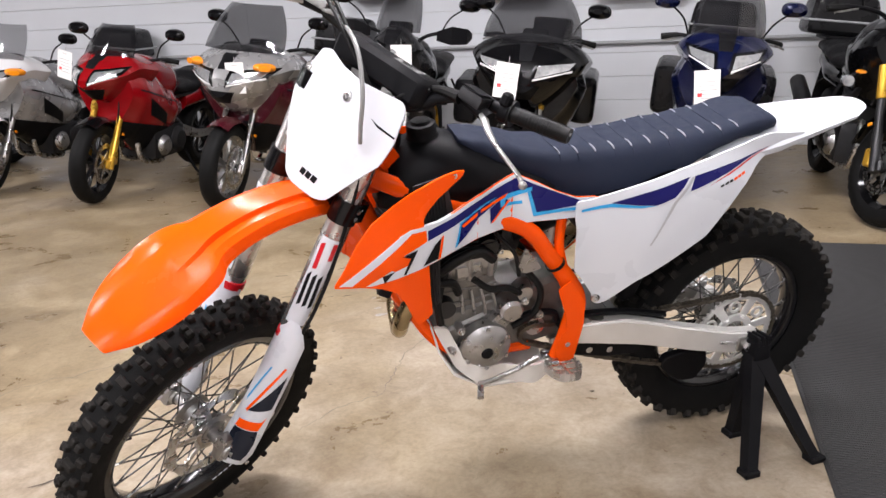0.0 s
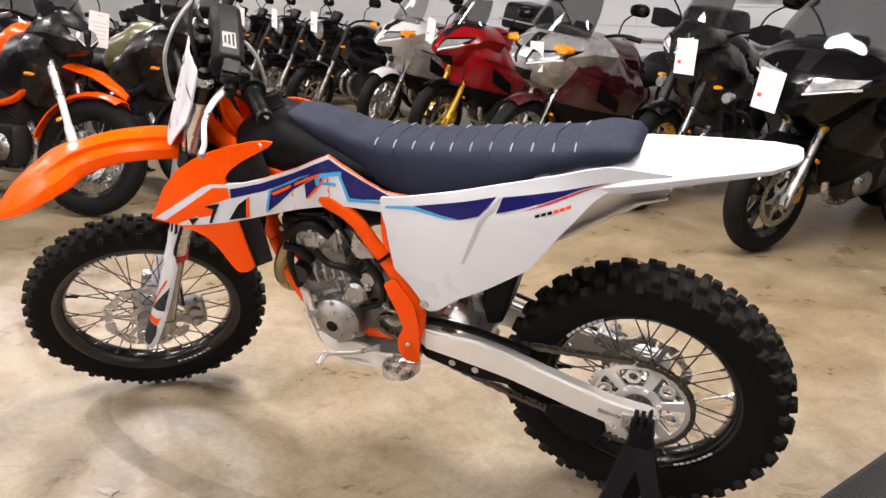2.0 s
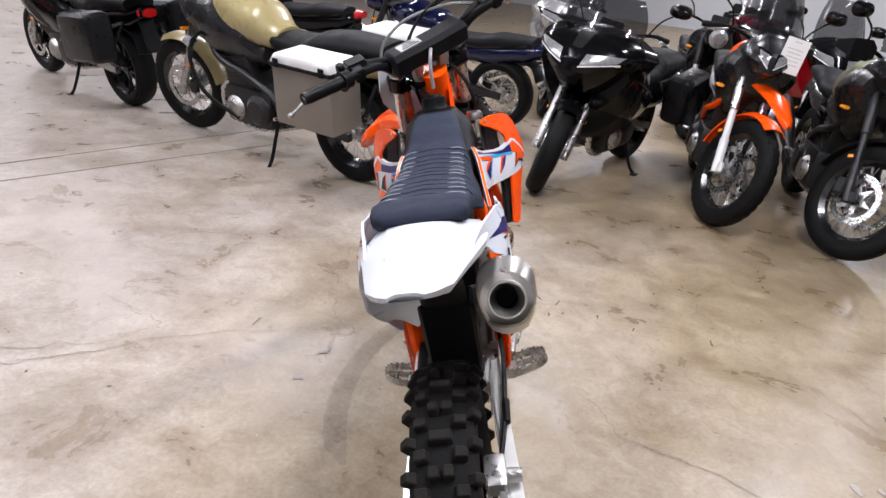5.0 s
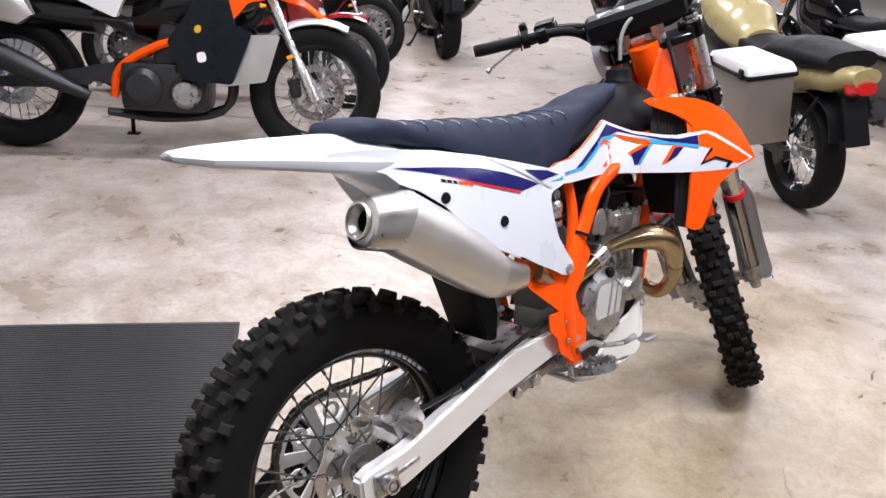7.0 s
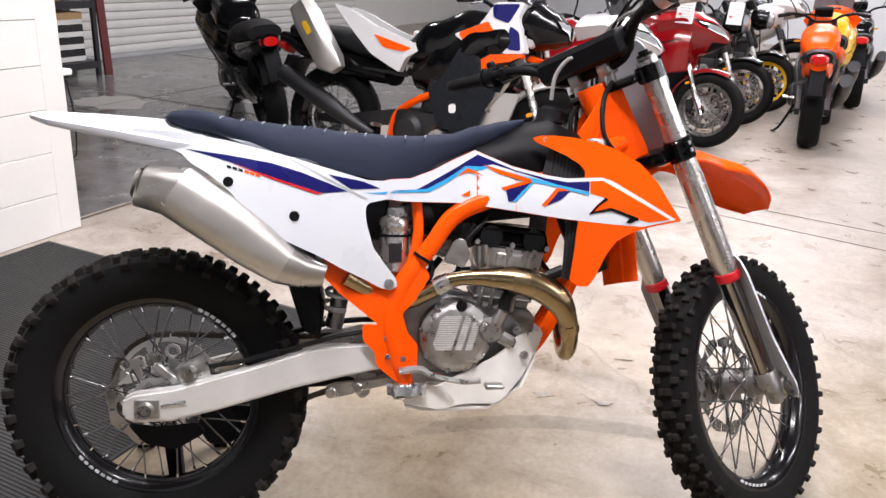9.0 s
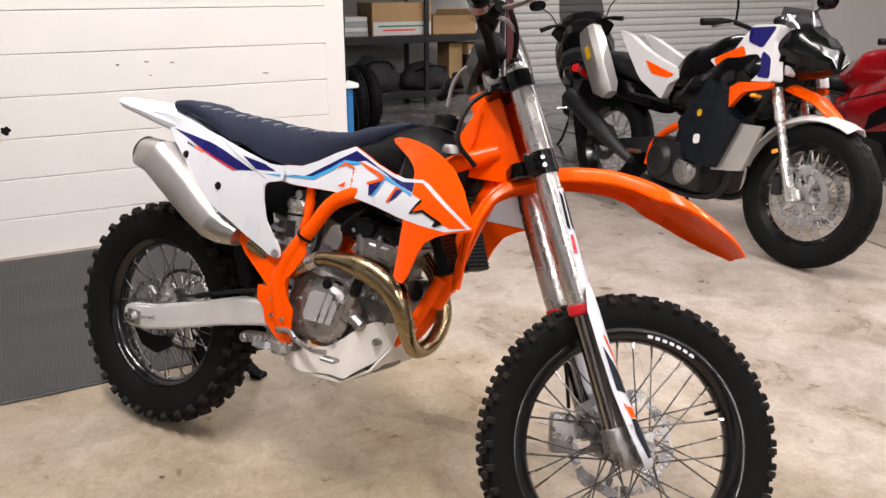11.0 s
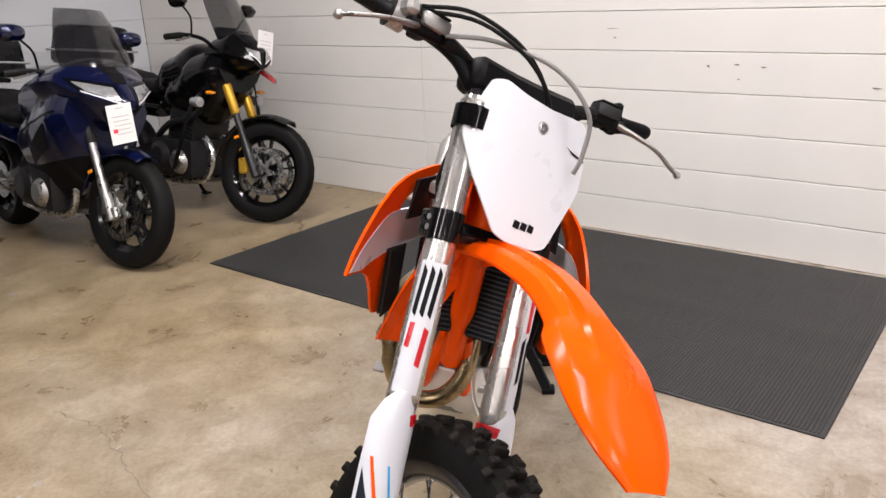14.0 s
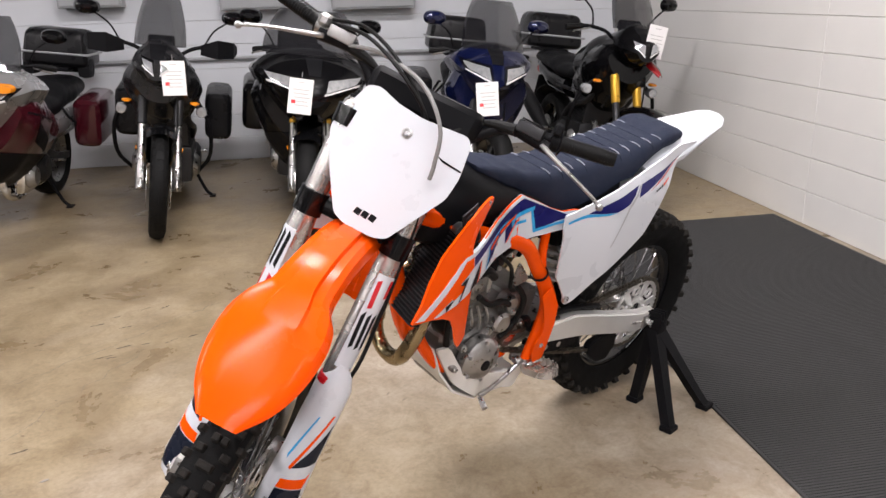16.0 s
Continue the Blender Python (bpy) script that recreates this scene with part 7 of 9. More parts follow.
def moto(label, front, heading, style, paint, second=None, L=1.45, steer=0.0, lean=7.0, fork=None, slider=None, rim=None, wheel="5", Rf=0.305, Rr=0.305, blocky=False, screen=None,
         topcase=None, cases=None, tag=None, fender=None, beak=None, guards=False, seat=None, exhaust=None, signals=False, side=None, plate_mark=None, backrest=False, muffler_side=-1, bars_up=0.0, beak_up=0.0, crash=False, group="motorcycles on display"):
    """A parked motorcycle; front: where the front tyre stands, heading: degrees."""
    S = STYLES[style]
    second, fork, slider, rim = second or paint, fork or M_DARKMETAL, slider or M_ALU, rim or M_RIM
    seat = seat or P_LEATHER
    c, s_ = math.cos(radians(heading)), math.sin(radians(heading))
    k = L / 1.45
    root = thing("motorcycle", label if len(label.split()) > 3 else label + " parked in the row", "motorcycle", pose(front[0] - L * c, front[1] - L * s_, 0, 0, 0, heading) @ pose(0, 0, 0, -lean, 0, 0), group)
    side = side or second

    def sc(rows):
        return [(r[0] * k, *r[1:]) for r in rows]
    # rear wheel
    wr = max(0.07, 0.085 if style != "adv" else 0.07)
    rw = moto_wheel("rear_wheel", Rr, wr, Rr * 0.70, root, pose(0, 0, Rr), wheel, rim, blocky)
    part("brake_disc", lathe([(0.06, -0.07), (0.12, -0.07), (0.12, -0.074), (0.06, -0.074)], 28, closed=True), P_DISC, rw)
    for s in (1, -1):
        part("swingarm", loft([[(x, s * 0.115 + 0.02 * a, z + h * b) for a, b in ((-1, -1), (1, -1), (1, 1), (-1, 1))] for x, z, h in ((-0.05, Rr, 0.025), (0.2, Rr + 0.02, 0.035), (0.52, 0.42, 0.05))]), M_DARKMETAL if style != "sport" else M_ALU, root)
    # engine and frame
    bm = box(0.44, 0.36, 0.26, pose(0.72 * k, 0, 0.36), 0.05, 2)
    add(bm, box(0.26, 0.30, 0.26, pose(0.80 * k, 0, 0.55, 0, 14, 0), 0.03, 2))
    engine = part("engine", bm, M_DARKMETAL if paint is not P_MAROON else M_CHROME, root, "dark cast engine")
    for s in (1, -1):
        part("engine_cover", lathe([(0, 0.05), (0.07, 0.045), (0.10, 0.02), (0.105, 0)], 24, m=pose(0.62 * k, s * 0.17, 0.36, 0, 0, 0 if s > 0 else 180)), M_DARKMETAL, engine)
        part("engine_cover", lathe([(0, 0.05), (0.055, 0.045), (0.08, 0.02), (0.085, 0)], 24, m=pose(0.82 * k, s * 0.17, 0.34, 0, 0, 0 if s > 0 else 180)), M_ALU, engine)
    bm = bmesh.new()
    for i in range(7):
        add(bm, box(0.22, 0.31, 0.006, pose(0.80 * k + i * 0.006, 0, 0.50 + i * 0.028, 0, 14, 0)))
    tagged(part("finning", bm, M_DARKMETAL, engine), "cast cooling fins", "", "", "stuff")
    for s in (1, -1):
        part("frame_tube", tube([(1.17 * k, s * 0.05, 0.92), (0.98 * k, s * 0.15, 0.66), (0.72 * k, s * 0.17, 0.58), (0.52 * k, s * 0.14, 0.45), (0.48 * k, s * 0.13, 0.30)], 0.022, 8, 4), M_DARKMETAL if beak is not M_ORANGE else M_ORANGE, root)
        part("subframe", tube([(0.55 * k, s * 0.12, 0.68), (0.15, s * 0.12, 0.70), (-0.25, s * 0.09, 0.76)], 0.014, 6, 3), M_DARKMETAL, root)
        part("foot_peg", rod((0.42 * k, s * 0.15, 0.36), (0.42 * k, s * 0.25, 0.37), 0.012, 8), M_STEEL, root)
        part("downpipe", tube([(0.95 * k, s * 0.07, 0.50), (1.03 * k, s * 0.08, 0.40), (0.98 * k, s * 0.09, 0.24), (0.7 * k, s * 0.08, 0.19), (0.45 * k, -0.12, 0.22)], 0.021, 8, 4), exhaust or M_STEEL, root)
    ms = muffler_side
    part("muffler", tube([(0.40, ms * 0.17, 0.30), (0.22, ms * 0.20, 0.38), (0.05, ms * 0.21, 0.46), (-0.28, ms * 0.22, 0.60)], [0.025, 0.045, 0.06, 0.055], 14, 4), exhaust or M_DARKMETAL, root, "muffler")
    part("side_stand", tube([(0.50 * k, 0.14, 0.30), (0.48 * k, 0.24, 0.10), (0.47 * k, 0.29, 0.045)], 0.012, 8), M_BLACK, root)
    part("stand_foot", box(0.07, 0.045, 0.012, pose(0.47 * k, 0.295, 0.043, lean, 0, 0), 0.003), M_BLACK, root)
    # bodywork
    part("fairing", hull(sc(S["body"]), 40, 2.4, 0.35, 0.15), paint, root)
    part("fuel_tank", hull(sc(S["tank"])), side if style in ("adv", "naked") else paint, root)
    part("seat", hull(sc(S["seat"])), seat, root)
    tail = part("tail", hull(sc(S["tail"])), second, root)
    part("tail_light", hull([(-0.47, 0.74, 0.80, 0.05, 0.5), (-0.40, 0.72, 0.81, 0.07, 0.5)]), P_TAIL, root)
    part("plate_holder", box(0.02, 0.12, 0.24, pose(-0.42, 0, 0.60, 0, 22, 0), 0.006), M_BLACK, root)
    part("rear_fender", tube([(-0.12, 0, Rr * 2 + 0.04), (-0.30, 0, Rr * 2 - 0.02), (-0.36, 0, Rr + 0.16)], 0.09, 10, 3, 0.16, (1, 0, 0.4)), M_BLACK, root)
    nose = part("nose_cowl", hull(sc(S["nose"]), 40, 2.2, S["chin"], S["crown"]), second if style in ("tour", "sport") and second else paint, root)
    lx, lz, ly, lr = S["lights"]

    def nose_bm():
        b_ = hull(sc(S["nose"]), 40, 2.2, S["chin"], S["crown"])
        b_.verts.index_update()
        b_.normal_update()
        return b_
    if ly > 0:
        for s in (1, -1):
            part("headlight_housing", cut(nose_bm(), yz_planes([(ly * 0.22, lz - lr * 0.9), (ly * 1.45, lz + lr * 0.2), (ly * 1.7, lz + lr * 1.25), (ly * 0.30, lz + lr * 0.8)], s, 1.14 * k), 0.003), M_BLACK_GLOSS, nose, smooth=60)
            part("headlight", cut(nose_bm(), yz_planes([(ly * 0.34, lz - lr * 0.55), (ly * 1.32, lz + lr * 0.28), (ly * 1.5, lz + lr * 0.95), (ly * 0.42, lz + lr * 0.55)], s, 1.14 * k), 0.006), P_LENS, nose, "clear headlight", smooth=60)
            part("light_bar", cut(nose_bm(), yz_planes([(ly * 0.30, lz - lr * 0.80), (ly * 1.42, lz + lr * 0.16), (ly * 1.42, lz + lr * 0.28), (ly * 0.30, lz - lr * 0.62)], s, 1.14 * k), 0.008), P_WHITE, nose, "pale running light", smooth=60)
        part("air_intake", cut(nose_bm(), yz_planes([(0.10, lz - lr * 1.3), (0.05, lz - lr * 2.6), (-0.05, lz - lr * 2.6), (-0.10, lz - lr * 1.3)], 1, 1.15 * k), 0.003), M_BLACK, nose, "dark intake")
        part("nose_stripe", cut(nose_bm(), yz_planes([(0.035, lz + lr * 0.9), (0.05, lz + lr * 2.4), (-0.05, lz + lr * 2.4), (-0.035, lz + lr * 0.9)], 1, 1.15 * k), 0.002), M_BLACK, nose)
    else:
        part("headlight", lathe([(0, 0.035), (lr * 0.6, 0.03), (lr, 0.0), (lr * 0.9, -0.06)], 28, "x", pose(lx * k, 0, lz)), P_LENS, nose, "round headlight")

    def body_bm():
        b_ = hull(sc(S["body"]), 40, 2.4, 0.35, 0.15)
        b_.verts.index_update()
        b_.normal_update()
        return b_
    if style in ("tour", "sport"):
        for s in (1, -1):
            part("side_vent", cut(body_bm(), xz_planes([(0.80 * k, 0.50), (1.06 * k, 0.62), (1.10 * k, 0.76), (0.84 * k, 0.60)], s, 0.05), 0.003), M_BLACK, root, "dark fairing vent")
            part("lower_fairing", cut(body_bm(), xz_planes([(0.40 * k, 0.20), (1.30 * k, 0.20), (1.30 * k, 0.60), (0.40 * k, 0.40)], s, 0.02), 0.003), M_BLACK, root, "black lower fairing")
            part("fairing_line", cut(body_bm(), xz_planes([(0.45 * k, 0.60), (1.20 * k, 0.82), (1.20 * k, 0.832), (0.45 * k, 0.607)], s, 0.02), 0.003), M_BLACK, root)
    if S["screen"]:
        sx, sz, sw, sh = S["screen"]
        if screen:
            sh = screen
        rings = []
        for i in range(7):
            t = i / 6
            w = sw * (1 - 0.35 * t * t)
            rings.append([(sx * k - sh * 0.62 * t - 0.10 * (abs(u) ** 2), u * w, sz + sh * t) for u in (-1, -0.75, -0.5, -0.25, 0, 0.25, 0.5, 0.75, 1)])
        bm = loft(rings, closed=False)
        g = bmesh.ops.extrude_face_region(bm, geom=bm.faces[:])
        bmesh.ops.translate(bm, vec=(-0.004, 0, 0), verts=[v for v in g["geom"] if isinstance(v, bmesh.types.BMVert)])
        ws = part("windscreen", bm, P_GLASS if paint is not P_SILVER else P_CLEAR, root, "tinted windscreen", smooth=60)
    # steering: fork, front wheel, bars
    st = pose(1.12 * k, 0, 0.95, 0, -25, 0) @ pose(0, 0, 0, 0, 0, steer)
    axle = (st.inverted() @ Vector((L, 0, Rf))) if steer == 0 else pose(1.12 * k, 0, 0.95, 0, -25, 0).inverted() @ Vector((L, 0, Rf))
    ax, az = axle.x, axle.z
    fw = moto_wheel("front_wheel", Rf, 0.058 if style != "adv" else 0.05, Rf * 0.72, root, st @ pose(ax, 0, az), wheel, rim, blocky)
    for s in (1, -1):
        leg = part("fork_leg", lathe([(0, 0.06), (0.024, 0.06), (0.025, -0.02), (0.029, -0.03), (0.029, az * 0.45), (0.024, az * 0.46)], 16, "z", pose(ax - 0.03, s * S["fork"][0], 0)), fork, root, m=st)
        part("fork_slider", lathe([(0.022, az * 0.44), (0.022, az * 0.72), (0.028, az * 0.74), (0.028, az - 0.03), (0, az - 0.03)], 16, "z", pose(ax - 0.03, s * S["fork"][0], 0)), slider, leg)
        part("fork_foot", box(0.07, 0.03, 0.07, pose(ax - 0.01, s * S["fork"][0], az), 0.01), slider, leg)
        part("brake_disc", lathe([(0.114, s * 0.068), (0.150, s * 0.068), (0.150, s * 0.072), (0.114, s * 0.072)], 36, closed=True), P_DISC, fw)
        part("disc_carrier", plate([((0.118 if i % 2 else 0.046) * math.cos(math.pi * i / 6), (0.118 if i % 2 else 0.046) * math.sin(math.pi * i / 6)) for i in range(12)], 0.004, at=s * 0.0705), M_STEEL, fw)
        part("brake_caliper", box(0.06, 0.035, 0.10, pose(ax - 0.10, s * 0.085, az + 0.07, 0, 15, 0), 0.01), M_DARKMETAL if fork is not P_GOLD else P_GOLD, root, m=st)
    part("triple_clamp", box(0.09, 0.27, 0.03, pose(ax - 0.045, 0, -0.01), 0.01), M_DARKMETAL, root, m=st)
    # front fender hugging the tyre
    frr = Rf + (0.02 if not beak else 0.025)
    rings = []
    for i in range(13):
        a = radians(40 + 105 * i / 12)
        ring = []
        for u in (-1, -0.8, -0.4, 0, 0.4, 0.8, 1):
            r = frr + 0.012 - 0.05 * max(0, abs(u) - 0.4)
            ring.append((ax + r * math.cos(a), u * 0.078, az + r * math.sin(a)))
        rings.append(ring + [(p[0] - 0.006 * math.cos(a), p[1] * 0.94, p[2] - 0.006 * math.sin(a)) for p in ring[::-1]])
    part("front_fender", loft(rings), fender or second, root, "front fender", st, smooth=50)
    if beak:
        bk = [(-0.05, 0.02, 0.07), (0.10, 0.04, 0.085), (0.28, 0.02, 0.08), (0.42, -0.05, 0.05), (0.47, -0.085, 0.02)]
        rings = [[(x, u * w, z - 0.03 * abs(u) ** 2) for u in (-1, -0.6, 0, 0.6, 1)] + [(x, u * w * 0.95, z - 0.03 * abs(u) ** 2 - 0.007) for u in (1, 0.6, 0, -0.6, -1)] for x, z, w in bk]
        part("beak_fender", loft(rings), beak, root, "beak over the front wheel", pose(1.12 * k, 0, 0.86 + beak_up, 0, 8, 0) @ pose(0, 0, 0, 0, 0, steer if blocky else 0) @ Matrix.Scale(1.0 - 2.2 * beak_up, 4), smooth=50)
    bx, bz, bw = S["bars"]
    bz += bars_up
    hb = [(-0.10, 1.0, -0.02), (-0.05, 0.72, 0.0), (0.0, 0.42, -0.02), (0.02, 0.2, -0.07), (0.02, 0.0, -0.075)]
    pts = [(x, y * bw, z) for x, y, z in hb] + [(x, -y * bw, z) for x, y, z in hb[-2::-1]]
    bm_m = pose(bx * k, 0, bz) @ pose(0, 0, 0, 0, 0, steer)
    hbar = part("handlebar", tube(pts, 0.012, 8, 4), M_BLACK, root, m=bm_m)
    for s in (1, -1):
        part("grip", rod((-0.105, s * bw * 1.02, -0.02), (-0.065, s * bw * 0.76, -0.004), 0.019, 10), M_CABLE, hbar)
        part("lever", tube([(-0.02, s * bw * 0.70, -0.01), (0.0, s * bw * 0.85, -0.02), (-0.035, s * bw * 1.02, -0.04)], 0.006, 6, 3), M_ALU, hbar)
        part("mirror_stalk", tube([(-0.03, s * bw * 0.62, 0.01), (0.0, s * bw * 0.75, 0.10), (0.0, s * bw * 0.95, 0.16)], 0.006, 6, 3), M_BLACK, hbar)
        part("mirror", hull([(-0.03, 0.0, 0.0, 0.0, 0.5), (-0.028, -0.045, 0.045, 0.075, 0.5), (0.01, -0.04, 0.04, 0.065, 0.5), (0.04, -0.015, 0.015, 0.03, 0.5)]), M_BLACK_GLOSS if paint is not P_BLUE else P_BLUE, hbar, m=pose(0, s * bw * 1.05, 0.19))
        if guards:
            part("hand_guard", loft([[(x + 0.004 * a, s * y, z + h * b) for a, b in ((-1, -1), (1, -1), (1, 1), (-1, 1))] for x, y, z, h in ((0.02, bw * 0.55, -0.02, 0.03), (0.055, bw * 0.8, -0.01, 0.06), (0.02, bw * 1.05, -0.01, 0.05), (-0.06, bw * 1.12, -0.01, 0.02))]), M_BLACK, hbar, "black hand guard")
        if signals:
            part("turn_signal", hull([(0.0, -0.03, 0.03, 0.075, 0.5), (0.06, -0.02, 0.02, 0.04, 0.5)]), P_AMBER, root, "amber turn signal", pose(1.36 * k, s * 0.25, 0.98, 0, 0, s * 30))
        else:
            part("turn_signal", hull([(0.0, -0.012, 0.012, 0.03, 0.5), (0.03, -0.008, 0.008, 0.02, 0.5)]), P_AMBER, root, "", pose(1.18 * k, s * 0.20, 0.80))
        part("reflector", box(0.035, 0.008, 0.02, pose(ax - 0.06, s * 0.135, az * 0.66), 0.003), P_AMBER, root, m=st)
    part("dash", box(0.05, 0.16, 0.10, pose(bx * k + 0.10, 0, bz + 0.01, 0, -30, 0), 0.012), M_BLACK, root)
    part("brake_hose", tube([st @ Vector((ax - 0.03, 0.06, 0.10)), st @ Vector((ax + 0.06, 0.09, -0.10)), st @ Vector((ax - 0.02, 0.10, az * 0.6)), st @ Vector((ax - 0.08, 0.09, az + 0.10))], 0.006, 6, 4), M_CABLE, root)
    if crash:
        for s in (1, -1):
            part("crash_bar", tube([(1.05 * k, s * 0.10, 0.85), (1.08 * k, s * 0.27, 0.70), (0.98 * k, s * 0.29, 0.45), (0.78 * k, s * 0.20, 0.28)], 0.013, 8, 4), M_BLACK, root)
            part("fog_light", lathe([(0, 0.02), (0.03, 0.018), (0.036, 0.0), (0.03, -0.05)], 16, "x", pose(1.12 * k, s * 0.24, 0.74)), P_LENS, root)
    if backrest:
        part("backrest", box(0.10, 0.32, 0.26, pose(-0.40, 0, 1.02, 0, -10, 0), 0.045, 3), P_LEATHER, root, "padded backrest")
        for s in (1, -1):
            part("speaker_pod", box(0.16, 0.10, 0.16, pose(-0.34, s * 0.20, 0.94), 0.04, 2), P_LEATHER, root)
    if topcase:
        tc = part("top_case", box(0.40, 0.50, 0.28, pose(-0.42, 0, 1.08), 0.07, 3, (0.86, 0.86)), topcase, root, "top case")
        part("case_seam", box(0.405, 0.505, 0.016, pose(-0.42, 0, 1.04), 0.006), M_GREYBOX if topcase is P_CASE else M_BLACK, tc)
        part("case_rack", box(0.34, 0.22, 0.03, pose(-0.36, 0, 0.925), 0.008), M_BLACK, root)
    if cases:
        for s in (1, -1):
            y = s * 0.37
            if cases is M_ALU_BRUSH:
                cs = part("pannier", box(0.44, 0.24, 0.34, pose(-0.06, y, 0.66), 0.018, 2), M_PANN, root, "aluminium pannier")
                part("pannier_lid", box(0.46, 0.26, 0.05, pose(-0.06, y, 0.865), 0.016, 2, (0.9, 0.86)), M_ALU_BRUSH, cs, "aluminium lid")
                part("lid_band", box(0.462, 0.262, 0.022, pose(-0.06, y, 0.832), 0.005), M_BLACK, cs)
                for dx in (-0.17, 0.17):
                    part("latch", box(0.04, 0.012, 0.05, pose(-0.06 + dx, y + s * 0.133, 0.845), 0.004), M_BLACK, cs)
            else:
                part("side_case", box(0.50, 0.20, 0.36, pose(-0.10, s * 0.32, 0.60, 0, 6, 0), 0.07, 3), cases, root, "side case")
            part("case_mount", tube([(0.16, s * 0.14, 0.72), (0.18, s * 0.24, 0.60), (-0.22, s * 0.24, 0.50), (-0.28, s * 0.12, 0.70)], 0.010, 6, 3), M_BLACK, root)
    if tag:
        if len(tag) == 4:  # place in the shop and roll
            tag_on(root, root.matrix_basis.inverted() @ pose(tag[0], tag[1], tag[2], 0, tag[3], heading + 90))
        else:
            tx, ty, tz, tyaw, troll = tag
            tag_on(root, pose(tx, ty, tz, 0, troll, tyaw))
    if plate_mark:
        for s in (1, -1):
            part("decal", plate(plate_mark, 0.002, at=s * 0.238), P_INK, root)
    return root


M_PANN = mat("pannier_aluminium", (0.24, 0.215, 0.19), 0.42, metal=0.6, var=0.1, scale=8)
H = 56.6
moto("black adventure motorcycle with red beak, gold forks and top case", (-2.08, -1.37), H + 2, "adv", P_BLACK, P_BLACK, fork=P_GOLD, slider=M_DARKMETAL, rim=M_BLACK_GLOSS, wheel="5", Rf=0.32, steer=22, blocky=True, topcase=P_CASE, beak=P_RED, beak_up=0.13, screen=0.40, tag=(1.40, 0.06, 1.08, 96, 6), crash=True)
moto("dark blue sport touring motorcycle with cases", (-1.24, -1.87), H - 3, "sport", P_BLUE, P_BLUE, wheel="5", steer=12, topcase=P_CASE, cases=P_CASE, tag=(-1.214, -1.779, 0.783, -2), L=1.50, screen=0.30, exhaust=M_STEEL)
moto("gloss black full touring motorcycle with large windscreen", (-0.33, -2.48), H + 3, "tour", P_BLACK, P_BLACK, wheel="5", steer=-8, tag=(-0.285, -2.366, 0.853, 10), L=1.55, screen=0.26, cases=P_BLACK, backrest=True, fork=P_GOLD)
moto("matt black adventure motorcycle with gold rims and side cases", (0.34, -3.12), H + 4, "adv", P_GREY, P_BLACK, rim=P_GOLD, wheel="wire", steer=6, Rf=0.335, blocky=True, cases=P_CASE, tag=(0.151, -3.022, 0.956, 2), guards=True, crash=True)
moto("maroon and silver touring cruiser with chrome forks", (1.31, -3.63), H - 2, "tour", P_MAROON, P_SILVER, fork=M_CHROME, slider=M_CHROME, rim=M_ALU, wheel="5", steer=6, tag=(1.145, -3.504, 0.890, 0), L=1.58, screen=0.30, backrest=True, cases=P_MAROON, topcase=P_CASE, fender=P_MAROON, signals=True, exhaust=M_CHROME)
moto("red sport adventure motorcycle with gold forks", (2.20, -4.33), H + 2, "sport", P_RED, P_RED, fork=P_GOLD, slider=P_GOLD, wheel="5", steer=10, tag=(1.40, -0.22, 0.98, 80, 8), screen=0.22, fender=P_BLACK, side=P_BLACK, cases=P_CASE)
moto("silver and white sport touring motorcycle", (3.05, -5.08), H + 4, "sport", P_SILVER, P_WHITE, slider=M_ALU, rim=M_ALU, wheel="5", steer=16, screen=0.26, cases=P_SILVER, topcase=P_CASE, fender=P_WHITE, signals=True, L=1.52)
moto("black cruiser motorcycle with paper tag", (4.00, -5.45), H, "naked", P_BLACK, P_BLACK, wheel="5", steer=14, tag=(1.42, 0.0, 1.02, 90, 0))
moto("black cruiser motorcycle with chrome engine", (4.85, -6.10), H, "naked", P_BLACK, P_BLACK, wheel="wire", steer=14, exhaust=M_CHROME, tag=(1.42, 0.0, 1.02, 90, 0))
moto("black naked motorcycle", (5.50, -6.45), H, "naked", P_BLACK, P_GREY, wheel="5", steer=10, tag=(1.42, 0.0, 1.02, 90, 0))
moto("dark maroon cruiser motorcycle", (6.1, -6.95), H, "naked", P_MAROON, P_BLACK, wheel="wire", steer=10, exhaust=M_CHROME)
moto("black cruiser motorcycle with windscreen", (7.0, -7.45), H, "tour", P_BLACK, P_BLACK, wheel="5", steer=8)
# the row that faces the dirt bike's nose
moto("olive green adventure motorcycle with wire wheels", (3.02, -2.30), 166, "adv", P_GREY, P_GREY, wheel="wire", steer=38, Rf=0.345, Rr=0.33, tag=(1.40, 0.05, 1.02, 96, 8), side=P_OLIVE, fender=M_BLACK, guards=True, fork=M_DARKMETAL, slider=M_DARKMETAL)
moto("orange and white enduro motorcycle with knobby tyres", (3.40, -1.69), 166, "adv", P_GREY, P_WHITE, wheel="wire", steer=26, Rf=0.345, Rr=0.33, blocky=True, beak=M_ORANGE, tag=(1.40, 0.10, 1.08, 94, 4), side=M_ORANGE, fork=M_STEEL, slider=P_WHITE, fender=M_ORANGE)
moto("gloss black sport touring motorcycle", (3.73, -0.63), 146, "tour", P_BLACK, P_BLACK, wheel="5", steer=24, L=1.50, screen=0.22, cases=P_CASE)
moto("sand coloured adventure motorcycle with aluminium panniers", (4.50, 1.80), 53.9, "adv", P_GREY, P_TAN, wheel="wire", Rf=0.335, Rr=0.325, L=1.57, steer=6, cases=M_ALU_BRUSH, side=P_TAN, lean=10, crash=True)
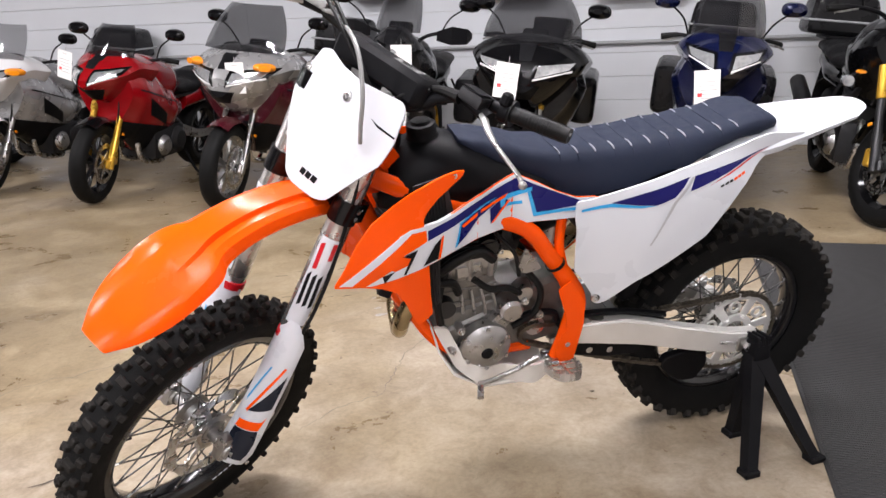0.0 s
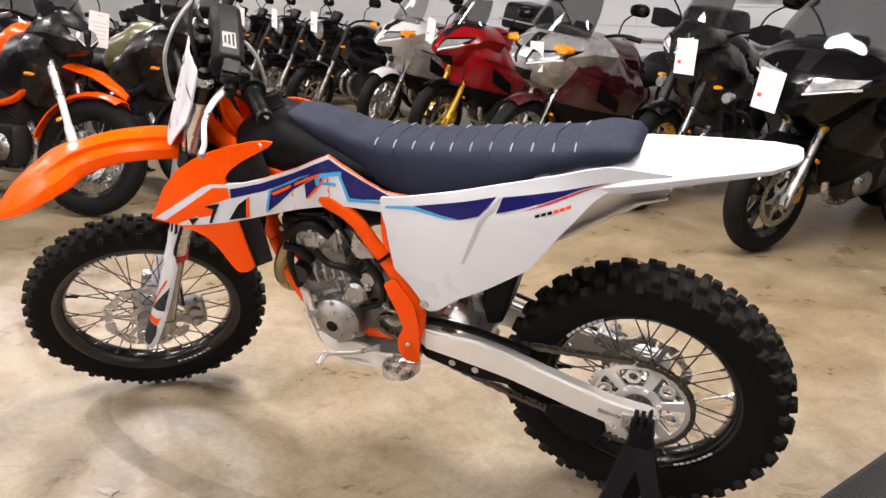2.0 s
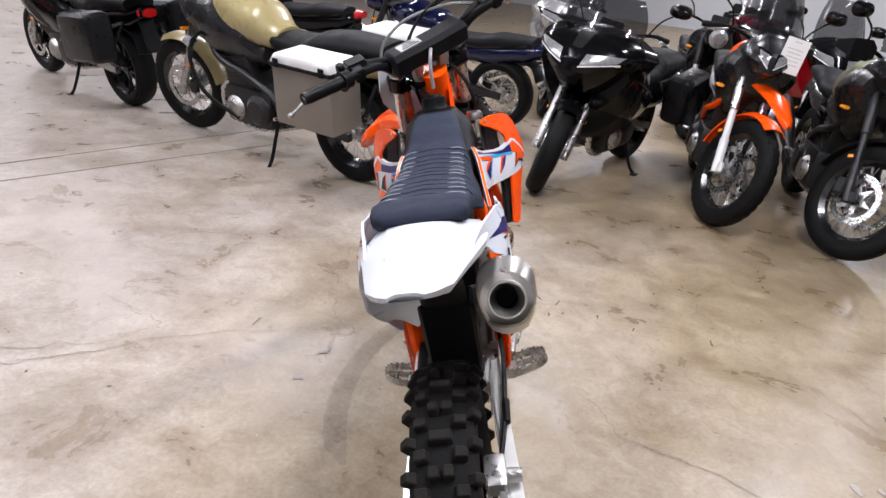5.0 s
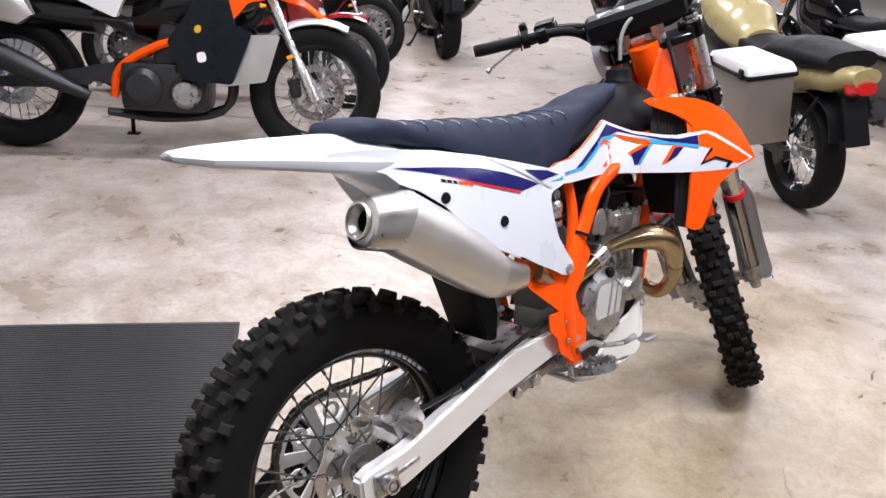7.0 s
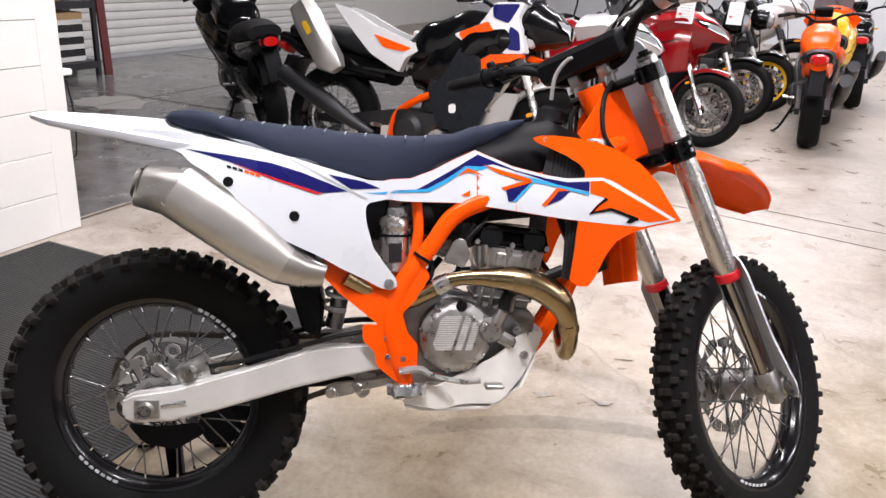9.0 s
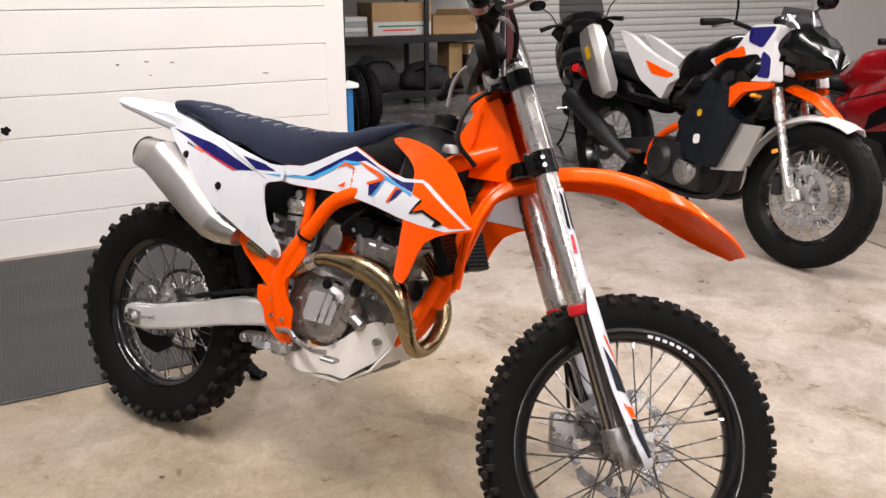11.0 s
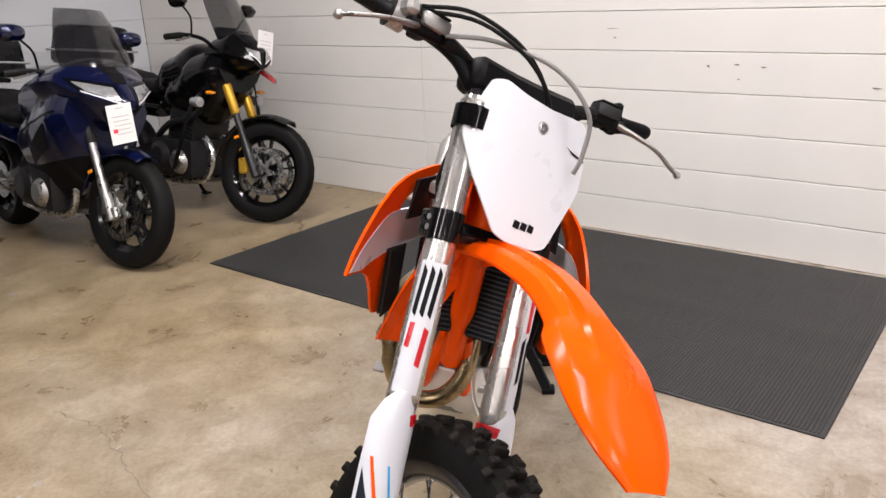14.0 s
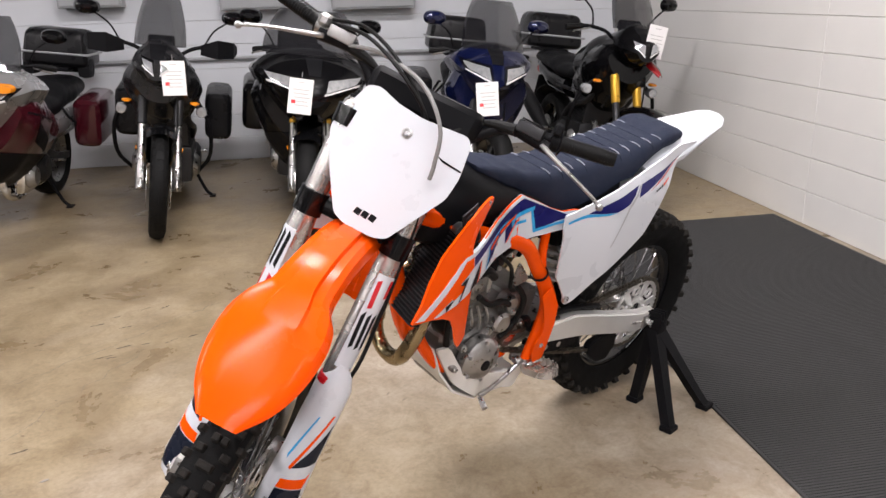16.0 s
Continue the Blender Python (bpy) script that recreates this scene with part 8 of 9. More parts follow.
moto("black touring motorcycle with side cases", (5.97, 3.53), 48.5, "sport", P_BLACK, P_BLACK, wheel="5", topcase=P_CASE, cases=P_CASE, lean=9)
moto("blue cruiser motorcycle with chrome engine", (6.35, 0.75), 60, "naked", P_BLUE, P_BLUE, wheel="wire", exhaust=M_CHROME, rim=M_CHROME)
moto("black retro motorcycle with wire wheels", (5.95, -2.3), 170, "naked", P_BLACK, P_BLACK, wheel="wire", exhaust=M_CHROME, steer=15)
moto("red sport motorcycle", (4.95, -2.9), 168, "sport", P_RED, P_BLACK, wheel="5", steer=10)
moto("dark grey naked motorcycle", (4.65, -3.75), 168, "naked", P_GREY, P_BLACK, wheel="5", steer=15)
moto("black cruiser motorcycle", (7.3, 2.4), 60, "naked", P_BLACK, P_BLACK, wheel="wire", exhaust=M_CHROME)
moto("green and black motorcycle with wire wheels", (8.4, 4.4), 60, "naked", P_OLIVE, P_BLACK, wheel="wire", exhaust=M_CHROME)
moto("silver touring motorcycle with cases", (6.3, -1.0), 172, "tour", P_SILVER, P_SILVER, wheel="5", steer=8)
moto("black touring motorcycle with backrest", (7.6, -3.4), 168, "tour", P_BLACK, P_MAROON, wheel="5", backrest=True)
# the row towards the service bay
rally = moto("white and orange rally motorcycle with black low tank", (1.70, 2.50), -36.0, "adv", P_BLACK, P_BLACK, wheel="wire", Rf=0.36, Rr=0.345, L=1.54, steer=6, blocky=True, fork=M_FORK, slider=M_FORK, side=P_BLACK, beak=M_ORANGE, fender=P_WHITE, exhaust=M_DARKMETAL, lean=8, screen=0.10)
P_SADDLE = mat("dark_tank_plastic", (0.007, 0.009, 0.013), 0.3, var=0.15, bump=0.1, spec=0.18)
for s in (1, -1):
    def flank(name, pts, y, th, material, label="", s=s):
        o = [(x * 0.88 - 0.02, z) for x, z in pts]
        return part(name, skin(chamfered(o, 0.015), lambda x, z: s * (y - 0.10 * max(0.0, z - 0.80) - 0.06 * max(0.0, 0.3 - x)), th, 0.06), material, rally, label, smooth=40)
    flank("tail_panel", [(0.02, 1.06), (0.17, 1.03), (0.40, 0.95), (0.72, 0.872), (1.00, 0.90), (1.155, 1.00), (1.177, 0.97), (1.006, 0.855), (0.79, 0.84), (0.68, 0.78), (0.64, 0.69), (0.40, 0.78), (0.20, 0.92)], 0.16, 0.05, P_WHITE, "white tail panel")
    flank("tail_graphic", [(0.40, 0.90), (0.72, 0.84), (0.66, 0.815), (0.50, 0.825)], 0.163, 0.004, M_ORANGE, "orange graphic")
    sh_ = flank("tank_shroud", [(1.05, 0.945), (1.22, 1.01), (1.31, 1.14), (1.50, 1.15), (1.48, 1.07), (1.56, 0.88), (1.46, 0.87), (1.22, 0.86)], 0.215, 0.07, P_WHITE, "white shroud with orange graphics")
    flank("shroud_graphic", [(1.08, 0.955), (1.28, 1.035), (1.38, 0.915), (1.30, 0.87), (1.16, 0.88)], 0.2175, 0.004, M_ORANGE, "orange graphic")
    flank("shroud_graphic", [(1.29, 1.125), (1.48, 1.14), (1.42, 1.03), (1.31, 1.055)], 0.2175, 0.004, M_NAVY, "navy graphic")
    flank("shroud_graphic", [(1.43, 1.02), (1.50, 0.99), (1.53, 0.89), (1.44, 0.89)], 0.2175, 0.004, M_NAVY, "navy graphic")
    flank("shroud_trim", [(1.56, 0.875), (1.55, 0.845), (1.38, 0.81), (1.27, 0.69), (1.235, 0.75), (1.27, 0.85)], 0.22, 0.03, M_ORANGE, "orange lower trim")
    flank("low_tank", [(0.93, 0.60), (1.05, 0.75), (1.12, 0.875), (1.27, 0.83), (1.31, 0.69), (1.40, 0.66), (1.29, 0.40), (1.02, 0.41)], 0.235, 0.12, P_SADDLE, "dark low-slung side tank")
    flank("skid_plate", [(1.24, 0.385), (1.35, 0.65), (1.56, 0.66), (1.48, 0.42)], 0.20, 0.02, M_MUFFLER, "perforated aluminium skid plate")
    flank("tank_sticker", [(1.09, 0.55), (1.14, 0.56), (1.15, 0.51), (1.10, 0.50)], 0.238, 0.003, P_PAPER)
    flank("tank_sticker", [(1.08, 0.68), (1.12, 0.69), (1.12, 0.65), (1.085, 0.645)], 0.238, 0.003, P_YELLOW)
bm = loft([[Vector((x, -0.215, z)) + Vector((0.075 * a * 0.8, 0.055 * b, 0.045 * a)) * r for a, b in ((-1, -0.6), (-0.6, -1), (0.6, -1), (1, -0.6), (1, 0.6), (0.6, 1), (-0.6, 1), (-1, 0.6))] for x, z, r in ((0.14, 0.66, 0.6), (0.08, 0.70, 1.1), (-0.12, 0.95, 1.15), (-0.18, 1.03, 0.95))])
can = part("raised_muffler", bm, M_MUFFLER, rally, "raised titanium muffler")
part("muffler_sticker", box(0.035, 0.003, 0.085, pose(-0.075, -0.282, 0.89, 0, -38, 0)), P_YELLOW, can, "yellow sticker")
part("headlight_mask", box(0.06, 0.22, 0.30, pose(1.30, 0, 1.06, 0, -12, 0), 0.03, 2), P_WHITE, rally, "white headlight mask")
moto("black motorcycle with red tail light in the bay", (-0.40, 5.79), 107, "sport", P_BLACK, P_BLACK, wheel="5", lean=9)
moto("red and white sport motorcycle", (2.5, 3.3), -41, "sport", P_RED, P_WHITE, wheel="5", slider=M_ALU, rim=M_ALU, lean=8, fender=P_RED)
moto("red sport motorcycle with paper tag", (3.48, 4.27), -41, "sport", P_RED, P_RED, wheel="5", slider=M_CHROME, rim=M_ALU, lean=8, tag=(1.2, -0.25, 1.05, 5, 0))
moto("black naked motorcycle with pale rims", (4.3, 5.25), -41, "naked", P_BLACK, P_BLACK, wheel="wire", rim=M_CHROME, lean=8, tag=(1.3, -0.2, 1.0, 5, 0))
moto("black motorcycle with yellow rims", (4.95, 5.95), -41, "naked", P_BLACK, P_GREY, wheel="5", rim=P_YELLOW, lean=8)
moto("white enduro motorcycle", (5.7, 6.7), -41, "adv", P_WHITE, P_BLACK, wheel="wire", Rf=0.34, lean=8)
moto("orange naked sport motorcycle with red tail light", (5.29, 5.58), 57.5, "naked", M_ORANGE, M_ORANGE, wheel="5", lean=4, side=M_ORANGE)
moto("yellow and orange sport motorcycle", (6.05, 6.55), 57, "sport", P_YELLOW, M_ORANGE, wheel="5", lean=5)
moto("black naked motorcycle", (7.1, 7.6), 57, "naked", P_BLACK, P_BLACK, wheel="5", lean=5)
YB = ROOM @ Vector((0.45, 3.0, 0))
moto("yellow motorcycle in the service bay", (YB.x, YB.y), 54, "naked", P_YELLOW, P_YELLOW, wheel="wire", rim=P_YELLOW, fork=P_YELLOW, slider=P_YELLOW, lean=6)


# ---- service bay ----
def rm(x, y, z, rz=0.0, rx=0.0, ry=0.0):
    return ROOM @ pose(x, y, z, rx, ry, rz)


shelf = thing("storage_shelf", "black steel storage shelf with boxes in the bay", "shelf", rm(2.38, 3.88, 0))
for px in (-1.0, 0.0, 1.0):
    for py in (-0.26, 0.26):
        part("post", box(0.05, 0.04, 1.95, pose(px, py, 0.975), 0.003), M_SHELF, shelf)
for z in (0.13, 0.735, 1.45, 1.93):
    board = part("shelf_board", box(2.05, 0.54, 0.03, pose(0, 0, z + 0.012), 0.003), M_SHELF, shelf)
    part("front_rail", box(2.05, 0.02, 0.075, pose(0, -0.268, z - 0.012), 0.004), M_SHELF, board)


def carton(label, x, y, z, sx, sy, sz, body=M_CARD, band=None, stripe=None, open_flap=False, yaw=0.0, category="box"):
    """A carton standing on z with tape, an optional printed band and an open flap."""
    c = thing("cardboard_box", label, category, rm(x, y, z, yaw))
    part("body", box(sx, sy, sz, pose(0, 0, sz / 2), 0.006), body, c)
    part("tape", box(0.06, sy + 0.004, 0.002, pose(0, 0, sz + 0.001)), M_CARD_WHITE, c)
    if band:
        part("printed_band", box(sx - 0.02, 0.003, sz * 0.40, pose(0, -sy / 2 - 0.002, sz * 0.23)), band, c)
    if stripe:
        for k, m_ in enumerate(stripe):
            part("printed_stripe", box(sx * (0.8 - 0.25 * k), 0.002, sz * 0.05, pose(-0.04 * k, -sy / 2 - 0.0045, sz * (0.30 - 0.12 * k))), m_, c)
    if open_flap:
        part("flap", box(sx * 0.45, 0.006, sz * 0.6, pose(sx * 0.62, -sy / 2, sz * 1.02, 20, -50, 0)), body, c)
        part("flap", box(sx * 0.96, 0.006, sz * 0.5, pose(0, -sy / 2 - 0.05, sz * 1.12, 50, 0, 0)), body, c)
    return c


M_GREEN = mat("green_print", (0.03, 0.22, 0.09), 0.6)
M_DARKRED = mat("dark_red_board", (0.10, 0.012, 0.012), 0.5, var=0.2)
carton("brown cardboard carton with white, green and red printed band", 2.10, 3.86, 0.765, 0.72, 0.42, 0.35, M_CARD, M_CARD_WHITE, (M_GREEN, P_INKRED))
carton("brown cardboard box with one flap open", 2.77, 3.84, 0.765, 0.54, 0.38, 0.22, M_CARD, open_flap=True, yaw=-4)
for k in range(4):
    carton("flat white and blue carton in a stack", 1.56, 3.84, 0.765 + k * 0.052, 0.30 - 0.01 * k, 0.30, 0.05, M_CARD_WHITE if k % 2 else M_GREYBOX, yaw=2 * k)
for k in range(4):
    carton("small brown carton with white printed label in a stack", 3.11, 3.84, 0.160 + k * 0.122, 0.35, 0.34, 0.12, M_CARD if k == 3 else M_DARKMETAL, M_CARD_WHITE, yaw=(1, -2, 1, 3)[k])
carton("plain brown cardboard box on the lower board", 2.83, 3.90, 0.160, 0.18, 0.30, 0.50, M_CARD)


def soft_bag(label, x, y, z, sx, sy, sz, seed):
    """A slumped fabric bag: a lumpy closed hull with a strap."""
    b = thing("fabric_bag", label, "bag", rm(x, y, z))
    bm = bmesh.new()
    bmesh.ops.create_icosphere(bm, subdivisions=4, radius=1.0)
    for v in bm.verts:
        n_ = noise.noise(v.co * 1.7 + Vector((seed, 0, 0))) * 0.22 + noise.noise(v.co * 5 + Vector((0, seed, 0))) * 0.06
        v.co *= 1 + n_
        q = v.co
        v.co = Vector((q.x * sx / 2, q.y * sy / 2, max(0.0, (q.z * 0.62 + 0.40) * sz)))
    part("body", bm, M_CLOTH, b, smooth=60)
    part("strap", tube([(-sx * 0.3, -sy * 0.3, sz * 0.72), (-sx * 0.1, -sy * 0.5, sz * 0.95), (sx * 0.2, -sy * 0.5, sz * 0.9), (sx * 0.34, -sy * 0.3, sz * 0.6)], 0.012, 8, 4, 0.4, (0, 1, 0)), M_BLACK, b)


soft_bag("slumped black fabric gear bag on the lower board", 1.80, 3.84, 0.158, 0.62, 0.42, 0.36, 1.3)
soft_bag("slumped black fabric gear bag on the lower board", 2.46, 3.84, 0.158, 0.62, 0.44, 0.28, 4.1)
cab = thing("tool_cabinet", "tall black steel tool cabinet beside the shelf", "cabinet", rm(0.92, 3.95, 0))
part("body", box(0.78, 0.60, 1.90, pose(0, 0, 0.95), 0.012, 2), M_SHELF, cab)
for k in range(2):
    d_ = part("door", box(0.375, 0.02, 1.78, pose(-0.19 + 0.38 * k, -0.31, 0.96), 0.004), M_SHELF, cab)
    part("handle", box(0.02, 0.025, 0.14, pose(-0.03 + 0.06 * k, -0.33, 1.05), 0.006), M_STEEL, d_)
lean_board = part("leaning_board", box(0.10, 0.03, 2.0, rm(3.50, 3.66, 1.0, 0, -3), 0.004), M_DARKRED, smooth=0)
tagged(lean_board, "dark red painted board leaning beside the shelf", "board")

# roller door of pale slats
roller = thing("roller_door", "closed pale grey roller door with horizontal slats", "door", rm(6.9, 4.52, 0), kind="structure")
slat_prof = [(0.0, 0.0), (-0.012, 0.008), (-0.018, 0.030), (-0.018, 0.064), (-0.012, 0.086), (0.0, 0.094)]
bm = loft([[(x, y, z) for y, z in slat_prof + [(y + 0.008, z) for y, z in slat_prof[::-1]]] for x in (-3.0, 3.0)])
slat = part("slat", bm, M_DOOR, roller, m=pose(0, 0, 0.05), smooth=30)
for k in range(1, 34):
    shared("slat", slat, pose(0, 0, 0.05 + 0.098 * k), roller)
part("bottom_rail", box(6.0, 0.05, 0.05, pose(0, -0.01, 0.026), 0.004), M_GREYBOX, roller)
for px in (-3.05, 3.05):
    part("guide_rail", box(0.10, 0.10, 3.5, pose(px, -0.02, 1.75), 0.006), M_DOOR, roller)

# stand at the end of the white wall
jack = thing("work_stand", "blue steel work stand with white leg and top", "work stand", rm(0.062, 0.12, 0))
for k in range(2):
    part("leg", box(0.032, 0.032, 0.41, pose(0, 0.30 * k, 0.205), 0.004), P_PAPER, jack, "white leg")
    part("upright", box(0.042, 0.045, 0.34, pose(0, 0.30 * k, 0.57), 0.006), M_BLUE, jack)
for z in (0.43, 0.60):
    part("cross_bar", box(0.035, 0.26, 0.05, pose(0, 0.15, z), 0.006), M_BLUE, jack)
part("top", box(0.09, 0.42, 0.03, pose(0.005, 0.16, 0.755), 0.006), P_PAPER, jack, "white top board")
part("tool_box", box(0.07, 0.20, 0.09, pose(0.005, 0.18, 0.815), 0.012, 2), M_BLACK, jack)
part("cord", tube([(0.028, -0.02, 0.72), (0.045, -0.03, 0.55), (0.035, -0.03, 0.36), (0.01, -0.03, 0.33)], 0.004, 6, 4), M_CABLE, jack)
ladder = thing("ladder", "blue painted ladder leaning in the service bay", "ladder", rm(0.406, 2.6, 0, 0, 0, 18.7))
for k in range(2):
    part("rail", box(0.075, 0.03, 2.3, pose(0, 0.36 * k, 1.15), 0.005), M_BLUE, ladder)
for k in range(7):
    part("rung", rod((0, 0, 0.25 + 0.3 * k), (0, 0.36, 0.25 + 0.3 * k), 0.016, 10), M_BLUE, ladder)
for k in range(4):
    tyre_ = thing("spare_tyre", "black spare motorcycle tyre standing in the bay", "tyre", rm(0.62 + 0.15 * k, 2.25 + 0.10 * (k % 2), 0.31, 80 + 5 * k), group="spare tyres")
    prof = [(0.20, 0.045), (0.24, 0.062), (0.28, 0.058), (0.305, 0.03), (0.31, 0.0)]
    part("carcass", lathe(prof + [(r, -y) for r, y in prof[-2::-1]], 40, closed=True), P_TYRE, tyre_)
    bm = bmesh.new()
    for q in range(30):
        for sy in (0.028, -0.028):
            add(bm, box(0.012, 0.026, 0.030, pose(0, 0, 0, 0, q * 12 + (6 if sy > 0 else 0), 0) @ pose(0.306, sy, 0, 0, 0, 25 if sy > 0 else -25)))
    part("tread", bm, P_TYRE, tyre_, smooth=0)

# joints and worn patch of the bay floor
def flat_shape(name, outline, z, material, parent, label=""):
    bm = bmesh.new()
    bm.faces.new([bm.verts.new((u, v, z)) for u, v in outline])
    g = bmesh.ops.extrude_face_region(bm, geom=bm.faces[:])
    bmesh.ops.translate(bm, vec=(0, 0, -0.0015), verts=[v for v in g["geom"] if isinstance(v, bmesh.types.BMVert)])
    return part(name, bm, material, parent, label, smooth=0)


def strip(a, b, w):
    a, b = ROOM @ Vector((*a, 0)), ROOM @ Vector((*b, 0))
    d_ = (b - a).normalized()
    n_ = Vector((-d_.y, d_.x, 0)) * w / 2
    return [(p.x, p.y) for p in (a - n_, b - n_, b + n_, a + n_)]


for a, b, w in (((0.05, 0.085), (8.0, 0.085), 0.012), ((2.05, 0.09), (2.05, 3.5), 0.010), ((2.77, 0.09), (2.77, 3.55), 0.010), ((5.2, 0.09), (5.2, 4.3), 0.010), ((0.1, 2.35), (9.0, 2.30), 0.010)):
    flat_shape("joint", strip(a, b, w), 0.0075, M_CRACK, bay, "dark saw-cut joint")


def blob(cx, cy, rx_, ry_, seed, n=20, rough_=0.35):
    rng = random.Random(seed)
    return [(cx + rx_ * (1 + rng.uniform(-rough_, rough_)) * math.cos(2 * math.pi * k / n), cy + ry_ * (1 + rng.uniform(-rough_, rough_)) * math.sin(2 * math.pi * k / n)) for k in range(n)]


M_WORN = mat("bare_worn_concrete", (0.42, 0.41, 0.39), 0.6, var=0.25, scale=8)
flat_shape("worn_patch", [tuple((ROOM @ Vector((x, y, 0)))[:2]) for x, y in blob(2.40, 2.38, 0.28, 0.34, 5, 26, 0.16)], 0.0065, M_WORN, bay, "pale worn patch")


# ---- marks of the shop floor ----
def crack(points, w, material, seed, steps=9):
    """A jagged hairline through points on the floor."""
    rng = random.Random(seed)
    line = []
    for (x0, y0), (x1, y1) in zip(points, points[1:]):
        ln_ = math.hypot(x1 - x0, y1 - y0)
        for k in range(steps):
            t = k / steps
            o = rng.uniform(-0.05, 0.05) * ln_ * (0 < k)
            line.append((x0 + (x1 - x0) * t - (y1 - y0) / ln_ * o, y0 + (y1 - y0) * t + (x1 - x0) / ln_ * o))
    line.append(points[-1])
    bm = bmesh.new()
    prev = None
    for i, (x, y) in enumerate(line):
        a, b = line[max(0, i - 1)], line[min(len(line) - 1, i + 1)]
        d_ = Vector((b[0] - a[0], b[1] - a[1])).normalized()
        h = w * rng.uniform(0.3, 1.0) / 2 * (0.2 if i in (0, len(line) - 1) else 1)
        pair = [bm.verts.new((x - d_.y * h, y + d_.x * h, 0.003)), bm.verts.new((x + d_.y * h, y - d_.x * h, 0.003))]
        if prev:
            bm.faces.new((prev[0], prev[1], pair[1], pair[0]))
        prev = pair
    part("crack", bm, material, floor, "hairline crack", smooth=0)


crack([(0.28, -1.45), (0.37, -1.24), (0.46, -1.15), (0.64, -0.99), (0.81, -0.83), (0.88, -0.71), (0.97, -0.56), (1.13, -0.53), (1.27, -0.43)], 0.0055, M_CRACK_FAINT, 1)
crack([(1.05, 1.50), (1.16, 1.30), (1.36, 0.99), (1.44, 0.80), (1.52, 0.47), (1.54, 0.30)], 0.0045, M_CRACK_FAINT, 2)
crack([(1.64, 1.37), (1.45, 1.08), (1.28, 1.20), (1.10, 1.67)], 0.004, M_CRACK_FAINT, 3)
crack([(1.60, -1.66), (1.25, -1.71), (1.06, -1.75), (0.84, -1.81), (0.55, -1.84), (0.1, -1.95)], 0.005, M_CRACK_FAINT, 4)
crack([(2.6, -1.0), (2.15, -1.15), (1.6, -1.30), (1.1, -1.60)], 0.0045, M_CRACK_FAINT, 5)
crack([(1.29, 0.52), (1.34, 0.44), (1.57, 0.42), (1.89, 0.50), (2.4, 0.46)], 0.004, M_CRACK_FAINT, 6)
crack([(-0.9, -0.6), (-0.5, -0.9), (-0.2, -1.5), (0.1, -1.95)], 0.004, M_CRACK_FAINT, 7)
crack([(2.0, 1.9), (2.4, 1.2), (2.5, 0.6), (2.9, 0.0)], 0.004, M_CRACK_FAINT, 8)
flat_shape("joint", [(2.90, 2.75), (2.905, 2.757), (5.315, 0.767), (5.31, 0.758)], 0.003, M_CRACK_FAINT, floor, "narrow floor joint")
flat_shape("joint", [(0.55, 4.45), (0.557, 4.458), (4.2, 1.2), (4.193, 1.192)], 0.003, M_CRACK_FAINT, floor, "narrow floor joint")
rng = random.Random(23)
for k, (x, y) in enumerate(((2.02, -0.43), (1.97, -0.51), (1.84, -0.45), (1.86, -0.67), (1.77, -0.81), (1.71, -1.13), (1.03, -2.03), (0.90, -2.03), (0.82, -1.98), (1.14, -1.68), (1.06, -1.64), (0.97, -1.59), (0.88, -1.57), (1.24, -1.64), (1.22, -1.61), (1.13, -2.00), (1.05, -1.88), (1.53, 0.74))):
    a, h = rng.uniform(-0.5, 0.3), rng.uniform(0.018, 0.045)
    crack([(x - h * math.cos(a), y - h * math.sin(a)), (x, y + rng.uniform(-0.006, 0.006)), (x + h * math.cos(a), y + h * math.sin(a))], 0.010, M_CRACK, 60 + k, 3)
rng = random.Random(11)
M_PALECHIP = mat("pale_chip", (0.36, 0.33, 0.30), 0.9, var=0.3, scale=80)
for k, (x, y, r) in enumerate(((1.156, 0.515, 0.030), (0.79, -1.28, 0.020), (0.78, -1.36, 0.016), (0.77, -1.49, 0.014), (0.70, -1.26, 0.012), (-0.13, -1.77, 0.016), (-0.85, -2.31, 0.022), (0.50, -1.10, 0.012), (1.35, 0.45, 0.022), (1.50, 0.68, 0.012), (-0.5, -1.2, 0.010), (1.9, 0.9, 0.010), (1.7, -0.9, 0.012), (2.1, -0.2, 0.014), (0.3, 1.2, 0.010), (1.0, 1.1, 0.009))):
    flat_shape("chip", blob(x, y, r * rng.uniform(0.8, 1.5), r * rng.uniform(0.5, 0.9), 40 + k, 11, 0.45), 0.003, M_PALECHIP if k % 3 else M_CHIP, floor, "chipped spot")
for k in range(26):
    x, y = rng.uniform(-1.2, 2.8), rng.uniform(-2.2, 2.0)
    flat_shape("speck", blob(x, y, rng.uniform(0.003, 0.008), rng.uniform(0.003, 0.006), 90 + k, 7, 0.4), 0.003, M_CRACK if k % 2 else M_PALECHIP, floor)

# ---- marks of the walls ----
for k, (x, z, rx_, rz_) in enumerate(((-1.79, 0.657, 0.022, 0.020), (-1.752, 1.084, 0.008, 0.004), (-1.24, 0.947, 0.008, 0.006), (-1.097, 0.957, 0.012, 0.004), (-0.969, 0.948, 0.013, 0.004), (-0.474, 0.868, 0.018, 0.004), (-1.085, 0.887, 0.008, 0.003), (-1.77, 1.13, 0.03, 0.0015))):
    bm = bmesh.new()
    bm.faces.new([bm.verts.new((u + 6.2, -0.0025, v)) for u, v in blob(x, z, rx_, rz_, 140 + k, 10, 0.4)])
    part("chip", bm, M_BLACK if k == 0 else M_CRACK_FAINT, wall_white, "chipped hole" if k == 0 else "", smooth=0)


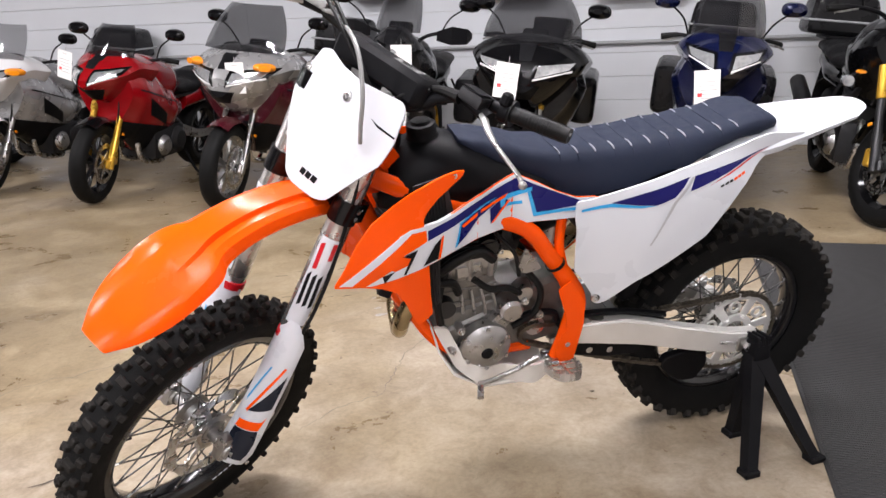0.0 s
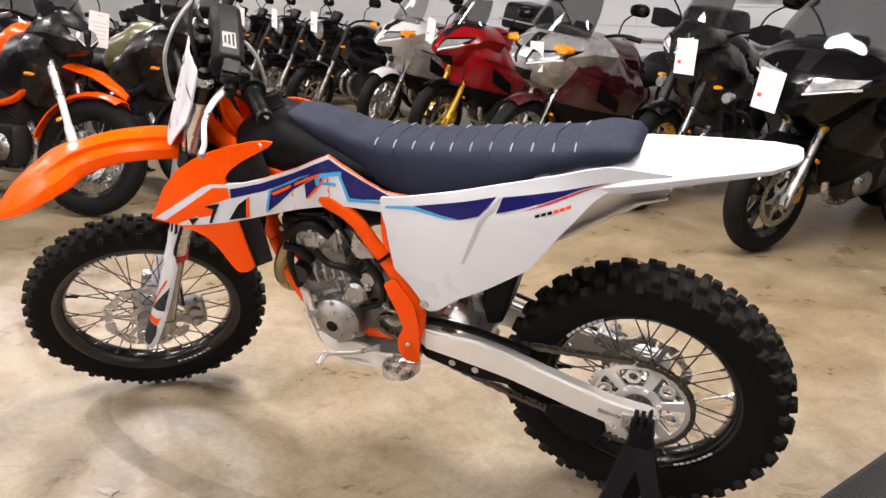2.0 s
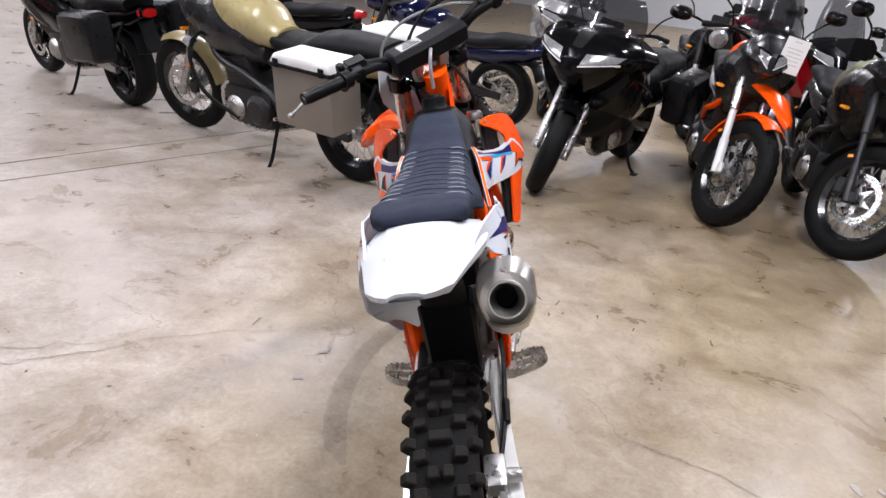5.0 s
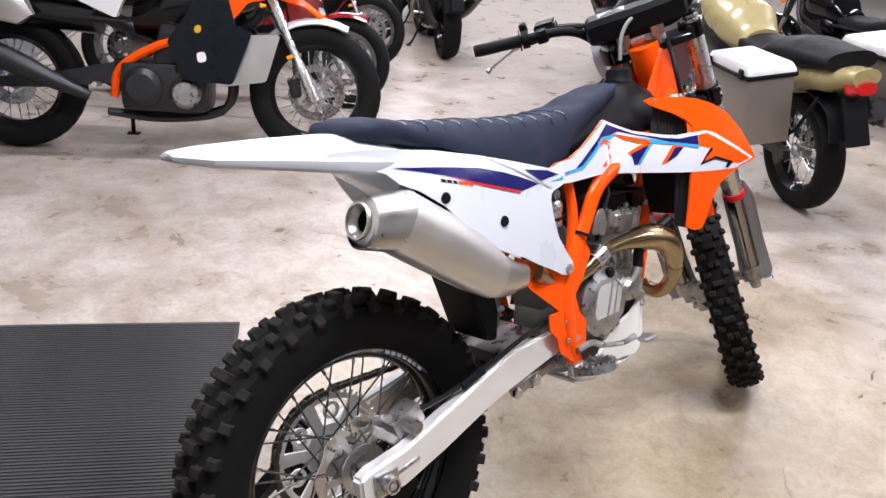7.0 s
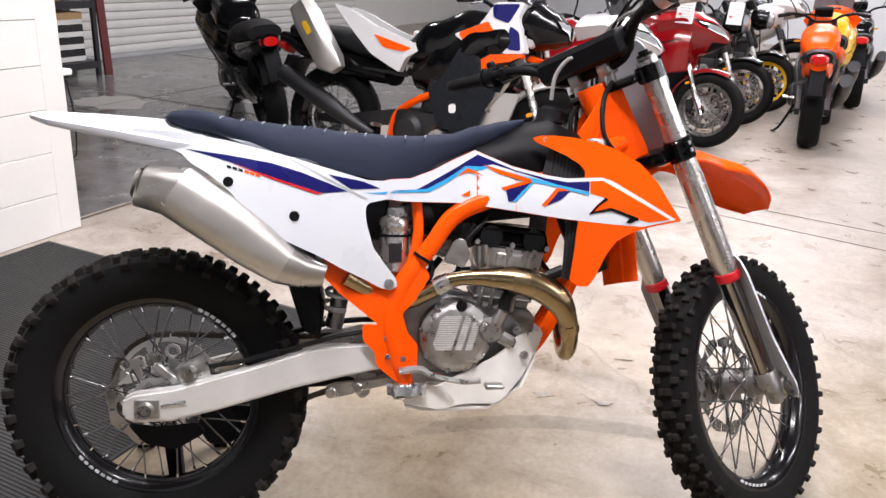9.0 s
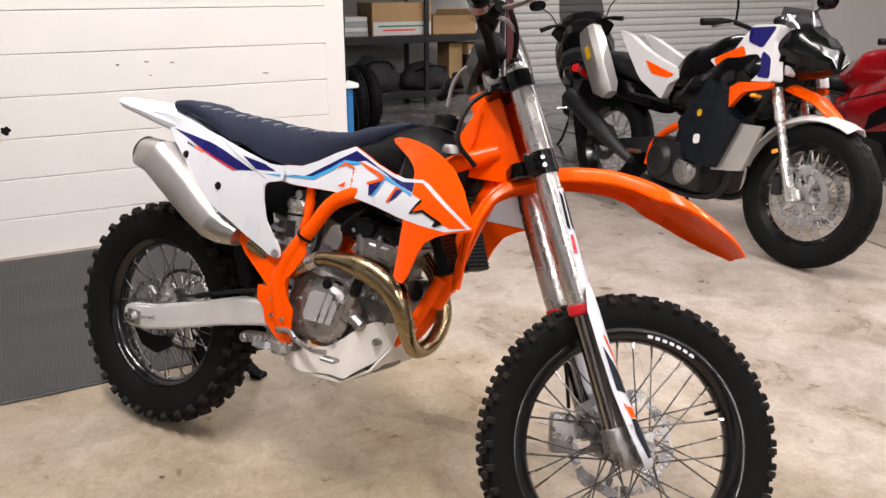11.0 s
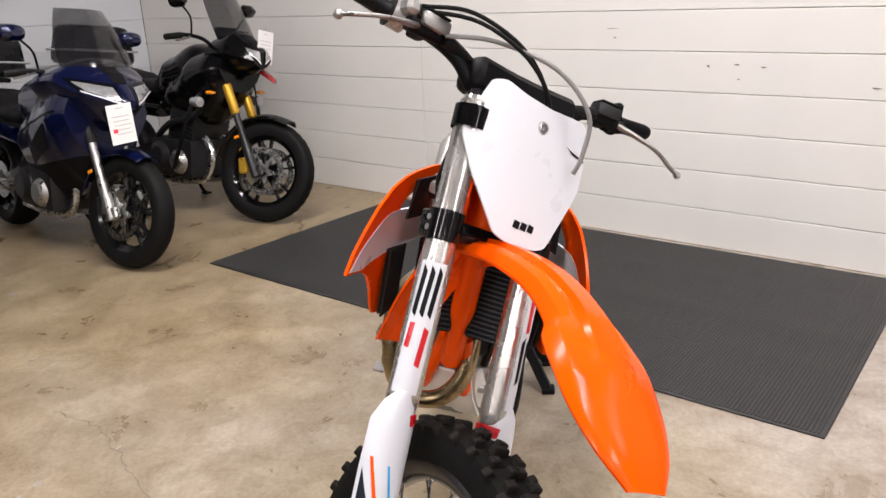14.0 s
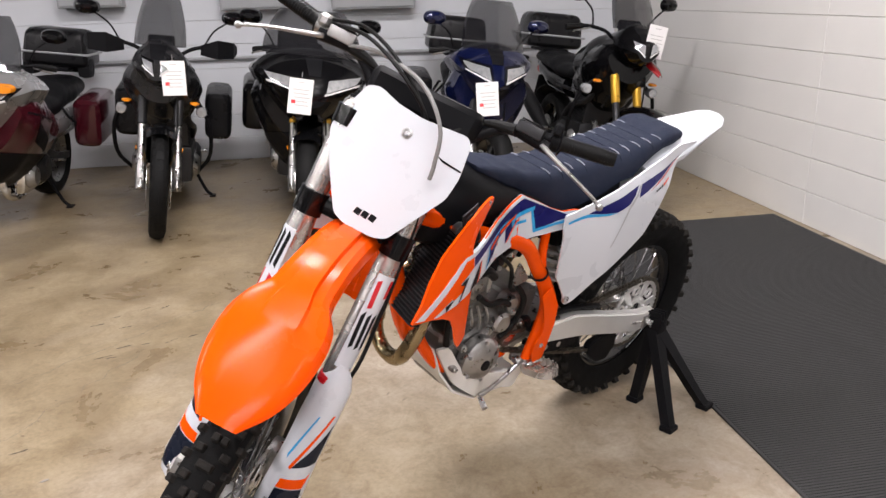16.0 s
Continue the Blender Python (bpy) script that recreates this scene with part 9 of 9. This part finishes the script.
# a faint see-through dark band curving over the floor beside the dirt bike
M_CURVEBAND = glassy("curved_band", (0.05, 0.045, 0.04), 0.7, 0.15)
MARK = smooth_path([(1.74, 0.01, 0), (1.66, 0.15, 0), (1.47, 0.26, 0), (1.25, 0.33, 0), (1.03, 0.36, 0), (0.82, 0.35, 0), (0.69, 0.31, 0)], 8)
bm = bmesh.new()
prev = None
rng = random.Random(31)
for i in range(len(MARK)):
    a, b = MARK[max(0, i - 1)], MARK[min(len(MARK) - 1, i + 1)]
    d_ = Vector((b[0] - a[0], b[1] - a[1])).normalized()
    h = 0.036 * min(1.0, 0.25 + i / 6, 0.25 + (len(MARK) - 1 - i) / 8) + rng.uniform(-0.003, 0.003)
    pair = [bm.verts.new((MARK[i][0] - d_.y * h, MARK[i][1] + d_.x * h, 0.0022)), bm.verts.new((MARK[i][0] + d_.y * h, MARK[i][1] - d_.x * h, 0.0022))]
    if prev:
        bm.faces.new((prev[0], prev[1], pair[1], pair[0]))
    prev = pair
part("curved_band", bm, M_CURVEBAND, floor, "faint dark curved band", smooth=0)


def wall_panel(y, z, sy, sz):
    e = thing("electric_panel", "grey enamelled electric panel on the back wall", "electric panel", rm(-6.195, y, z))
    part("body", box(0.16, sy, sz, pose(0.08, 0, 0), 0.006), M_GREYBOX, e)
    d_ = part("door", box(0.012, sy - 0.03, sz - 0.03, pose(0.166, 0, 0), 0.004), M_GREYBOX, e)
    part("latch", box(0.014, 0.025, 0.06, pose(0.176, -sy * 0.4, 0), 0.004), M_BLACK, d_)


for y, z, sy, sz in ((-2.28, 1.62, 0.72, 0.68), (-3.30, 1.70, 0.55, 0.80), (-1.45, 1.75, 0.45, 0.60), (-4.6, 1.7, 0.5, 0.7)):
    wall_panel(y, z, sy, sz)
conduit = part("conduit", tube([(-6.17, -0.4, 0.90), (-6.17, -1.2, 0.90), (-6.17, -3.9, 0.90), (-6.17, -7.0, 0.90)], 0.016, 10, 2), M_GREYBOX, m=ROOM)
tagged(conduit, "grey painted conduit pipe along the wall", "pipe", kind="structure")
